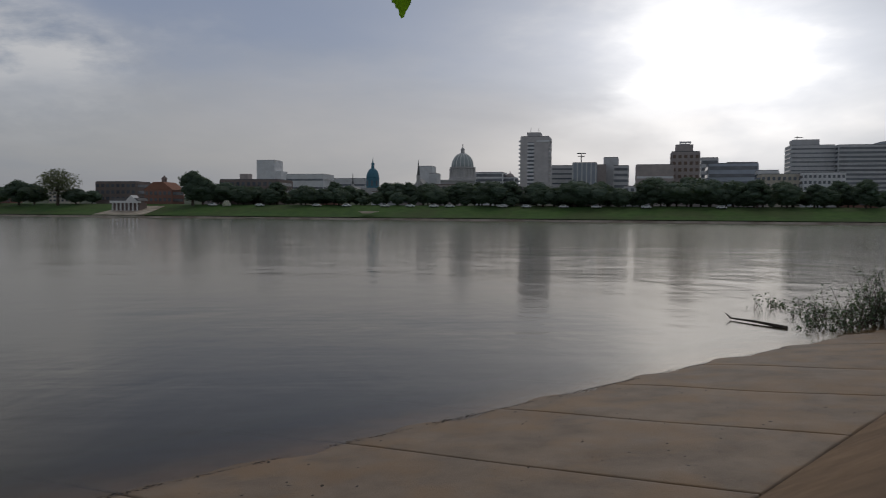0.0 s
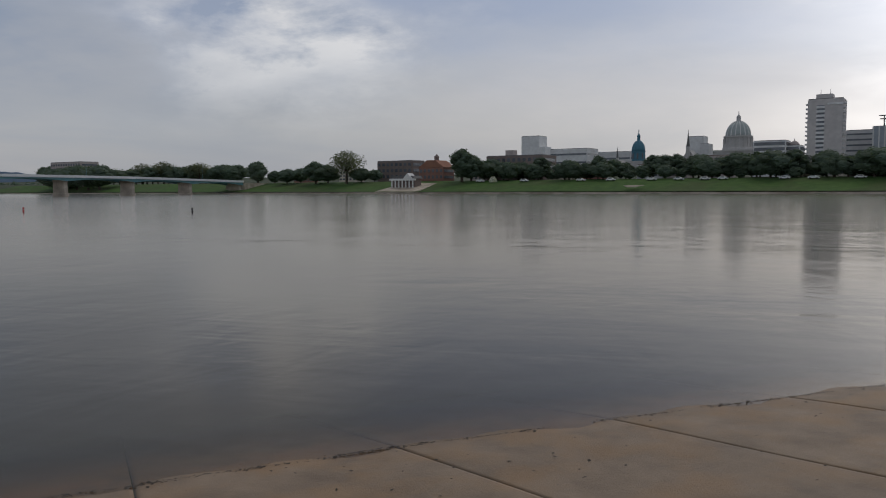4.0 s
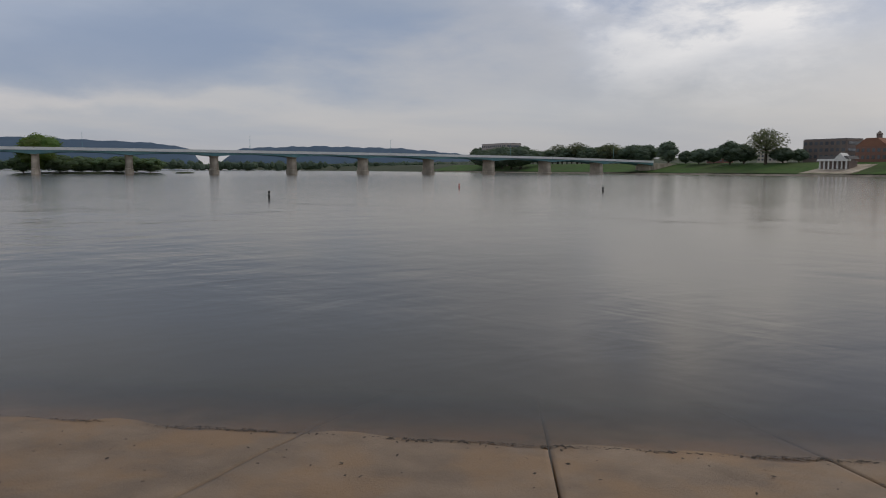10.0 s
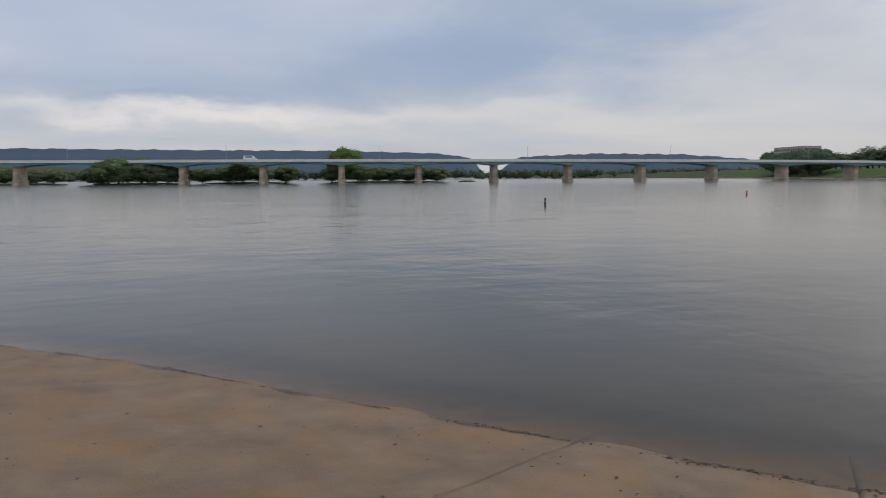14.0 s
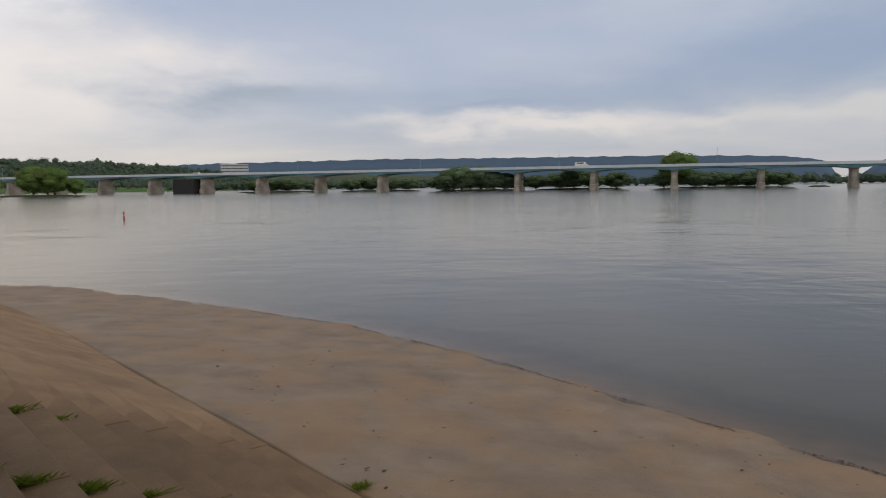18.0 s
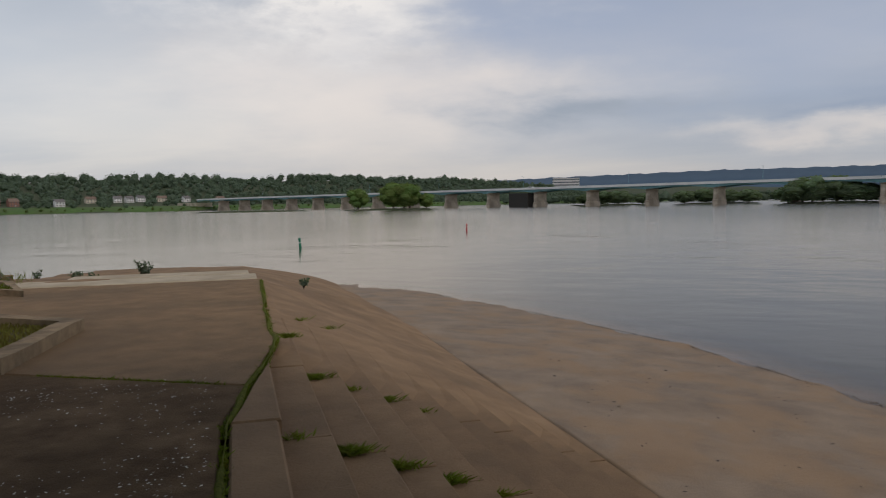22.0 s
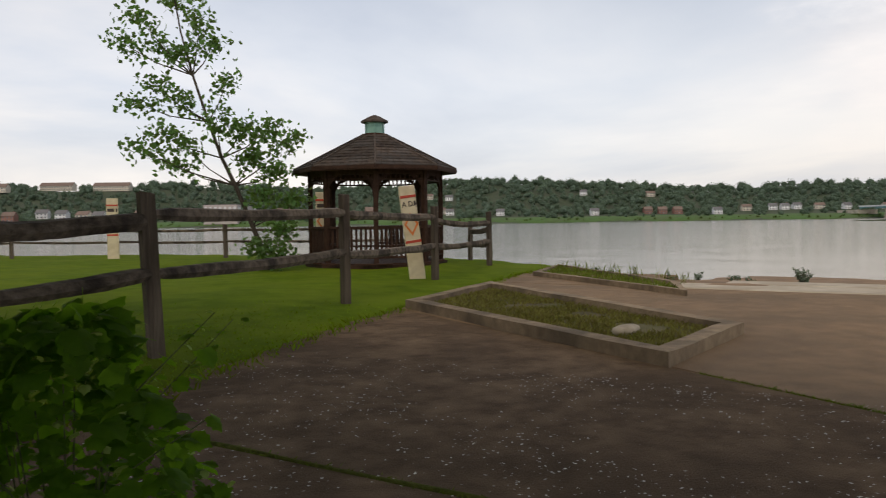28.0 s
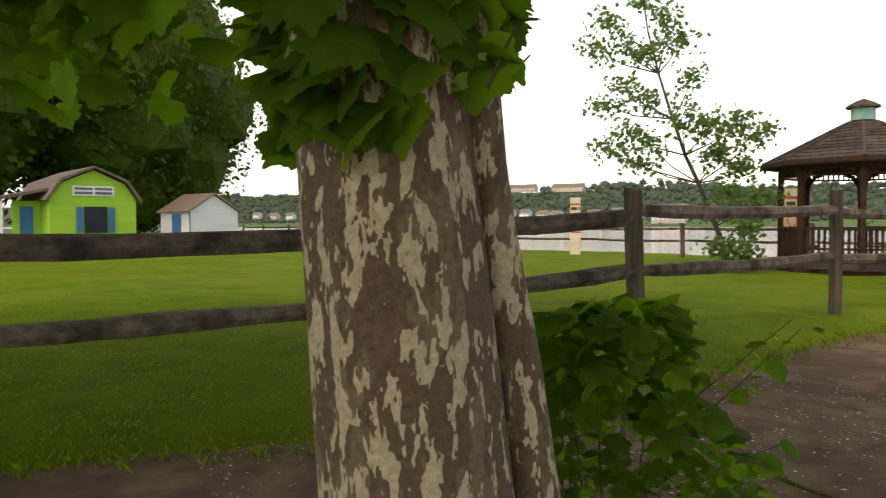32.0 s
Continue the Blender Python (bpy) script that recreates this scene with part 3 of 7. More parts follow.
def toe_b(a):
    return np.interp(a, (-5.5, 1.5), (2.75, STEP_B1))


def bank_z(a, b):
    """The landing's surface: sloped ramp below the toe of the steps, rounding off past the far end."""
    t = toe_b(a)
    w = np.maximum(water_b(a), t + 0.8)
    toe = TOE_Z * np.clip(1 - (a - 14.0) / 15.0, 0.04, 1)
    top = PLAZA_Z - np.maximum(a - 14.2, 0) * 0.062
    ramp = np.where(b > w, -(b - w) * 0.10, toe * (w - b) / (w - t))
    up = np.clip((t - b) / (t - STEP_B0), 0, 1.5)
    stair = toe + (top - toe) * np.where(up > 0, np.maximum(up, 1e-6) ** np.interp(a, (13.0, 16.0), (1.0, 0.72)), 0)
    z = np.where(b > t, ramp, np.minimum(stair, top))
    return z - np.maximum(a - 27.5, 0) * 0.3


# edge of the island's high ground, from the steps round by the west
SHORE = [(-12.6, -9.6), (-11.2, -11.8), (-10.0, -14.5), (-9.3, -18.0), (-8.7, -22.0), (-6.0, -26.5), (0.0, -30.5), (8.0, -35.5), (30.0, -58.0), (70.0, -105.0), (260.0, -330.0), (420.0, -250.0), (120.0, 60.0), (30.3, 26.5)]


def inside(x, y, poly):
    hit = np.zeros(np.shape(x), bool)
    for (x0, y0), (x1, y1) in zip(poly, poly[1:] + poly[:1]):
        c = (y0 > y) != (y1 > y)
        hit ^= c & (x < (x1 - x0) * (y - y0) / (y1 - y0 + 1e-12) + x0)
    return hit


def edge_distance(x, y, poly):
    d = np.full(np.shape(x), 1e9)
    for (x0, y0), (x1, y1) in zip(poly, poly[1:] + poly[:1]):
        ex, ey = x1 - x0, y1 - y0
        t = np.clip(((x - x0) * ex + (y - y0) * ey) / (ex * ex + ey * ey), 0, 1)
        d = np.minimum(d, np.hypot(x - x0 - t * ex, y - y0 - t * ey))
    return np.where(inside(x, y, poly), d, -d)


# ---- plan of the river: the two banks lie square to the bridge ----
EAST, WEST = -18.0, 162.0
NE = (-math.sin(radians(EAST)), math.cos(radians(EAST)))
EAST_W, WEST_W = 322.0, 690.0


def polar(az, d, z=0.0):
    return Vector((-math.sin(radians(az)) * d, math.cos(radians(az)) * d, z))


def east_z(w):
    return np.interp(w, (315, 321, 323, 329, 352, 365, 480, 900, 1500), (-2.5, -1.0, 0.6, 1.2, 6.0, 6.8, 9.0, 22.0, 30.0))


def west_z(w, s):
    """Low wooded shelf, then the hillside; s runs downstream."""
    top = np.interp(s, (-1300, -950, -790, -680, -420, -250, -95, -57, 20, 95, 150, 300, 508, 900), (46, 48, 49, 44, 42, 44, 56, 60, 55, 45, 45, 54, 58, 57)) + 2 * np.sin(s * 0.021) + 1.5 * np.sin(s * 0.05 + 1)
    f = np.clip((w - 760) / 330, 0, 1)
    return np.interp(w, (680, 689, 692, 710, 760), (-2.5, -1, 0.5, 3.5, 6.0)) + (top - 8) * f * f * (3 - 2 * f)


def ground_z(x, y):
    w = x * NE[0] + y * NE[1]
    s = -(x * NE[1] - y * NE[0])
    z = np.full(np.shape(x), -2.6)
    z = np.where(w > 300, east_z(w), z)
    z = np.where(w < -670, west_z(-w, -s), z)
    d = edge_distance(x, y, SHORE)
    isl = np.interp(d, (-6.0, -2.0, 0.0, 1.2, 4.0), (-2.6, -0.7, 0.9, 1.42, 1.45))
    isl = np.where(d > 20, 1.5, isl)
    z = np.where(d > -6, np.maximum(isl, -2.6), z)
    a, b = to_ab(x, y)
    bank = bank_z(a, b) - 0.3
    near = (a > -40) & (a < 34) & (b > 0.2) & (b < 40)
    return np.where(near, np.maximum(-2.6, bank), z)


def build_ground():
    near = np.arange(-44, 44.01, 0.8)
    far = 44 * 1.062 ** np.arange(1, 80)
    far = far[far < 4300]
    c = np.concatenate([-far[::-1], near, far])
    x, y = np.meshgrid(c, c, indexing="ij")
    z = ground_z(x.ravel(), y.ravel())
    ob = sheet("ground", np.stack([x.ravel(), y.ravel(), z], 1).tolist(), grid_faces(len(c), len(c)), EARTH)
    tagged(ob, "earth ground with river bed, banks and wooded hillside", "ground", kind="structure")


def build_water():
    near = np.arange(-30, 30.01, 0.3)
    far = 30 * 1.12 ** np.arange(1, 60)
    far = far[far < 4200]
    c = np.concatenate([-far[::-1], near, far])
    x, y = np.meshgrid(c, c, indexing="ij")
    x, y = x.ravel(), y.ravel()
    ob = sheet("river", np.stack([x, y, np.zeros_like(x)], 1).tolist(), grid_faces(len(c), len(c)), WATER)
    a, b = to_ab(x, y)
    depth = np.where((a > -40) & (a < 34) & (b > 0) & (b < 30), -bank_z(a, b), 5.0)
    at = ob.data.attributes.new("depth", "FLOAT", "POINT")
    at.data.foreach_set("value", np.clip(depth, -5, 5).astype(np.float32))
    tagged(ob, "calm wide grey-brown river reflecting the cloudy sky", "river", kind="structure")


build_ground()
build_water()

# ---- the landing: sloped ramp in slabs, steps in blocks, plaza in slabs ----
landing = thing("river_landing", "worn brown concrete landing ramp sloping into the river", "ramp", kind="structure")


def ramp_slab(a0, a1, s0, s1, b1):
    """One ramp slab, following the slope, with rounded-down edges along its fanned joints."""
    na, nb = max(4, int((a1 - a0) / 0.25)), max(6, int((b1 - 3.0) / 0.25))
    ff = np.concatenate([[0.005, 0.014], np.linspace(0.06, a1 - a0 - 0.06, na), [a1 - a0 - 0.014, a1 - a0 - 0.005]]) / (a1 - a0)
    hh = np.concatenate([[0.006, 0.02], np.linspace(0.06, b1 - 3.0, nb)]) / (b1 - 3.0)
    gf, gh = np.meshgrid(ff, hh, indexing="ij")
    gb = 3.3 + gh * (b1 - 3.3)
    ga = (a0 + s0 * (8.2 - gb)) * (1 - gf) + (a1 + s1 * (8.2 - gb)) * gf
    t = toe_b(ga)
    gb = t + gh * (b1 - t)
    ga = (a0 + s0 * (8.2 - gb)) * (1 - gf) + (a1 + s1 * (8.2 - gb)) * gf
    z = bank_z(ga, gb) + 0.008 * np.sin(ga * 2.1 + gb * 1.3) + 0.006 * np.sin(ga * 5.0 - gb * 3.1)
    lip = np.minimum(np.minimum(gf, 1 - gf) * (a1 - a0), gh * (b1 - 3.0))
    z = z - np.where(lip < 0.009, 0.07, np.where(lip < 0.03, 0.006, 0))
    p = [ab(i, j, k) for i, j, k in zip(ga.ravel(), gb.ravel(), z.ravel())]
    ob = sheet("slab", p, grid_faces(len(ff), len(hh)), RAMP)
    ob.parent = landing


JOINTS = [(-40.0, -0.2), (-31.0, -0.2), (-24.0, -0.2), (-18.5, -0.2), (-14.4, -0.2), (-11.6, -0.2), (-8.85, -0.2), (-6.05, -0.21), (-3.25, -0.22), (-0.48, 0.0), (2.25, 0.24)]
for (a0, s0), (a1, s1) in zip(JOINTS, JOINTS[1:]):
    ramp_slab(a0, a1, s0, s1, 16.0)
ramp_slab(2.25, 34.0, 0.24, 0.0, 18.0)
# the shoulder above the ramp, where no steps are seen
for a0, a1 in ((-40.0, -24.0), (-24.0, -8.85), (-8.85, 2.25)):
    v = []
    for a in np.linspace(a0, a1 - 0.01, 10):
        t = float(toe_b(a))
        v += [ab(a, 0.66, PLAZA_Z), ab(a, 0.66 + (t - 0.66) / 2, (PLAZA_Z + TOE_Z) / 2), ab(a, t - 0.01, TOE_Z)]
    ob = sheet("upper_slope", v, grid_faces(10, 3), STEP)
    ob.parent = landing

steps = thing("landing_steps", "ten low worn concrete steps down to the ramp, weeds in the joints", "steps", kind="structure")


def step_blocks():
    cuts = [2.26, 4.75, 6.78, 9.6]
    for k in range(STEPS):
        b0, z = STEP_B0 + k * TREAD, PLAZA_Z - (k + 1) * RISE
        for a0, a1 in zip(cuts, cuts[1:]):
            bm = BM()
            j = rng.uniform(-0.012, 0.012)
            box(bm, a1 - a0 - 0.012, TREAD + 0.03, 0.30, (a0 + a1) / 2, b0 + TREAD / 2 - 0.015 + j * 0.4, z - 0.30 + j * 0.5, bevel=0.007)
            bm.transform(LANDING)
            part("step_block", bm, STEP, steps)


step_blocks()
# silt lies over the steps farther along, their edges only just showing; then the rounded end of the landing
aa, bb = np.concatenate([np.arange(6.79, 14.0, 0.12), np.linspace(14.0, 33, 60)]), np.concatenate([np.linspace(-4.0, 0.5, 10), np.linspace(0.62, 3.81, 82)])
ga, gb = np.meshgrid(aa, bb, indexing="ij")
dz = np.where(ga > 14, 0.03 * np.sin(ga * 1.1 + gb) + 0.015 * np.sin(ga * 3.7 - gb * 2.2), 0)
tread = ((gb - STEP_B0) / TREAD) % 1.0
fade = np.interp(ga, (6.8, 10, 18), (0.034, 0.024, 0.0)) * (0.65 + 0.35 * np.sin(ga * 1.7 + gb * 2.3))
dz = dz - np.interp(ga, (6.78, 6.95, 7.5, 8.6), (0.145, 0.115, 0.03, 0.0)) * np.interp(gb, (0.62, 0.70), (0, 1))
dz = dz + np.where(gb > STEP_B0, fade * (tread - 0.75), 0) + 0.012 * np.sin(ga * 0.9 + gb * 2.1)
dz = dz - np.where(gb < np.interp(ga, (6.7, 7.08, 7.58, 8.0, 13.5, 15.0), (0.69, 0.74, 0.80, 0.75, 0.83, 0.9)), np.interp(ga, (13.4, 14.6), (0.05, 0.0)), 0)
end_bank = sheet("silted_bank", [ab(i, j, k) for i, j, k in zip(ga.ravel(), gb.ravel(), (np.minimum(bank_z(ga, gb), PLAZA_Z + 0.004) + dz).ravel())], grid_faces(len(aa), len(bb)), STEP)
end_bank.parent = landing

plaza = thing("plaza", "brown exposed-aggregate paving in large slabs above the river", "paving", kind="structure")


def plaza_slab(corners, material, parent=None, name="slab"):
    """One slab on corners (a, b), counterclockwise, drawn in a little for the joint."""
    bm = BM()
    z0 = PLAZA_Z - 0.22
    g, n, pts = 0.012, len(corners), []
    for k in range(n):
        p, q, r = (Vector(corners[(k + j) % n]) for j in (-1, 0, 1))
        d1, d2 = (q - p).normalized(), (r - q).normalized()
        n1, n2 = Vector((-d1.y, d1.x)), Vector((-d2.y, d2.x))
        pts.append(tuple(q + (n1 + n2) * (g / (1 + n1.dot(n2)))))
    lo = [bm.verts.new(ab(a, b, z0)) for a, b in pts]
    hi = [bm.verts.new(ab(a, b, PLAZA_Z)) for a, b in pts]
    bm.faces.new(hi)
    for k in range(n):
        bm.faces.new((lo[k], lo[(k + 1) % n], hi[(k + 1) % n], hi[k]))
    bmesh.ops.recalc_face_normals(bm, faces=bm.faces)
    bmesh.ops.bevel(bm, geom=[e for e in bm.edges if all(v.co.z > PLAZA_Z - 0.01 for v in e.verts)], offset=0.012, segments=1, affect="EDGES")
    part(name, bm, material, parent or plaza)


def oblong(a0, a1, b0, b1):
    return [(a0, b0), (a1, b0), (a1, b1), (a0, b1)]


for a0, a1 in ((-20.0, -12.0), (-12.0, -6.0), (-6.0, -0.9), (-0.9, 3.4)):
    for b0, b1 in ((-4.6, 0.39), (-11.0, -4.6)):
        plaza_slab(oblong(a0, a1, b0, b1), PAVE)
# the joint between the dark and the tan paving runs aslant to the planting bed's corner
plaza_slab([(3.4, -11.0), (12.1, -11.0), (9.1, -5.65), (5.66, 0.50), (5.15, 0.43), (4.75, 0.355), (3.4, 0.355)], PAVE)
plaza_slab([(12.1, -11.0), (13.5, -11.0), (13.5, 0.83), (8.0, 0.75), (7.58, 0.80), (7.08, 0.74), (6.31, 0.62), (5.66, 0.50), (9.1, -5.65)], PAVE_TAN)
plaza_slab(oblong(5.72, 13.5, -18.0, -11.0), PAVE_TAN)
plaza_slab(oblong(13.51, 16.5, -18.0, -3.7), PAVE_TAN)
# coping along the top step
coping = thing("coping", "pale worn concrete coping along the top of the steps", "coping", kind="structure")
for a0, a1 in ((-20.0, -12.0), (-12.0, -6.0), (-6.0, 0.0), (0.0, 2.3), (2.3, 4.75)):
    bm = BM()
    w0 = 0.36
    box(bm, a1 - a0 - 0.015, STEP_B0 - w0 - 0.03, 0.3, (a0 + a1) / 2, (STEP_B0 + w0 + 0.03) / 2, PLAZA_Z - 0.302, bevel=0.014)
    bm.transform(LANDING)
    part("coping_stone", bm, STEP, coping)
plaza_slab([(4.75, 0.375), (5.15, 0.45), (5.7, 0.53), (6.31, 0.64), (6.62, 0.69), (4.75, 0.69)], STEP, coping, "coping_stone")
# pale slab at the far end of the plaza
bm = BM()
for a0, a1, b0, b1, z in ((13.52, 14.5, -3.6, 0.78, 1.662), (14.5, 15.2, -2.4, 0.66, 1.672)):
    box(bm, a1 - a0 - 0.01, b1 - b0, 0.5, (a0 + a1) / 2, (b0 + b1) / 2, z - 0.5, bevel=0.02)
bm.transform(LANDING)
tagged(part("end_wall", bm, PALE_CONCRETE), "pale weathered concrete sill at the end of the plaza", "sill", kind="structure")

# ---- lawn ----
GRASS_EDGE = [(-8.6, -16.9), (-7.0, -15.3), (-4.9, -12.4), (-3.1, -10.0), (-2.2, -8.9), (-0.9, -6.75), (-0.35, -5.8), (0.5, -4.7), (1.35, -3.95), (2.6, -3.2), (6.0, -1.2), (20.0, 6.0), (60.0, -20.0), (80.0, -80.0), (60.0, -92.0), (30.0, -57.6), (8.0, -35.2), (0.0, -30.2), (-6.0, -26.2), (-8.6, -21.8), (-9.1, -18.0)]


def lawn_z(x, y):
    d = edge_distance(x, y, GRASS_EDGE)
    return 1.665 + np.clip(d, 0, 1.6) * 0.055 + 0.02 * np.sin(x * 0.7 + y * 0.4) + 0.012 * np.sin(x * 2.3 - y * 1.9) - np.where(d < 0.06, 0.06, 0)


def build_lawn():
    c = np.concatenate([np.arange(-10, 14, 0.22), 14 * 1.08 ** np.arange(0, 24)])
    r = np.concatenate([-24 * 1.05 ** np.arange(28, 0, -1), np.arange(-24, 7, 0.22)])
    x, y = np.meshgrid(c, r, indexing="ij")
    keep = inside(x, y, GRASS_EDGE)
    
    f = [q for q in grid_faces(*x.shape) if keep.ravel()[q].any()]
    used = sorted({v for q in f for v in q})
    remap = {v: i for i, v in enumerate(used)}
    xs, ys = x.ravel()[used], y.ravel()[used]
    ob = sheet("lawn", np.stack([xs, ys, lawn_z(xs, ys)], 1).tolist(), [[remap[v] for v in q] for q in f], LAWN)
    tagged(ob, "mown bright green lawn between the fences", "lawn", kind="structure")
    # blades where the lawn comes near
    g = np.random.default_rng(3)
    n = 120000
    px, py = g.uniform(-6, 9, n), -2.4 - 9 * g.random(n) ** 1.5
    ok = inside(px, py, GRASS_EDGE) & (g.random(n) > np.clip((-py - 3.5) / 7.5, 0, 1) ** 0.8)
    px, py = px[ok], py[ok]
    n = len(px)
    h, w, th = g.uniform(0.012, 0.028, n), g.uniform(0.004, 0.008, n), g.uniform(0, 6.28, n)
    z = lawn_z(px, py)
    lx, ly = g.normal(0, 0.02, n), g.normal(0, 0.02, n)
    v = np.stack([np.stack([px - np.cos(th) * w, py - np.sin(th) * w, z], 1), np.stack([px + np.cos(th) * w, py + np.sin(th) * w, z], 1), np.stack([px + lx, py + ly, z + h], 1)], 1).reshape(-1, 3)
    ob = sheet("grass", v.tolist(), np.arange(3 * n).reshape(-1, 3).tolist(), BLADE, False)
    tagged(ob, "short green grass blades of the lawn", "grass", kind="stuff")


build_lawn()

# ---- bridge ----
BR_N, BR_D, SPAN = 72.0, 385.0, 38.75
BR_X = Vector((-math.sin(radians(BR_N - 90)), math.cos(radians(BR_N - 90)), 0))  # towards the east bank
BR_Y = Vector((-math.sin(radians(BR_N)), math.cos(radians(BR_N)), 0))
BRIDGE = Matrix(((BR_X[0], BR_Y[0], 0, BR_Y[0] * BR_D), (BR_X[1], BR_Y[1], 0, BR_Y[1] * BR_D), (0, 0, 1, 0), (0, 0, 0, 1)))


def deck_top(x):
    return float(np.interp(x, (-900, -600, 0, 130, 250, 340), (11.6, 12.0, 12.0, 11.4, 10.4, 8.4)))


def build_bridge():
    br = thing("road_bridge", "long road bridge with pale parapet, teal girders and concrete piers", "bridge", BRIDGE)
    x0 = -93.2 - SPAN / 2
    # a pier at each support
    xs = [x0 + SPAN * k for k in range(-15, 12)]
    bm = BM()
    prof = [(-1.5, -4.4), (-1.0, -5.5), (0, -5.9), (1.0, -5.5), (1.5, -4.4), (1.5, 4.4), (1.0, 5.5), (0, 5.9), (-1.0, 5.5), (-1.5, 4.4)]
    rings = []
    for z, g in ((-3.0, 1.16), (1.2, 1.12), (1.5, 1.0), (7.0, 0.94), (7.4, 1.04), (8.0, 1.04)):
        rings.append([bm.verts.new((x * g, y * g, z)) for x, y in prof])
    for a, b in zip(rings, rings[1:]):
        for k in range(len(prof)):
            bm.faces.new((a[k], a[(k + 1) % len(prof)], b[(k + 1) % len(prof)], b[k]))
    bm.faces.new(rings[-1])
    first = part("pier", bm, PIER, br)
    for i, x in enumerate(xs):
        top = deck_top(x) - 3.1
        m = Matrix.Translation((x + SPAN / 2, 0, top - 8.0 + 0.35))
        if i == 0:
            first.matrix_local = m
        else:
            shared("pier", first.data, br, m)
    # haunched girders and parapets span by span
    for x in xs:
        for y in (-7.6, 7.6):
            bm = BM()
            line = []
            for k in range(9):
                f = k / 8
                xx = x + SPAN * (f - 0.5)
                line.append((xx, deck_top(xx) - 1.55 - 0.45 - 1.15 * abs(2 * f - 1) ** 2.2))
            prism(bm, line + [(xx, deck_top(xx) - 1.3) for xx, _ in reversed(line)], y - 0.25, y + 0.25)
            part("girder", bm, GIRDER, br)
        bm = BM()
        e = [x - SPAN / 2 + 0.1, x + SPAN / 2 - 0.1]
        prism(bm, [(q, deck_top(q) - 1.32) for q in e] + [(q, deck_top(q) - 1.0) for q in reversed(e)], -8.6, 8.6)
        part("deck", bm, PARAPET, br)
        for y in (-8.6, 8.3):
            bm = BM()
            prism(bm, [(q, deck_top(q) - 0.998) for q in e] + [(q, deck_top(q)) for q in reversed(e)], y, y + 0.3)
            part("parapet", bm, PARAPET, br)
    x1 = xs[-1] + SPAN / 2
    bm = BM()
    prism(bm, [(x1, -2), (x1 + 26, -2), (x1 + 26, 6.6), (x1, 7.2)], -9, 9)
    part("abutment", bm, PIER, br, "pale concrete abutment on the east bank")
    x1 = xs[0] - SPAN / 2
    bm = BM()
    prism(bm, [(x1 - 40, -2), (x1, -2), (x1, 8.2), (x1 - 40, 8.2)], -9, 9)
    part("abutment", bm, PIER, br, "pale concrete abutment on the west shore")
    for x in xs[2::2]:
        bm = BM()
        rod(bm, (x, 7.9, deck_top(x) - 1), (x, 7.9, deck_top(x) + 7.5), 0.11, 0.06, 6)
        rod(bm, (x, 7.9, deck_top(x) + 7.4), (x, 6.0, deck_top(x) + 7.9), 0.05, 0.04, 6)
        part("light_pole", bm, GIRDER, br)
    # dark sheet-pile wall beside one west pier
    bm = BM()
    box(bm, 15, 9, 10.6, -297.5, -4.5, -2)
    part("work_enclosure", bm, DARK_POST, br, "dark scaffold enclosure round a pier")
    return br


build_bridge()


def vehicle(az_x, label, body, long, tall):
    m = BRIDGE @ Matrix.Translation((az_x, -5.0, deck_top(az_x) - 1.0))
    v = thing("van" if tall > 2.2 else "car", label, "vehicle", m, "traffic on the bridge")
    bm = BM()
    prism(bm, [(-long / 2, 0.35), (long / 2, 0.35), (long / 2, tall * 0.55), (long * 0.36, tall * 0.62), (long * 0.24, tall), (-long * 0.45, tall), (-long / 2, tall * 0.62)], -0.95, 0.95)
    part("body", bm, body, v)
    for x in (-long * 0.3, long * 0.3):
        for y in (-0.9, 0.7):
            bm = BM()
            rod(bm, (x, y, 0.36), (x, y + 0.2, 0.36), 0.36, n=12)
            part("wheel", bm, DARK_POST, v)
    bm = BM()
    box(bm, long * 0.5, 0.02, tall * 0.24, -long * 0.08, -0.965, tall * 0.66)
    part("side_window", bm, GLASS_DARK, v)


def parked_car(az, label, body, long=4.4, tall=1.5):
    """A car by the river road on top of the far bank, seen from the side."""
    p = polar(az, 350.0 / math.cos(radians(az - EAST)))
    p.z = float(east_z(np.array(350.0))) + 0.5
    v = thing("car", label, "car", Matrix.Translation(p) @ Matrix.Rotation(radians(EAST), 4, "Z"), "cars parked on the river road")
    bm = BM()
    prism(bm, [(-long / 2, 0.35), (long / 2, 0.35), (long / 2, tall * 0.58), (long * 0.30, tall * 0.64), (long * 0.16, tall), (-long * 0.26, tall), (-long * 0.40, tall * 0.64), (-long / 2, tall * 0.58)], -0.88, 0.88)
    part("body", bm, body, v)
    for x in (-long * 0.31, long * 0.31):
        for y in (-0.9, 0.7):
            bm = BM()
            rod(bm, (x, y, 0.34), (x, y + 0.2, 0.34), 0.34, n=10)
            part("wheel", bm, DARK_POST, v)
    bm = BM()
    box(bm, long * 0.40, 0.02, tall * 0.24, -long * 0.05, -0.895, tall * 0.68)
    part("side_window", bm, GLASS_DARK, v)


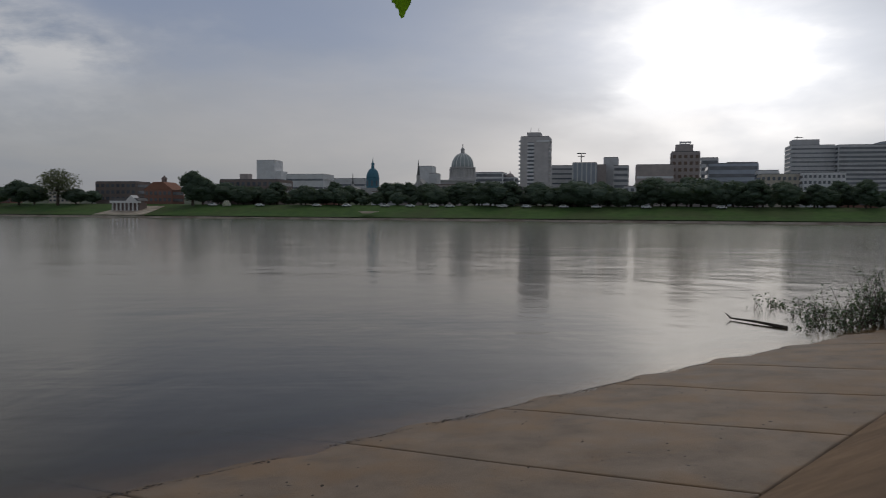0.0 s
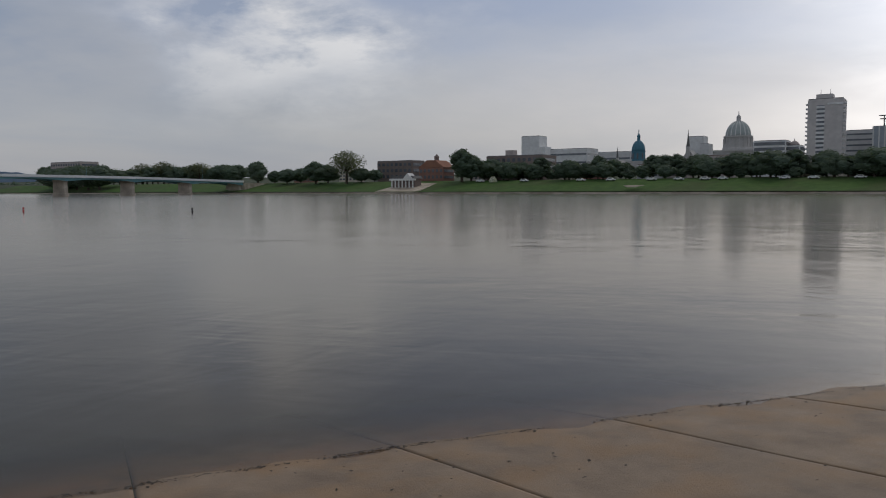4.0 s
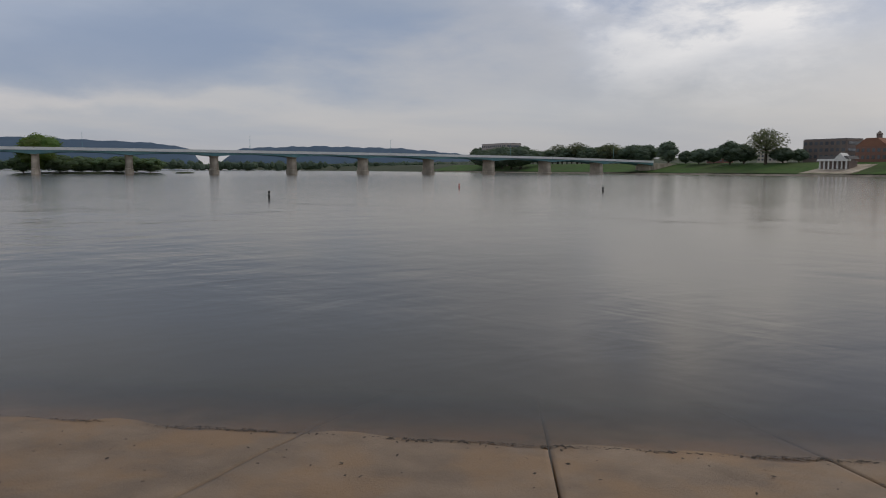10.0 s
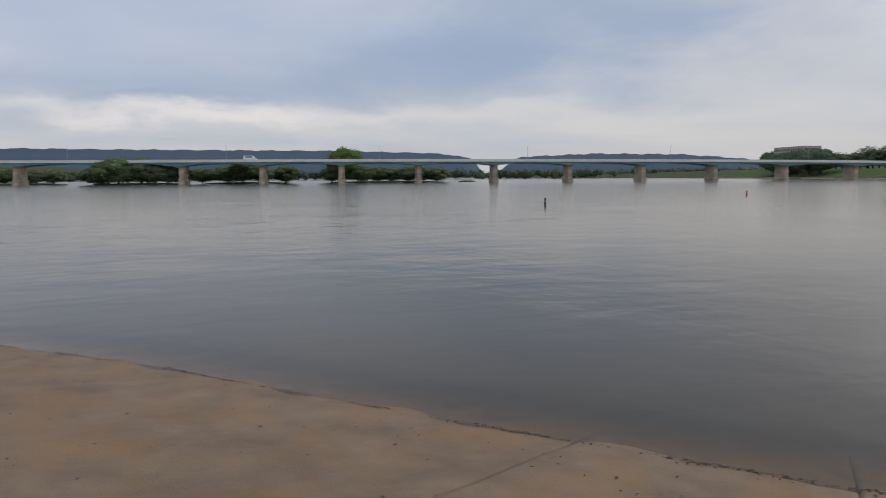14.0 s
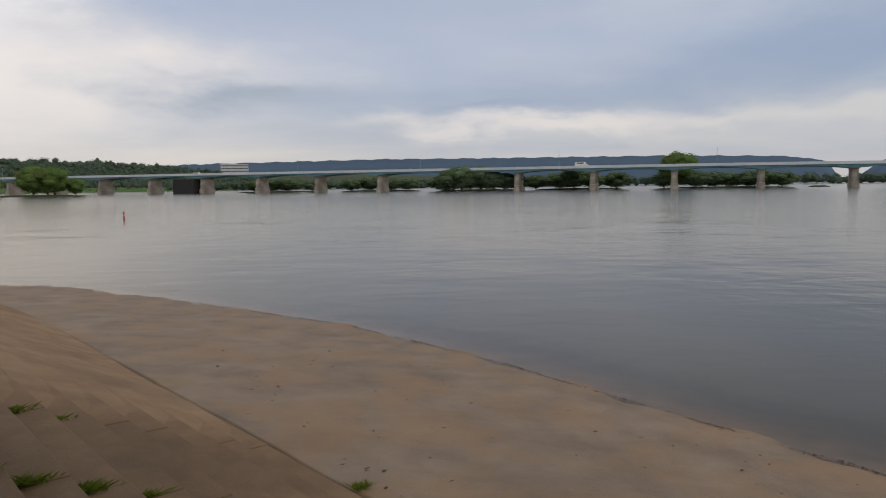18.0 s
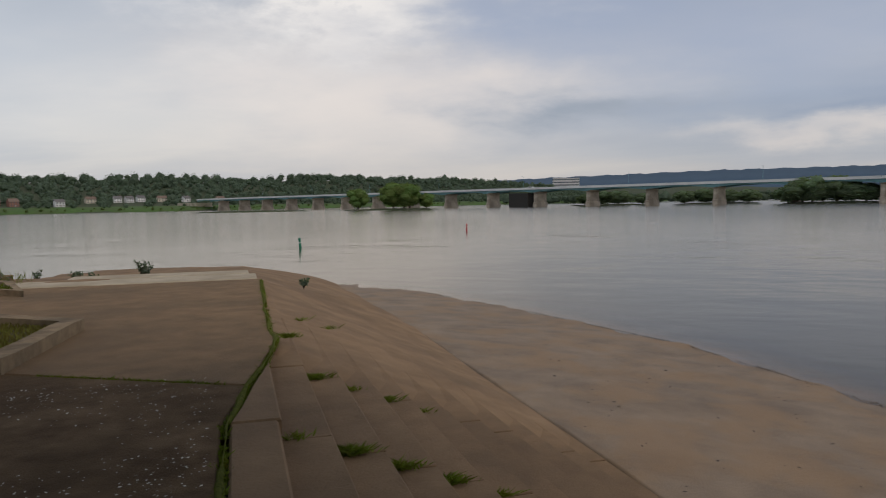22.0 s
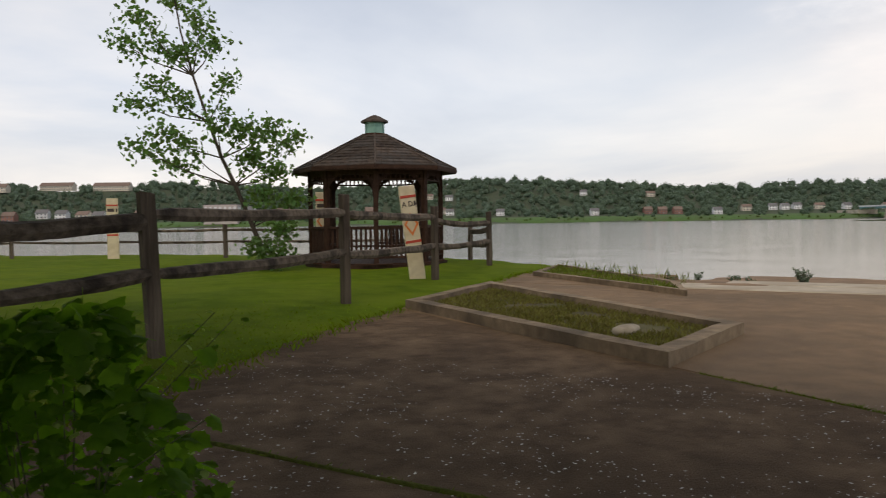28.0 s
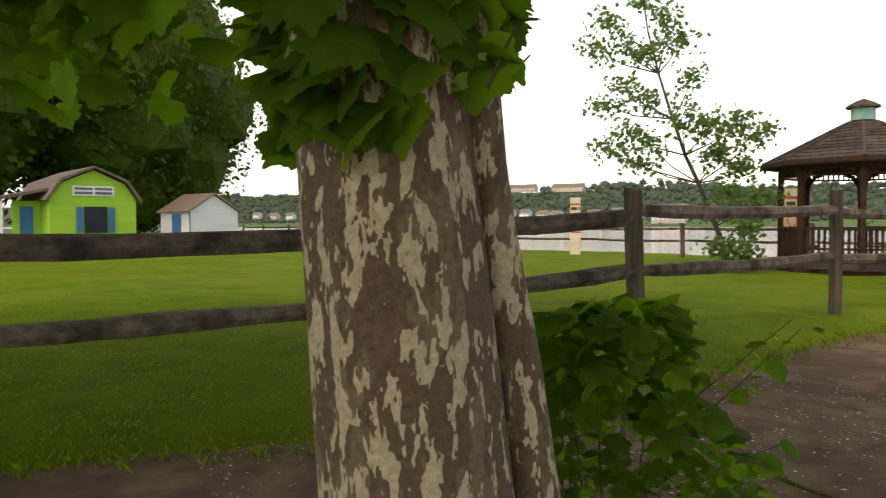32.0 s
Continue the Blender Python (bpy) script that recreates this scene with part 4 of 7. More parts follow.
for az, body, label in ((12.9, TRIM_WHITE, "white car"), (9.6, PARAPET, "pale grey car"), (5.4, TRIM_WHITE, "white car"), (3.2, PARAPET, "pale grey car"), (0.3, TRIM_WHITE, "white car"), (-1.6, PARAPET, "pale grey car"), (-3.4, TRIM_WHITE, "white car"), (-4.6, PARAPET, "pale grey car"), (-8.6, TRIM_WHITE, "white car"), (-10.4, PARAPET, "pale grey car"), (-13.2, TRIM_WHITE, "white car"), (-15.6, TRIM_WHITE, "white car"), (-19.2, PARAPET, "pale grey car"), (-24.4, TRIM_WHITE, "white car")):
    parked_car(az, label + " parked under the trees by the river road", body)
vehicle(-60, "white delivery van driving on the bridge", TRIM_WHITE, 6.5, 2.9)
vehicle(-290, "white car on the bridge", TRIM_WHITE, 4.6, 1.6)

# ---- distant ridges ----


def ridge(name, label, pts, dist, base=-5, thick=400):
    """A long far ridge; pts give bearing and height angle of its crest."""
    az = np.linspace(pts[0][0], pts[-1][0], 160)
    el = np.interp(az, [p[0] for p in pts], [p[1] for p in pts]) + 0.03 * np.sin(az * 3.1) + 0.02 * np.sin(az * 7.7)
    v = []
    for a, e in zip(az, el):
        v += [polar(a, dist - thick, base), polar(a, dist - thick * 0.4, dist * math.tan(radians(max(e, 0.02))) * 0.62), polar(a, dist, 2.85 + dist * math.tan(radians(max(e, 0.02)))), polar(a, dist + thick * 0.6, base)]
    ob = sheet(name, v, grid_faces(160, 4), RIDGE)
    tagged(ob, label, "mountain", kind="structure")


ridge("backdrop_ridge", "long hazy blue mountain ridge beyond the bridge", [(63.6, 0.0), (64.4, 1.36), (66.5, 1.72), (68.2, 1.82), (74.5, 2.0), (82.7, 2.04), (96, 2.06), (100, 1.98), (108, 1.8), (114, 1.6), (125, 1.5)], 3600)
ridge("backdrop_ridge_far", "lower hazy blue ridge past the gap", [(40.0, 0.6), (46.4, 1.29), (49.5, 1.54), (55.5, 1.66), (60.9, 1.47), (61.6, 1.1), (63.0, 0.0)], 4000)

# ---- trees ----


def leaf_cloud(centres, radii, n, size, seed, flat=0.0):
    """n small leaf quads over lumpy ellipsoids; denser to the outside."""
    g = np.random.default_rng(seed)
    k = g.choice(len(centres), n, p=np.array([r[0] * r[1] for r in radii]) / sum(r[0] * r[1] for r in radii))
    c, r = np.array(centres)[k], np.array(radii)[k]
    d = g.normal(size=(n, 3))
    d /= np.linalg.norm(d, axis=1)[:, None]
    p = c + d * r * (0.72 + 0.36 * g.random((n, 1)))
    t = g.normal(size=(n, 3))
    t[:, 2] *= 1 - flat
    t /= np.linalg.norm(t, axis=1)[:, None]
    q = np.cross(t, d + g.normal(size=(n, 3)) * 0.6)
    q /= np.linalg.norm(q, axis=1)[:, None] + 1e-9
    s = size * g.uniform(0.6, 1.35, (n, 1))
    v = np.stack([p - t * s, p + q * s * 0.6, p + t * s, p - q * s * 0.6], 1).reshape(-1, 3)
    return v, np.arange(4 * n).reshape(-1, 4)


def core_blobs(centres, radii, seed, shrink=0.8, sub=2):
    bm = BM()
    for i, (c, r) in enumerate(zip(centres, radii)):
        m = Matrix.Translation(c) @ Matrix.Diagonal((r[0] * shrink, r[1] * shrink, r[2] * shrink, 1))
        for v in bmesh.ops.create_icosphere(bm, subdivisions=sub, radius=1, matrix=m)["verts"]:
            n = noise.noise(v.co * 0.55 + Vector((seed * 3.1, 0, 0)))
            v.co = Vector(c) + (v.co - Vector(c)) * (1 + 0.35 * n)
    return bm


def crown_mesh(name, centres, radii, n, size, seed, material, shrink=0.8, core=True):
    v, f = leaf_cloud(centres, radii, n, size, seed)
    cv, cf = [], []
    if core:
        bm = core_blobs(centres, radii, seed, shrink)
        bm.verts.index_update()
        cv = [tuple(x.co) for x in bm.verts]
        cf = [[x.index for x in q.verts] for q in bm.faces]
        bm.free()
    k = len(cv)
    me = bpy.data.meshes.new(name)
    me.from_pydata(cv + v.tolist(), [], cf + (f + k).tolist())
    me.materials.append(material)
    me.update()
    return me


def limb_tree(bm, h, r, lean=0.0, limbs=4, seed=1):
    g = random.Random(seed)
    rod(bm, (0, 0, -0.4), (lean * h * 0.4, 0, h * 0.45), r, r * 0.62, 9)
    rod(bm, (lean * h * 0.4, 0, h * 0.44), (lean * h, 0, h * 0.85), r * 0.62, r * 0.2, 7)
    for k in range(limbs):
        t = 2 * math.pi * k / limbs + g.uniform(-0.4, 0.4)
        z = h * g.uniform(0.32, 0.5)
        rod(bm, (lean * z, 0, z), (lean * h + math.cos(t) * h * 0.27, math.sin(t) * h * 0.27, z + h * g.uniform(0.18, 0.32)), r * 0.4, r * 0.12, 6)


def tree_kind(seed, h, spread, material, label, leaves=1500, size=0.42, lumps=9, low=0.3, core=True, limbs=5):
    g = random.Random(seed)
    c, r = [], []
    mid, half = h * (low + 0.92) / 2, h * (0.92 - low) / 2
    for k in range(lumps):
        t, f = 2.4 * k + g.uniform(-0.5, 0.5), -1 + 2 * (k + 0.5) / lumps
        s = spread * g.uniform(0.34, 0.50)
        q = max(0.0, spread * math.sqrt(1 - f * f) - 0.55 * s) * g.uniform(0.45, 0.85)
        c.append((math.cos(t) * q, math.sin(t) * q, mid + f * (half - 0.6 * s)))
        r.append((s, s, s * 0.85))
    tr = thing("tree", label, "tree", Matrix.Translation((0, 0, -500)))
    bm = BM()
    limb_tree(bm, h, h * 0.028, limbs=limbs, seed=seed)
    part("trunk", bm, TRUNK, tr)
    me = crown_mesh("crown", c, r, leaves, size, seed, material, core=core)
    shared("crown", me, tr)
    TREE_TOP[tr] = max(v.co.z for v in me.vertices)
    return tr


TREE_TOP = {}
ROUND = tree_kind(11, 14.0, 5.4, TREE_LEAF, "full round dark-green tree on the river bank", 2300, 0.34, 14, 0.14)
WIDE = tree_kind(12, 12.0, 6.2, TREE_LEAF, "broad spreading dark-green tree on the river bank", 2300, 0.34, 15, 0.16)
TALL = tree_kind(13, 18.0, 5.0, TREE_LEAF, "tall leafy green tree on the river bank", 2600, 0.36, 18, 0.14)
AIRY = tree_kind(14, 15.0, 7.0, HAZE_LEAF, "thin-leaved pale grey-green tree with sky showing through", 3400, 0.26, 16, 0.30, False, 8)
SHRUB = tree_kind(15, 6.0, 3.4, ISLET_LEAF, "low dense green tree on an island", 1900, 0.24, 12, 0.08)
WILLOWS = tree_kind(16, 11.0, 5.2, WILLOW, "yellow-green willow standing in the river", 3800, 0.22, 14, 0.10)
TREE_USED = set()


def plant(kind, x, y, z, size, turn, group, label="", spread=1.0):
    """Stands a copy of a tree kind on the ground; the first copy is the kind itself."""
    m = Matrix.Translation((x, y, z)) @ Matrix.Rotation(radians(turn), 4, "Z") @ Matrix.Diagonal((size * spread, size * spread, size, 1))
    if kind.name not in TREE_USED:
        TREE_USED.add(kind.name)
        kind.matrix_world = m
        t = kind
    else:
        t = copy_thing(kind, m)
        t.matrix_basis = m
    tagged(t, label, group=group)
    return t


def gz(p):
    return float(ground_z(np.array([p[0]]), np.array([p[1]]))[0])


def east_tree(kind, az, w, top, group="trees on the east bank", label=""):
    """A tree on bearing az, w metres out square to the bank, reaching the given height."""
    p = polar(az, w / math.cos(radians(az - EAST)))
    z = gz(p)
    plant(kind, p[0], p[1], z - 0.1, (top - z) / TREE_TOP[kind], rng.uniform(0, 360), group, label, rng.uniform(1.35, 1.75))


for az, w, top, k in ((14.3, 352, 25.0, TALL), (13.6, 356, 22, ROUND), (29.5, 352, 22.0, ROUND), (25.3, 350, 20.5, ROUND), (24.4, 352, 18.5, WIDE), (23.0, 350, 26.5, AIRY), (27.4, 352, 16.5, WIDE), (28.3, 356, 15.5, ROUND), (21.9, 356, 16, WIDE), (26.4, 356, 17.0, WIDE), (20.9, 362, 15, WIDE)):
    east_tree(k, az, w, top)
# street trees along the east bank
for i in range(124):
    az = 12.6 - i * 0.395 + rng.uniform(-0.3, 0.3)
    top = rng.choice((12.0, 14.0, 16.0, 17.5, 19.5)) + (2.5 if -25 < az < -18 else 0)
    east_tree(rng.choice((ROUND, WIDE, WIDE, TALL)), az, rng.uniform(354, 378), top)
for i in range(36):
    az = 31.0 + i * 0.36
    east_tree(rng.choice((ROUND, WIDE, TALL)), az, rng.uniform(372, 400), rng.uniform(18, 23) if az < 40 else rng.uniform(22, 26))
for az, t in ((33.6, 24.0), (36.0, 26.0), (37.4, 25.0)):
    east_tree(AIRY, az, 382, t)
for az, w, top in ((40.2, 336, 23.0), (40.9, 334, 22.0), (41.6, 336, 23.5), (42.3, 334, 22.0), (42.9, 335, 21.0)):
    east_tree(WIDE, az, w, top)

# ---- islands in the river, with their trees ----


def islet(label, az0, az1, d, trees, group, seed):
    g = random.Random(seed)
    p, q = polar(az0, d), polar(az1, d)
    mid, half = (p + q) / 2, (q - p).length / 2
    th = math.atan2((q - p).y, (q - p).x)
    bm = BM()
    lathe(bm, [(1.0, -0.9), (0.97, 0.1), (0.85, 0.5), (0.5, 0.8), (0.1, 0.9)], 28)
    for v in bm.verts:
        n = 1 + 0.18 * noise.noise(Vector((v.co.x * 2.2 + seed, v.co.y * 2.2, 0)))
        v.co.x *= half * n
        v.co.y *= max(3.0, half * 0.25) * n
    ob = part("islet", bm, EARTH, None, smooth=True)
    ob.matrix_world = Matrix.Translation(mid) @ Matrix.Rotation(th, 4, "Z")
    tagged(ob, label, "island", kind="structure")
    for f, top, kind in trees:
        c = p.lerp(q, f) + Vector((g.uniform(-2, 2), g.uniform(-2, 2), 0))
        plant(kind, c[0], c[1], 0.4, top / TREE_TOP[kind], g.uniform(0, 360), group, spread=1.35 if kind is WILLOWS else g.uniform(1.5, 1.9))


R_ = SHRUB
islet("low earth islet with shrubs below the bridge", 75.6, 66.4, 420, [(0.06, 8, R_), (0.18, 19.5, WILLOWS), (0.30, 9, R_), (0.42, 8.5, R_), (0.54, 8.0, R_), (0.66, 8.5, R_), (0.78, 9, R_), (0.90, 8, R_)], "shrubs on the river islets", 3)
islet("low earth islet with shrubs under the bridge", 84.5, 78.0, 410, [(0.06, 8, R_), (0.3, 9, R_), (0.48, 12.5, R_), (0.7, 8, R_), (0.9, 9, R_)], "shrubs on the river islets", 4)
islet("long low islet with shrubs under the bridge", 91.8, 85.2, 400, [(0.03, 8, R_), (0.15, 11.5, R_), (0.27, 13, R_), (0.4, 10.5, R_), (0.53, 13, R_), (0.66, 9.5, R_), (0.8, 9, R_), (0.93, 8, R_)], "shrubs on the river islets", 5)
islet("low islet with shrubs by the west piers", 99.0, 93.0, 470, [(0.1, 8, R_), (0.35, 9, R_), (0.6, 8, R_), (0.85, 8, R_)], "shrubs on the river islets", 6)
islet("low islet with shrubs beside the far piers", 106.5, 100.5, 480, [(0.15, 7, R_), (0.4, 9, R_), (0.6, 9, R_), (0.85, 7, R_)], "shrubs on the river islets", 8)
islet("small rocky islet with two willows", 123.6, 116.6, 395, [(0.18, 11.5, WILLOWS), (0.52, 14.5, WILLOWS), (0.70, 14.0, WILLOWS), (0.93, 8.5, WILLOWS), (0.63, 13.5, WILLOWS)], "willows on the islet", 7)
islet("bare low gravel bar in the river", 134.3, 126.2, 430, [], "", 9)
islet("tiny flat rock bar in the river", 65.6, 64.2, 440, [], "", 10)


# ---- the city on the east bank ----
EAST_TURN = Matrix.Rotation(radians(EAST), 4, "Z")


def at_bearing(az, d, turn=EAST, z=None):
    p = polar(az, d)
    p.z = gz(p) - 0.3 if z is None else z
    return Matrix.Translation(p) @ Matrix.Rotation(radians(turn), 4, "Z")


def bands(parent, w, d, z0, z1, floors, material, margin=0.6, share=0.45, sides=True):
    """A recessed strip of windows on each floor, front and right side."""
    step = (z1 - z0) / floors
    bm = BM()
    box(bm, w - 2 * margin, 0.3, step * share, 0, -d / 2 - 0.02, 0)
    me = None
    for k in range(floors):
        m = Matrix.Translation((0, 0, z0 + step * (k + 0.3)))
        if me is None:
            ob = part("window_band", bm, material, parent)
            ob.matrix_local = m
            me = ob.data
        else:
            shared("window_band", me, parent, m)
    if sides:
        for sx in (-1, 1):
            for k in range(floors):
                bm = BM()
                box(bm, 0.3, d - 2 * margin, step * share, sx * (w / 2 + 0.02), 0, z0 + step * (k + 0.3))
                part("side_window", bm, material, parent)


def panes(parent, w, d, z0, z1, floors, bays, material, fw=0.55, fh=0.5, name="window"):
    bw, fhh = w / bays, (z1 - z0) / floors
    bm = BM()
    box(bm, bw * fw, 0.25, fhh * fh, 0, 0, 0)
    me = None
    for k in range(floors):
        for j in range(bays):
            m = Matrix.Translation((-w / 2 + bw * (j + 0.5), -d / 2 - 0.02, z0 + fhh * (k + 0.28)))
            if me is None:
                ob = part(name, bm, material, parent)
                ob.matrix_local = m
                me = ob.data
            else:
                shared(name, me, parent, m)


def block(name, label, az, d, w, depth, top, material, floors=0, bays=0, roof=ROOF_GREY, turn=EAST, glass=GLASS_DARK, share=0.45, parapet=True):
    """A flat-roofed building with windows floor by floor."""
    m = at_bearing(az, d + depth / 2, turn)
    z = m.translation.z
    h = top - z
    bld = thing(name, label, "building", m)
    bm = BM()
    box(bm, w, depth, h, 0, 0, 0, bevel=0.15)
    part("wall", bm, material, bld)
    bm = BM()
    box(bm, w - 0.6, depth - 0.6, 0.5, 0, 0, h - 0.1)
    part("roof", bm, roof, bld)
    if floors and bays:
        panes(bld, w, depth, h * 0.12, h * 0.97, floors, bays, glass)
        for k in range(floors):
            for sx in (-1, 1):
                bm = BM()
                box(bm, 0.25, depth * 0.8, h * 0.85 / floors * 0.45, sx * (w / 2 + 0.02), 0, h * 0.12 + h * 0.85 / floors * (k + 0.28))
                part("side_window", bm, glass, bld)
    elif floors:
        bands(bld, w, depth, h * 0.1, h * 0.98, floors, glass, share=share)
    return bld, h


def capitol():
    m = at_bearing(-5.55, 850)
    z = m.translation.z
    c = thing("domed_capitol", "grey granite capitol with a pale ribbed dome and lantern", "building", m)
    h = 39 - z
    bm = BM()
    box(bm, 110, 40, h - 8, 0, 10, 0)
    box(bm, 44, 46, h, 0, 4, 0)
    part("wall", bm, CAP_STONE, c)
    bm = BM()
    box(bm, 112, 42, 1.6, 0, 10, h - 8)
    box(bm, 46, 48, 1.6, 0, 4, h)
    part("cornice", bm, CAP_STONE, c)
    panes(c, 100, 24, 3, h - 9, 3, 22, GLASS_DARK)
    bm = BM()
    lathe(bm, [(15.6, h), (15.6, h + 4), (14.2, h + 4.5), (13.4, h + 14.5), (14.6, h + 15), (14.4, h + 16.4), (12.2, h + 16.6)], 32)
    part("drum", bm, CAP_STONE, c)
    for k in range(20):
        t = 2 * math.pi * k / 20
        bm = BM()
        rod(bm, (14.2 * math.cos(t), 14.2 * math.sin(t), h + 4.5), (14.2 * math.cos(t), 14.2 * math.sin(t), h + 14.4), 0.7, 0.6, 8)
        part("column", bm, CAP_STONE, c)
    bm = BM()
    z0 = h + 16.4
    lathe(bm, [(12.2 * math.cos(a), z0 + 15.5 * math.sin(a)) for a in np.linspace(0, 1.42, 12)], 32)
    part("dome", bm, CAP_DOME, c, "pale grey-green ribbed dome", True)
    for k in range(16):
        t = 2 * math.pi * k / 16
        bm = BM()
        last = None
        for a in np.linspace(0, 1.40, 8):
            p = Vector((12.4 * math.cos(a) * math.cos(t), 12.4 * math.cos(a) * math.sin(t), z0 + 15.7 * math.sin(a)))
            if last is not None:
                rod(bm, last, p, 0.45, n=5)
            last = p
        part("dome_rib", bm, TRIM_WHITE, c)
    bm = BM()
    lathe(bm, [(2.4, z0 + 15.2), (2.0, z0 + 19.5), (2.5, z0 + 19.7), (0.5, z0 + 22.5), (0.35, z0 + 25.5), (0.05, z0 + 26)], 16)
    part("lantern", bm, CAP_STONE, c)


capitol()


def blue_domed_church():
    m = at_bearing(1.25, 620)
    z = m.translation.z
    c = thing("domed_church", "church with a blue-green copper dome and finial", "building", m)
    h = 26.5 - z
    bm = BM()
    box(bm, 22, 26, h - 3, 0, 5, 0)
    part("wall", bm, CAP_STONE, c)
    bm = BM()
    lathe(bm, [(5.2, h - 3), (5.2, h + 4.0), (5.6, h + 4.3), (5.5, h + 5.0)], 16)
    part("drum", bm, BLUE_DOME, c)
    bm = BM()
    lathe(bm, [(5.3 * math.cos(a), h + 5 + 8.5 * math.sin(a)) for a in np.linspace(0, 1.4, 10)], 20)
    part("dome", bm, BLUE_DOME, c, "", True)
    bm = BM()
    lathe(bm, [(1.4, h + 13), (1.2, h + 16.4), (1.5, h + 16.6), (0.4, h + 18.5), (0.15, h + 22)], 10)
    part("lantern", bm, BLUE_DOME, c)
    for k in range(8):
        t = 2 * math.pi * k / 8 + 0.2
        bm = BM()
        box(bm, 1.3, 0.3, 4.2, 0, 0, 0, Matrix.Translation((5.2 * math.cos(t), 5.2 * math.sin(t), h - 1.2)) @ Matrix.Rotation(t + math.pi / 2, 4, "Z"))
        part("window", bm, GLASS_DARK, c)


blue_domed_church()


def spire_church(az, d, top, w, label):
    m = at_bearing(az, d)
    h = top - m.translation.z
    c = thing("church", label, "building", m)
    bm = BM()
    prism(bm, [(-w, 0), (w, 0), (w, h * 0.4), (0, h * 0.55), (-w, h * 0.4)], 2, 18)
    part("nave", bm, CAP_STONE, c)
    bm = BM()
    box(bm, w * 0.6, w * 0.6, h * 0.62, 0, 0, 0)
    part("tower", bm, CAP_STONE, c)
    bm = BM()
    lathe(bm, [(w * 0.34, h * 0.62), (w * 0.17, h * 0.78), (0.05, h)], 8)
    part("spire", bm, ROOF_GREY, c)


spire_church(-2.2, 640, 49.0, 4.5, "grey stone church with a slender pointed spire")
spire_church(2.75, 600, 34.5, 3.0, "small grey church with a dark steeple")

# towers and slabs, from upstream to downstream
block("apartment_block", "long low brown apartment block behind the trees", 41.7, 690, 44, 16, 25.6, BROWN_BRICK, 5, 12)
block("brick_hall", "long dark brick hall behind the boathouse", 18.9, 470, 27, 14, 19.8, DARK_BRICK, 3, 8)
b, h = block("red_roofed_house", "red brick mansion with a red hipped roof and cupola", 16.2, 440, 17, 12, 15.0, RED_BRICK, 2, 6, ROOF_RED)
bm = BM()
prism(bm, [(-9, h), (9, h), (3, h + 4.2), (-3, h + 4.2)], -6, 6)
part("hipped_roof", bm, ROOF_RED, b)
bm = BM()
lathe(bm, [(1.4, h + 3.8), (1.4, h + 6.0), (1.7, h + 6.2), (0.1, h + 8.0)], 8)
part("cupola", bm, DARK_BRICK, b)
b, h = block("brick_block", "wide dark brick block with a chimney on its roof", 9.82, 430, 36, 18, 21.0, DARK_BRICK, 3, 11)
bm = BM()
box(bm, 5, 5, 3.6, -6.5, 0, h)
part("chimney", bm, BROWN_BRICK, b)
b, h = block("white_tower", "plain white windowless tower block", 8.85, 650, 16.4, 16, 46.6, WHITE_WALL, 0)
bm = BM()
box(bm, 5.0, 12, h - 9, 10.6, 0, 0)
part("stair_wing", bm, WHITE_WALL, b)
block("white_museum", "wide white stepped building", 5.9, 600, 31.6, 22, 33.0, WHITE_WALL, 3, 0, share=0.22)
block("white_museum_wing", "low wide pale building behind the trees", 3.5, 700, 52, 20, 34.5, GREY_PANEL, 2, 0, share=0.18)
block("church_office", "grey office block beside the spire", -2.85, 662, 13, 14, 44.5, WHITE_WALL, 0)
block("church_office_low", "lower grey annexe of the office block", -3.45, 658, 7, 14, 38.0, GREY_PANEL, 0)
block("terraced_flats", "terraced flats with dark bands of balconies", -7.75, 450, 16.8, 16, 27.7, WHITE_WALL, 6, 0, share=0.6)
b, h = block("terraced_flats_wing", "terraced flats wing with a small roof dome", -9.15, 452, 8.2, 16, 25.0, WHITE_WALL, 5, 0, share=0.6)
bm = BM()
lathe(bm, [(2.6, h), (2.6, h + 1), (1.8, h + 2.2), (0.3, h + 3.0), (0.1, h + 4.2)], 12)
part("roof_dome", bm, BROWN_BRICK, b)
b, h = block("apartment_tower", "tall tan apartment tower with corner balconies", -11.09, 480, 18.0, 18, 52.0, TAN_TOWER, 0)
bm = BM()
box(bm, 4.0, 0.3, h - 5, -2.3, -9.02, 1.5)
part("window_bay", bm, GLASS_DARK, b)
for k in range(16):
    bm = BM()
    box(bm, 4.3, 1.1, 1.25, -2.3, -9.3, 2.2 + k * (h - 5) / 16)
    part("balcony", bm, WHITE_WALL, b)
bm = BM()
box(bm, 8.0, 0.6, 1.0, 5.0, -9.1, h - 3.4)
part("cornice", bm, WHITE_WALL, b)
for sx in (-1, 1):
    for k in range(16):
        bm = BM()
        box(bm, 1.6, 3.4, 0.9, sx * 9.3, -6.5, 2.4 + k * (h - 3) / 16)
        part("balcony", bm, GREY_PANEL, b)
bm = BM()
box(bm, 8.5, 9, 3.2, -1.2, 0, h)
part("penthouse", bm, TAN_TOWER, b)
for x in (-3.6, 1.4):
    bm = BM()
    rod(bm, (x, 0, h + 3), (x, 0, h + 6.5), 0.18, 0.08, 6)
    part("mast", bm, ROOF_GREY, b)
block("office_slab", "long grey office slab", -13.7, 530, 26, 16, 37.0, GREY_PANEL, 7, 0, share=0.3)
b, h = block("finned_office", "dark glass office with white vertical fins", -14.72, 510, 16, 16, 37.5, BLUE_GLASS, 0)
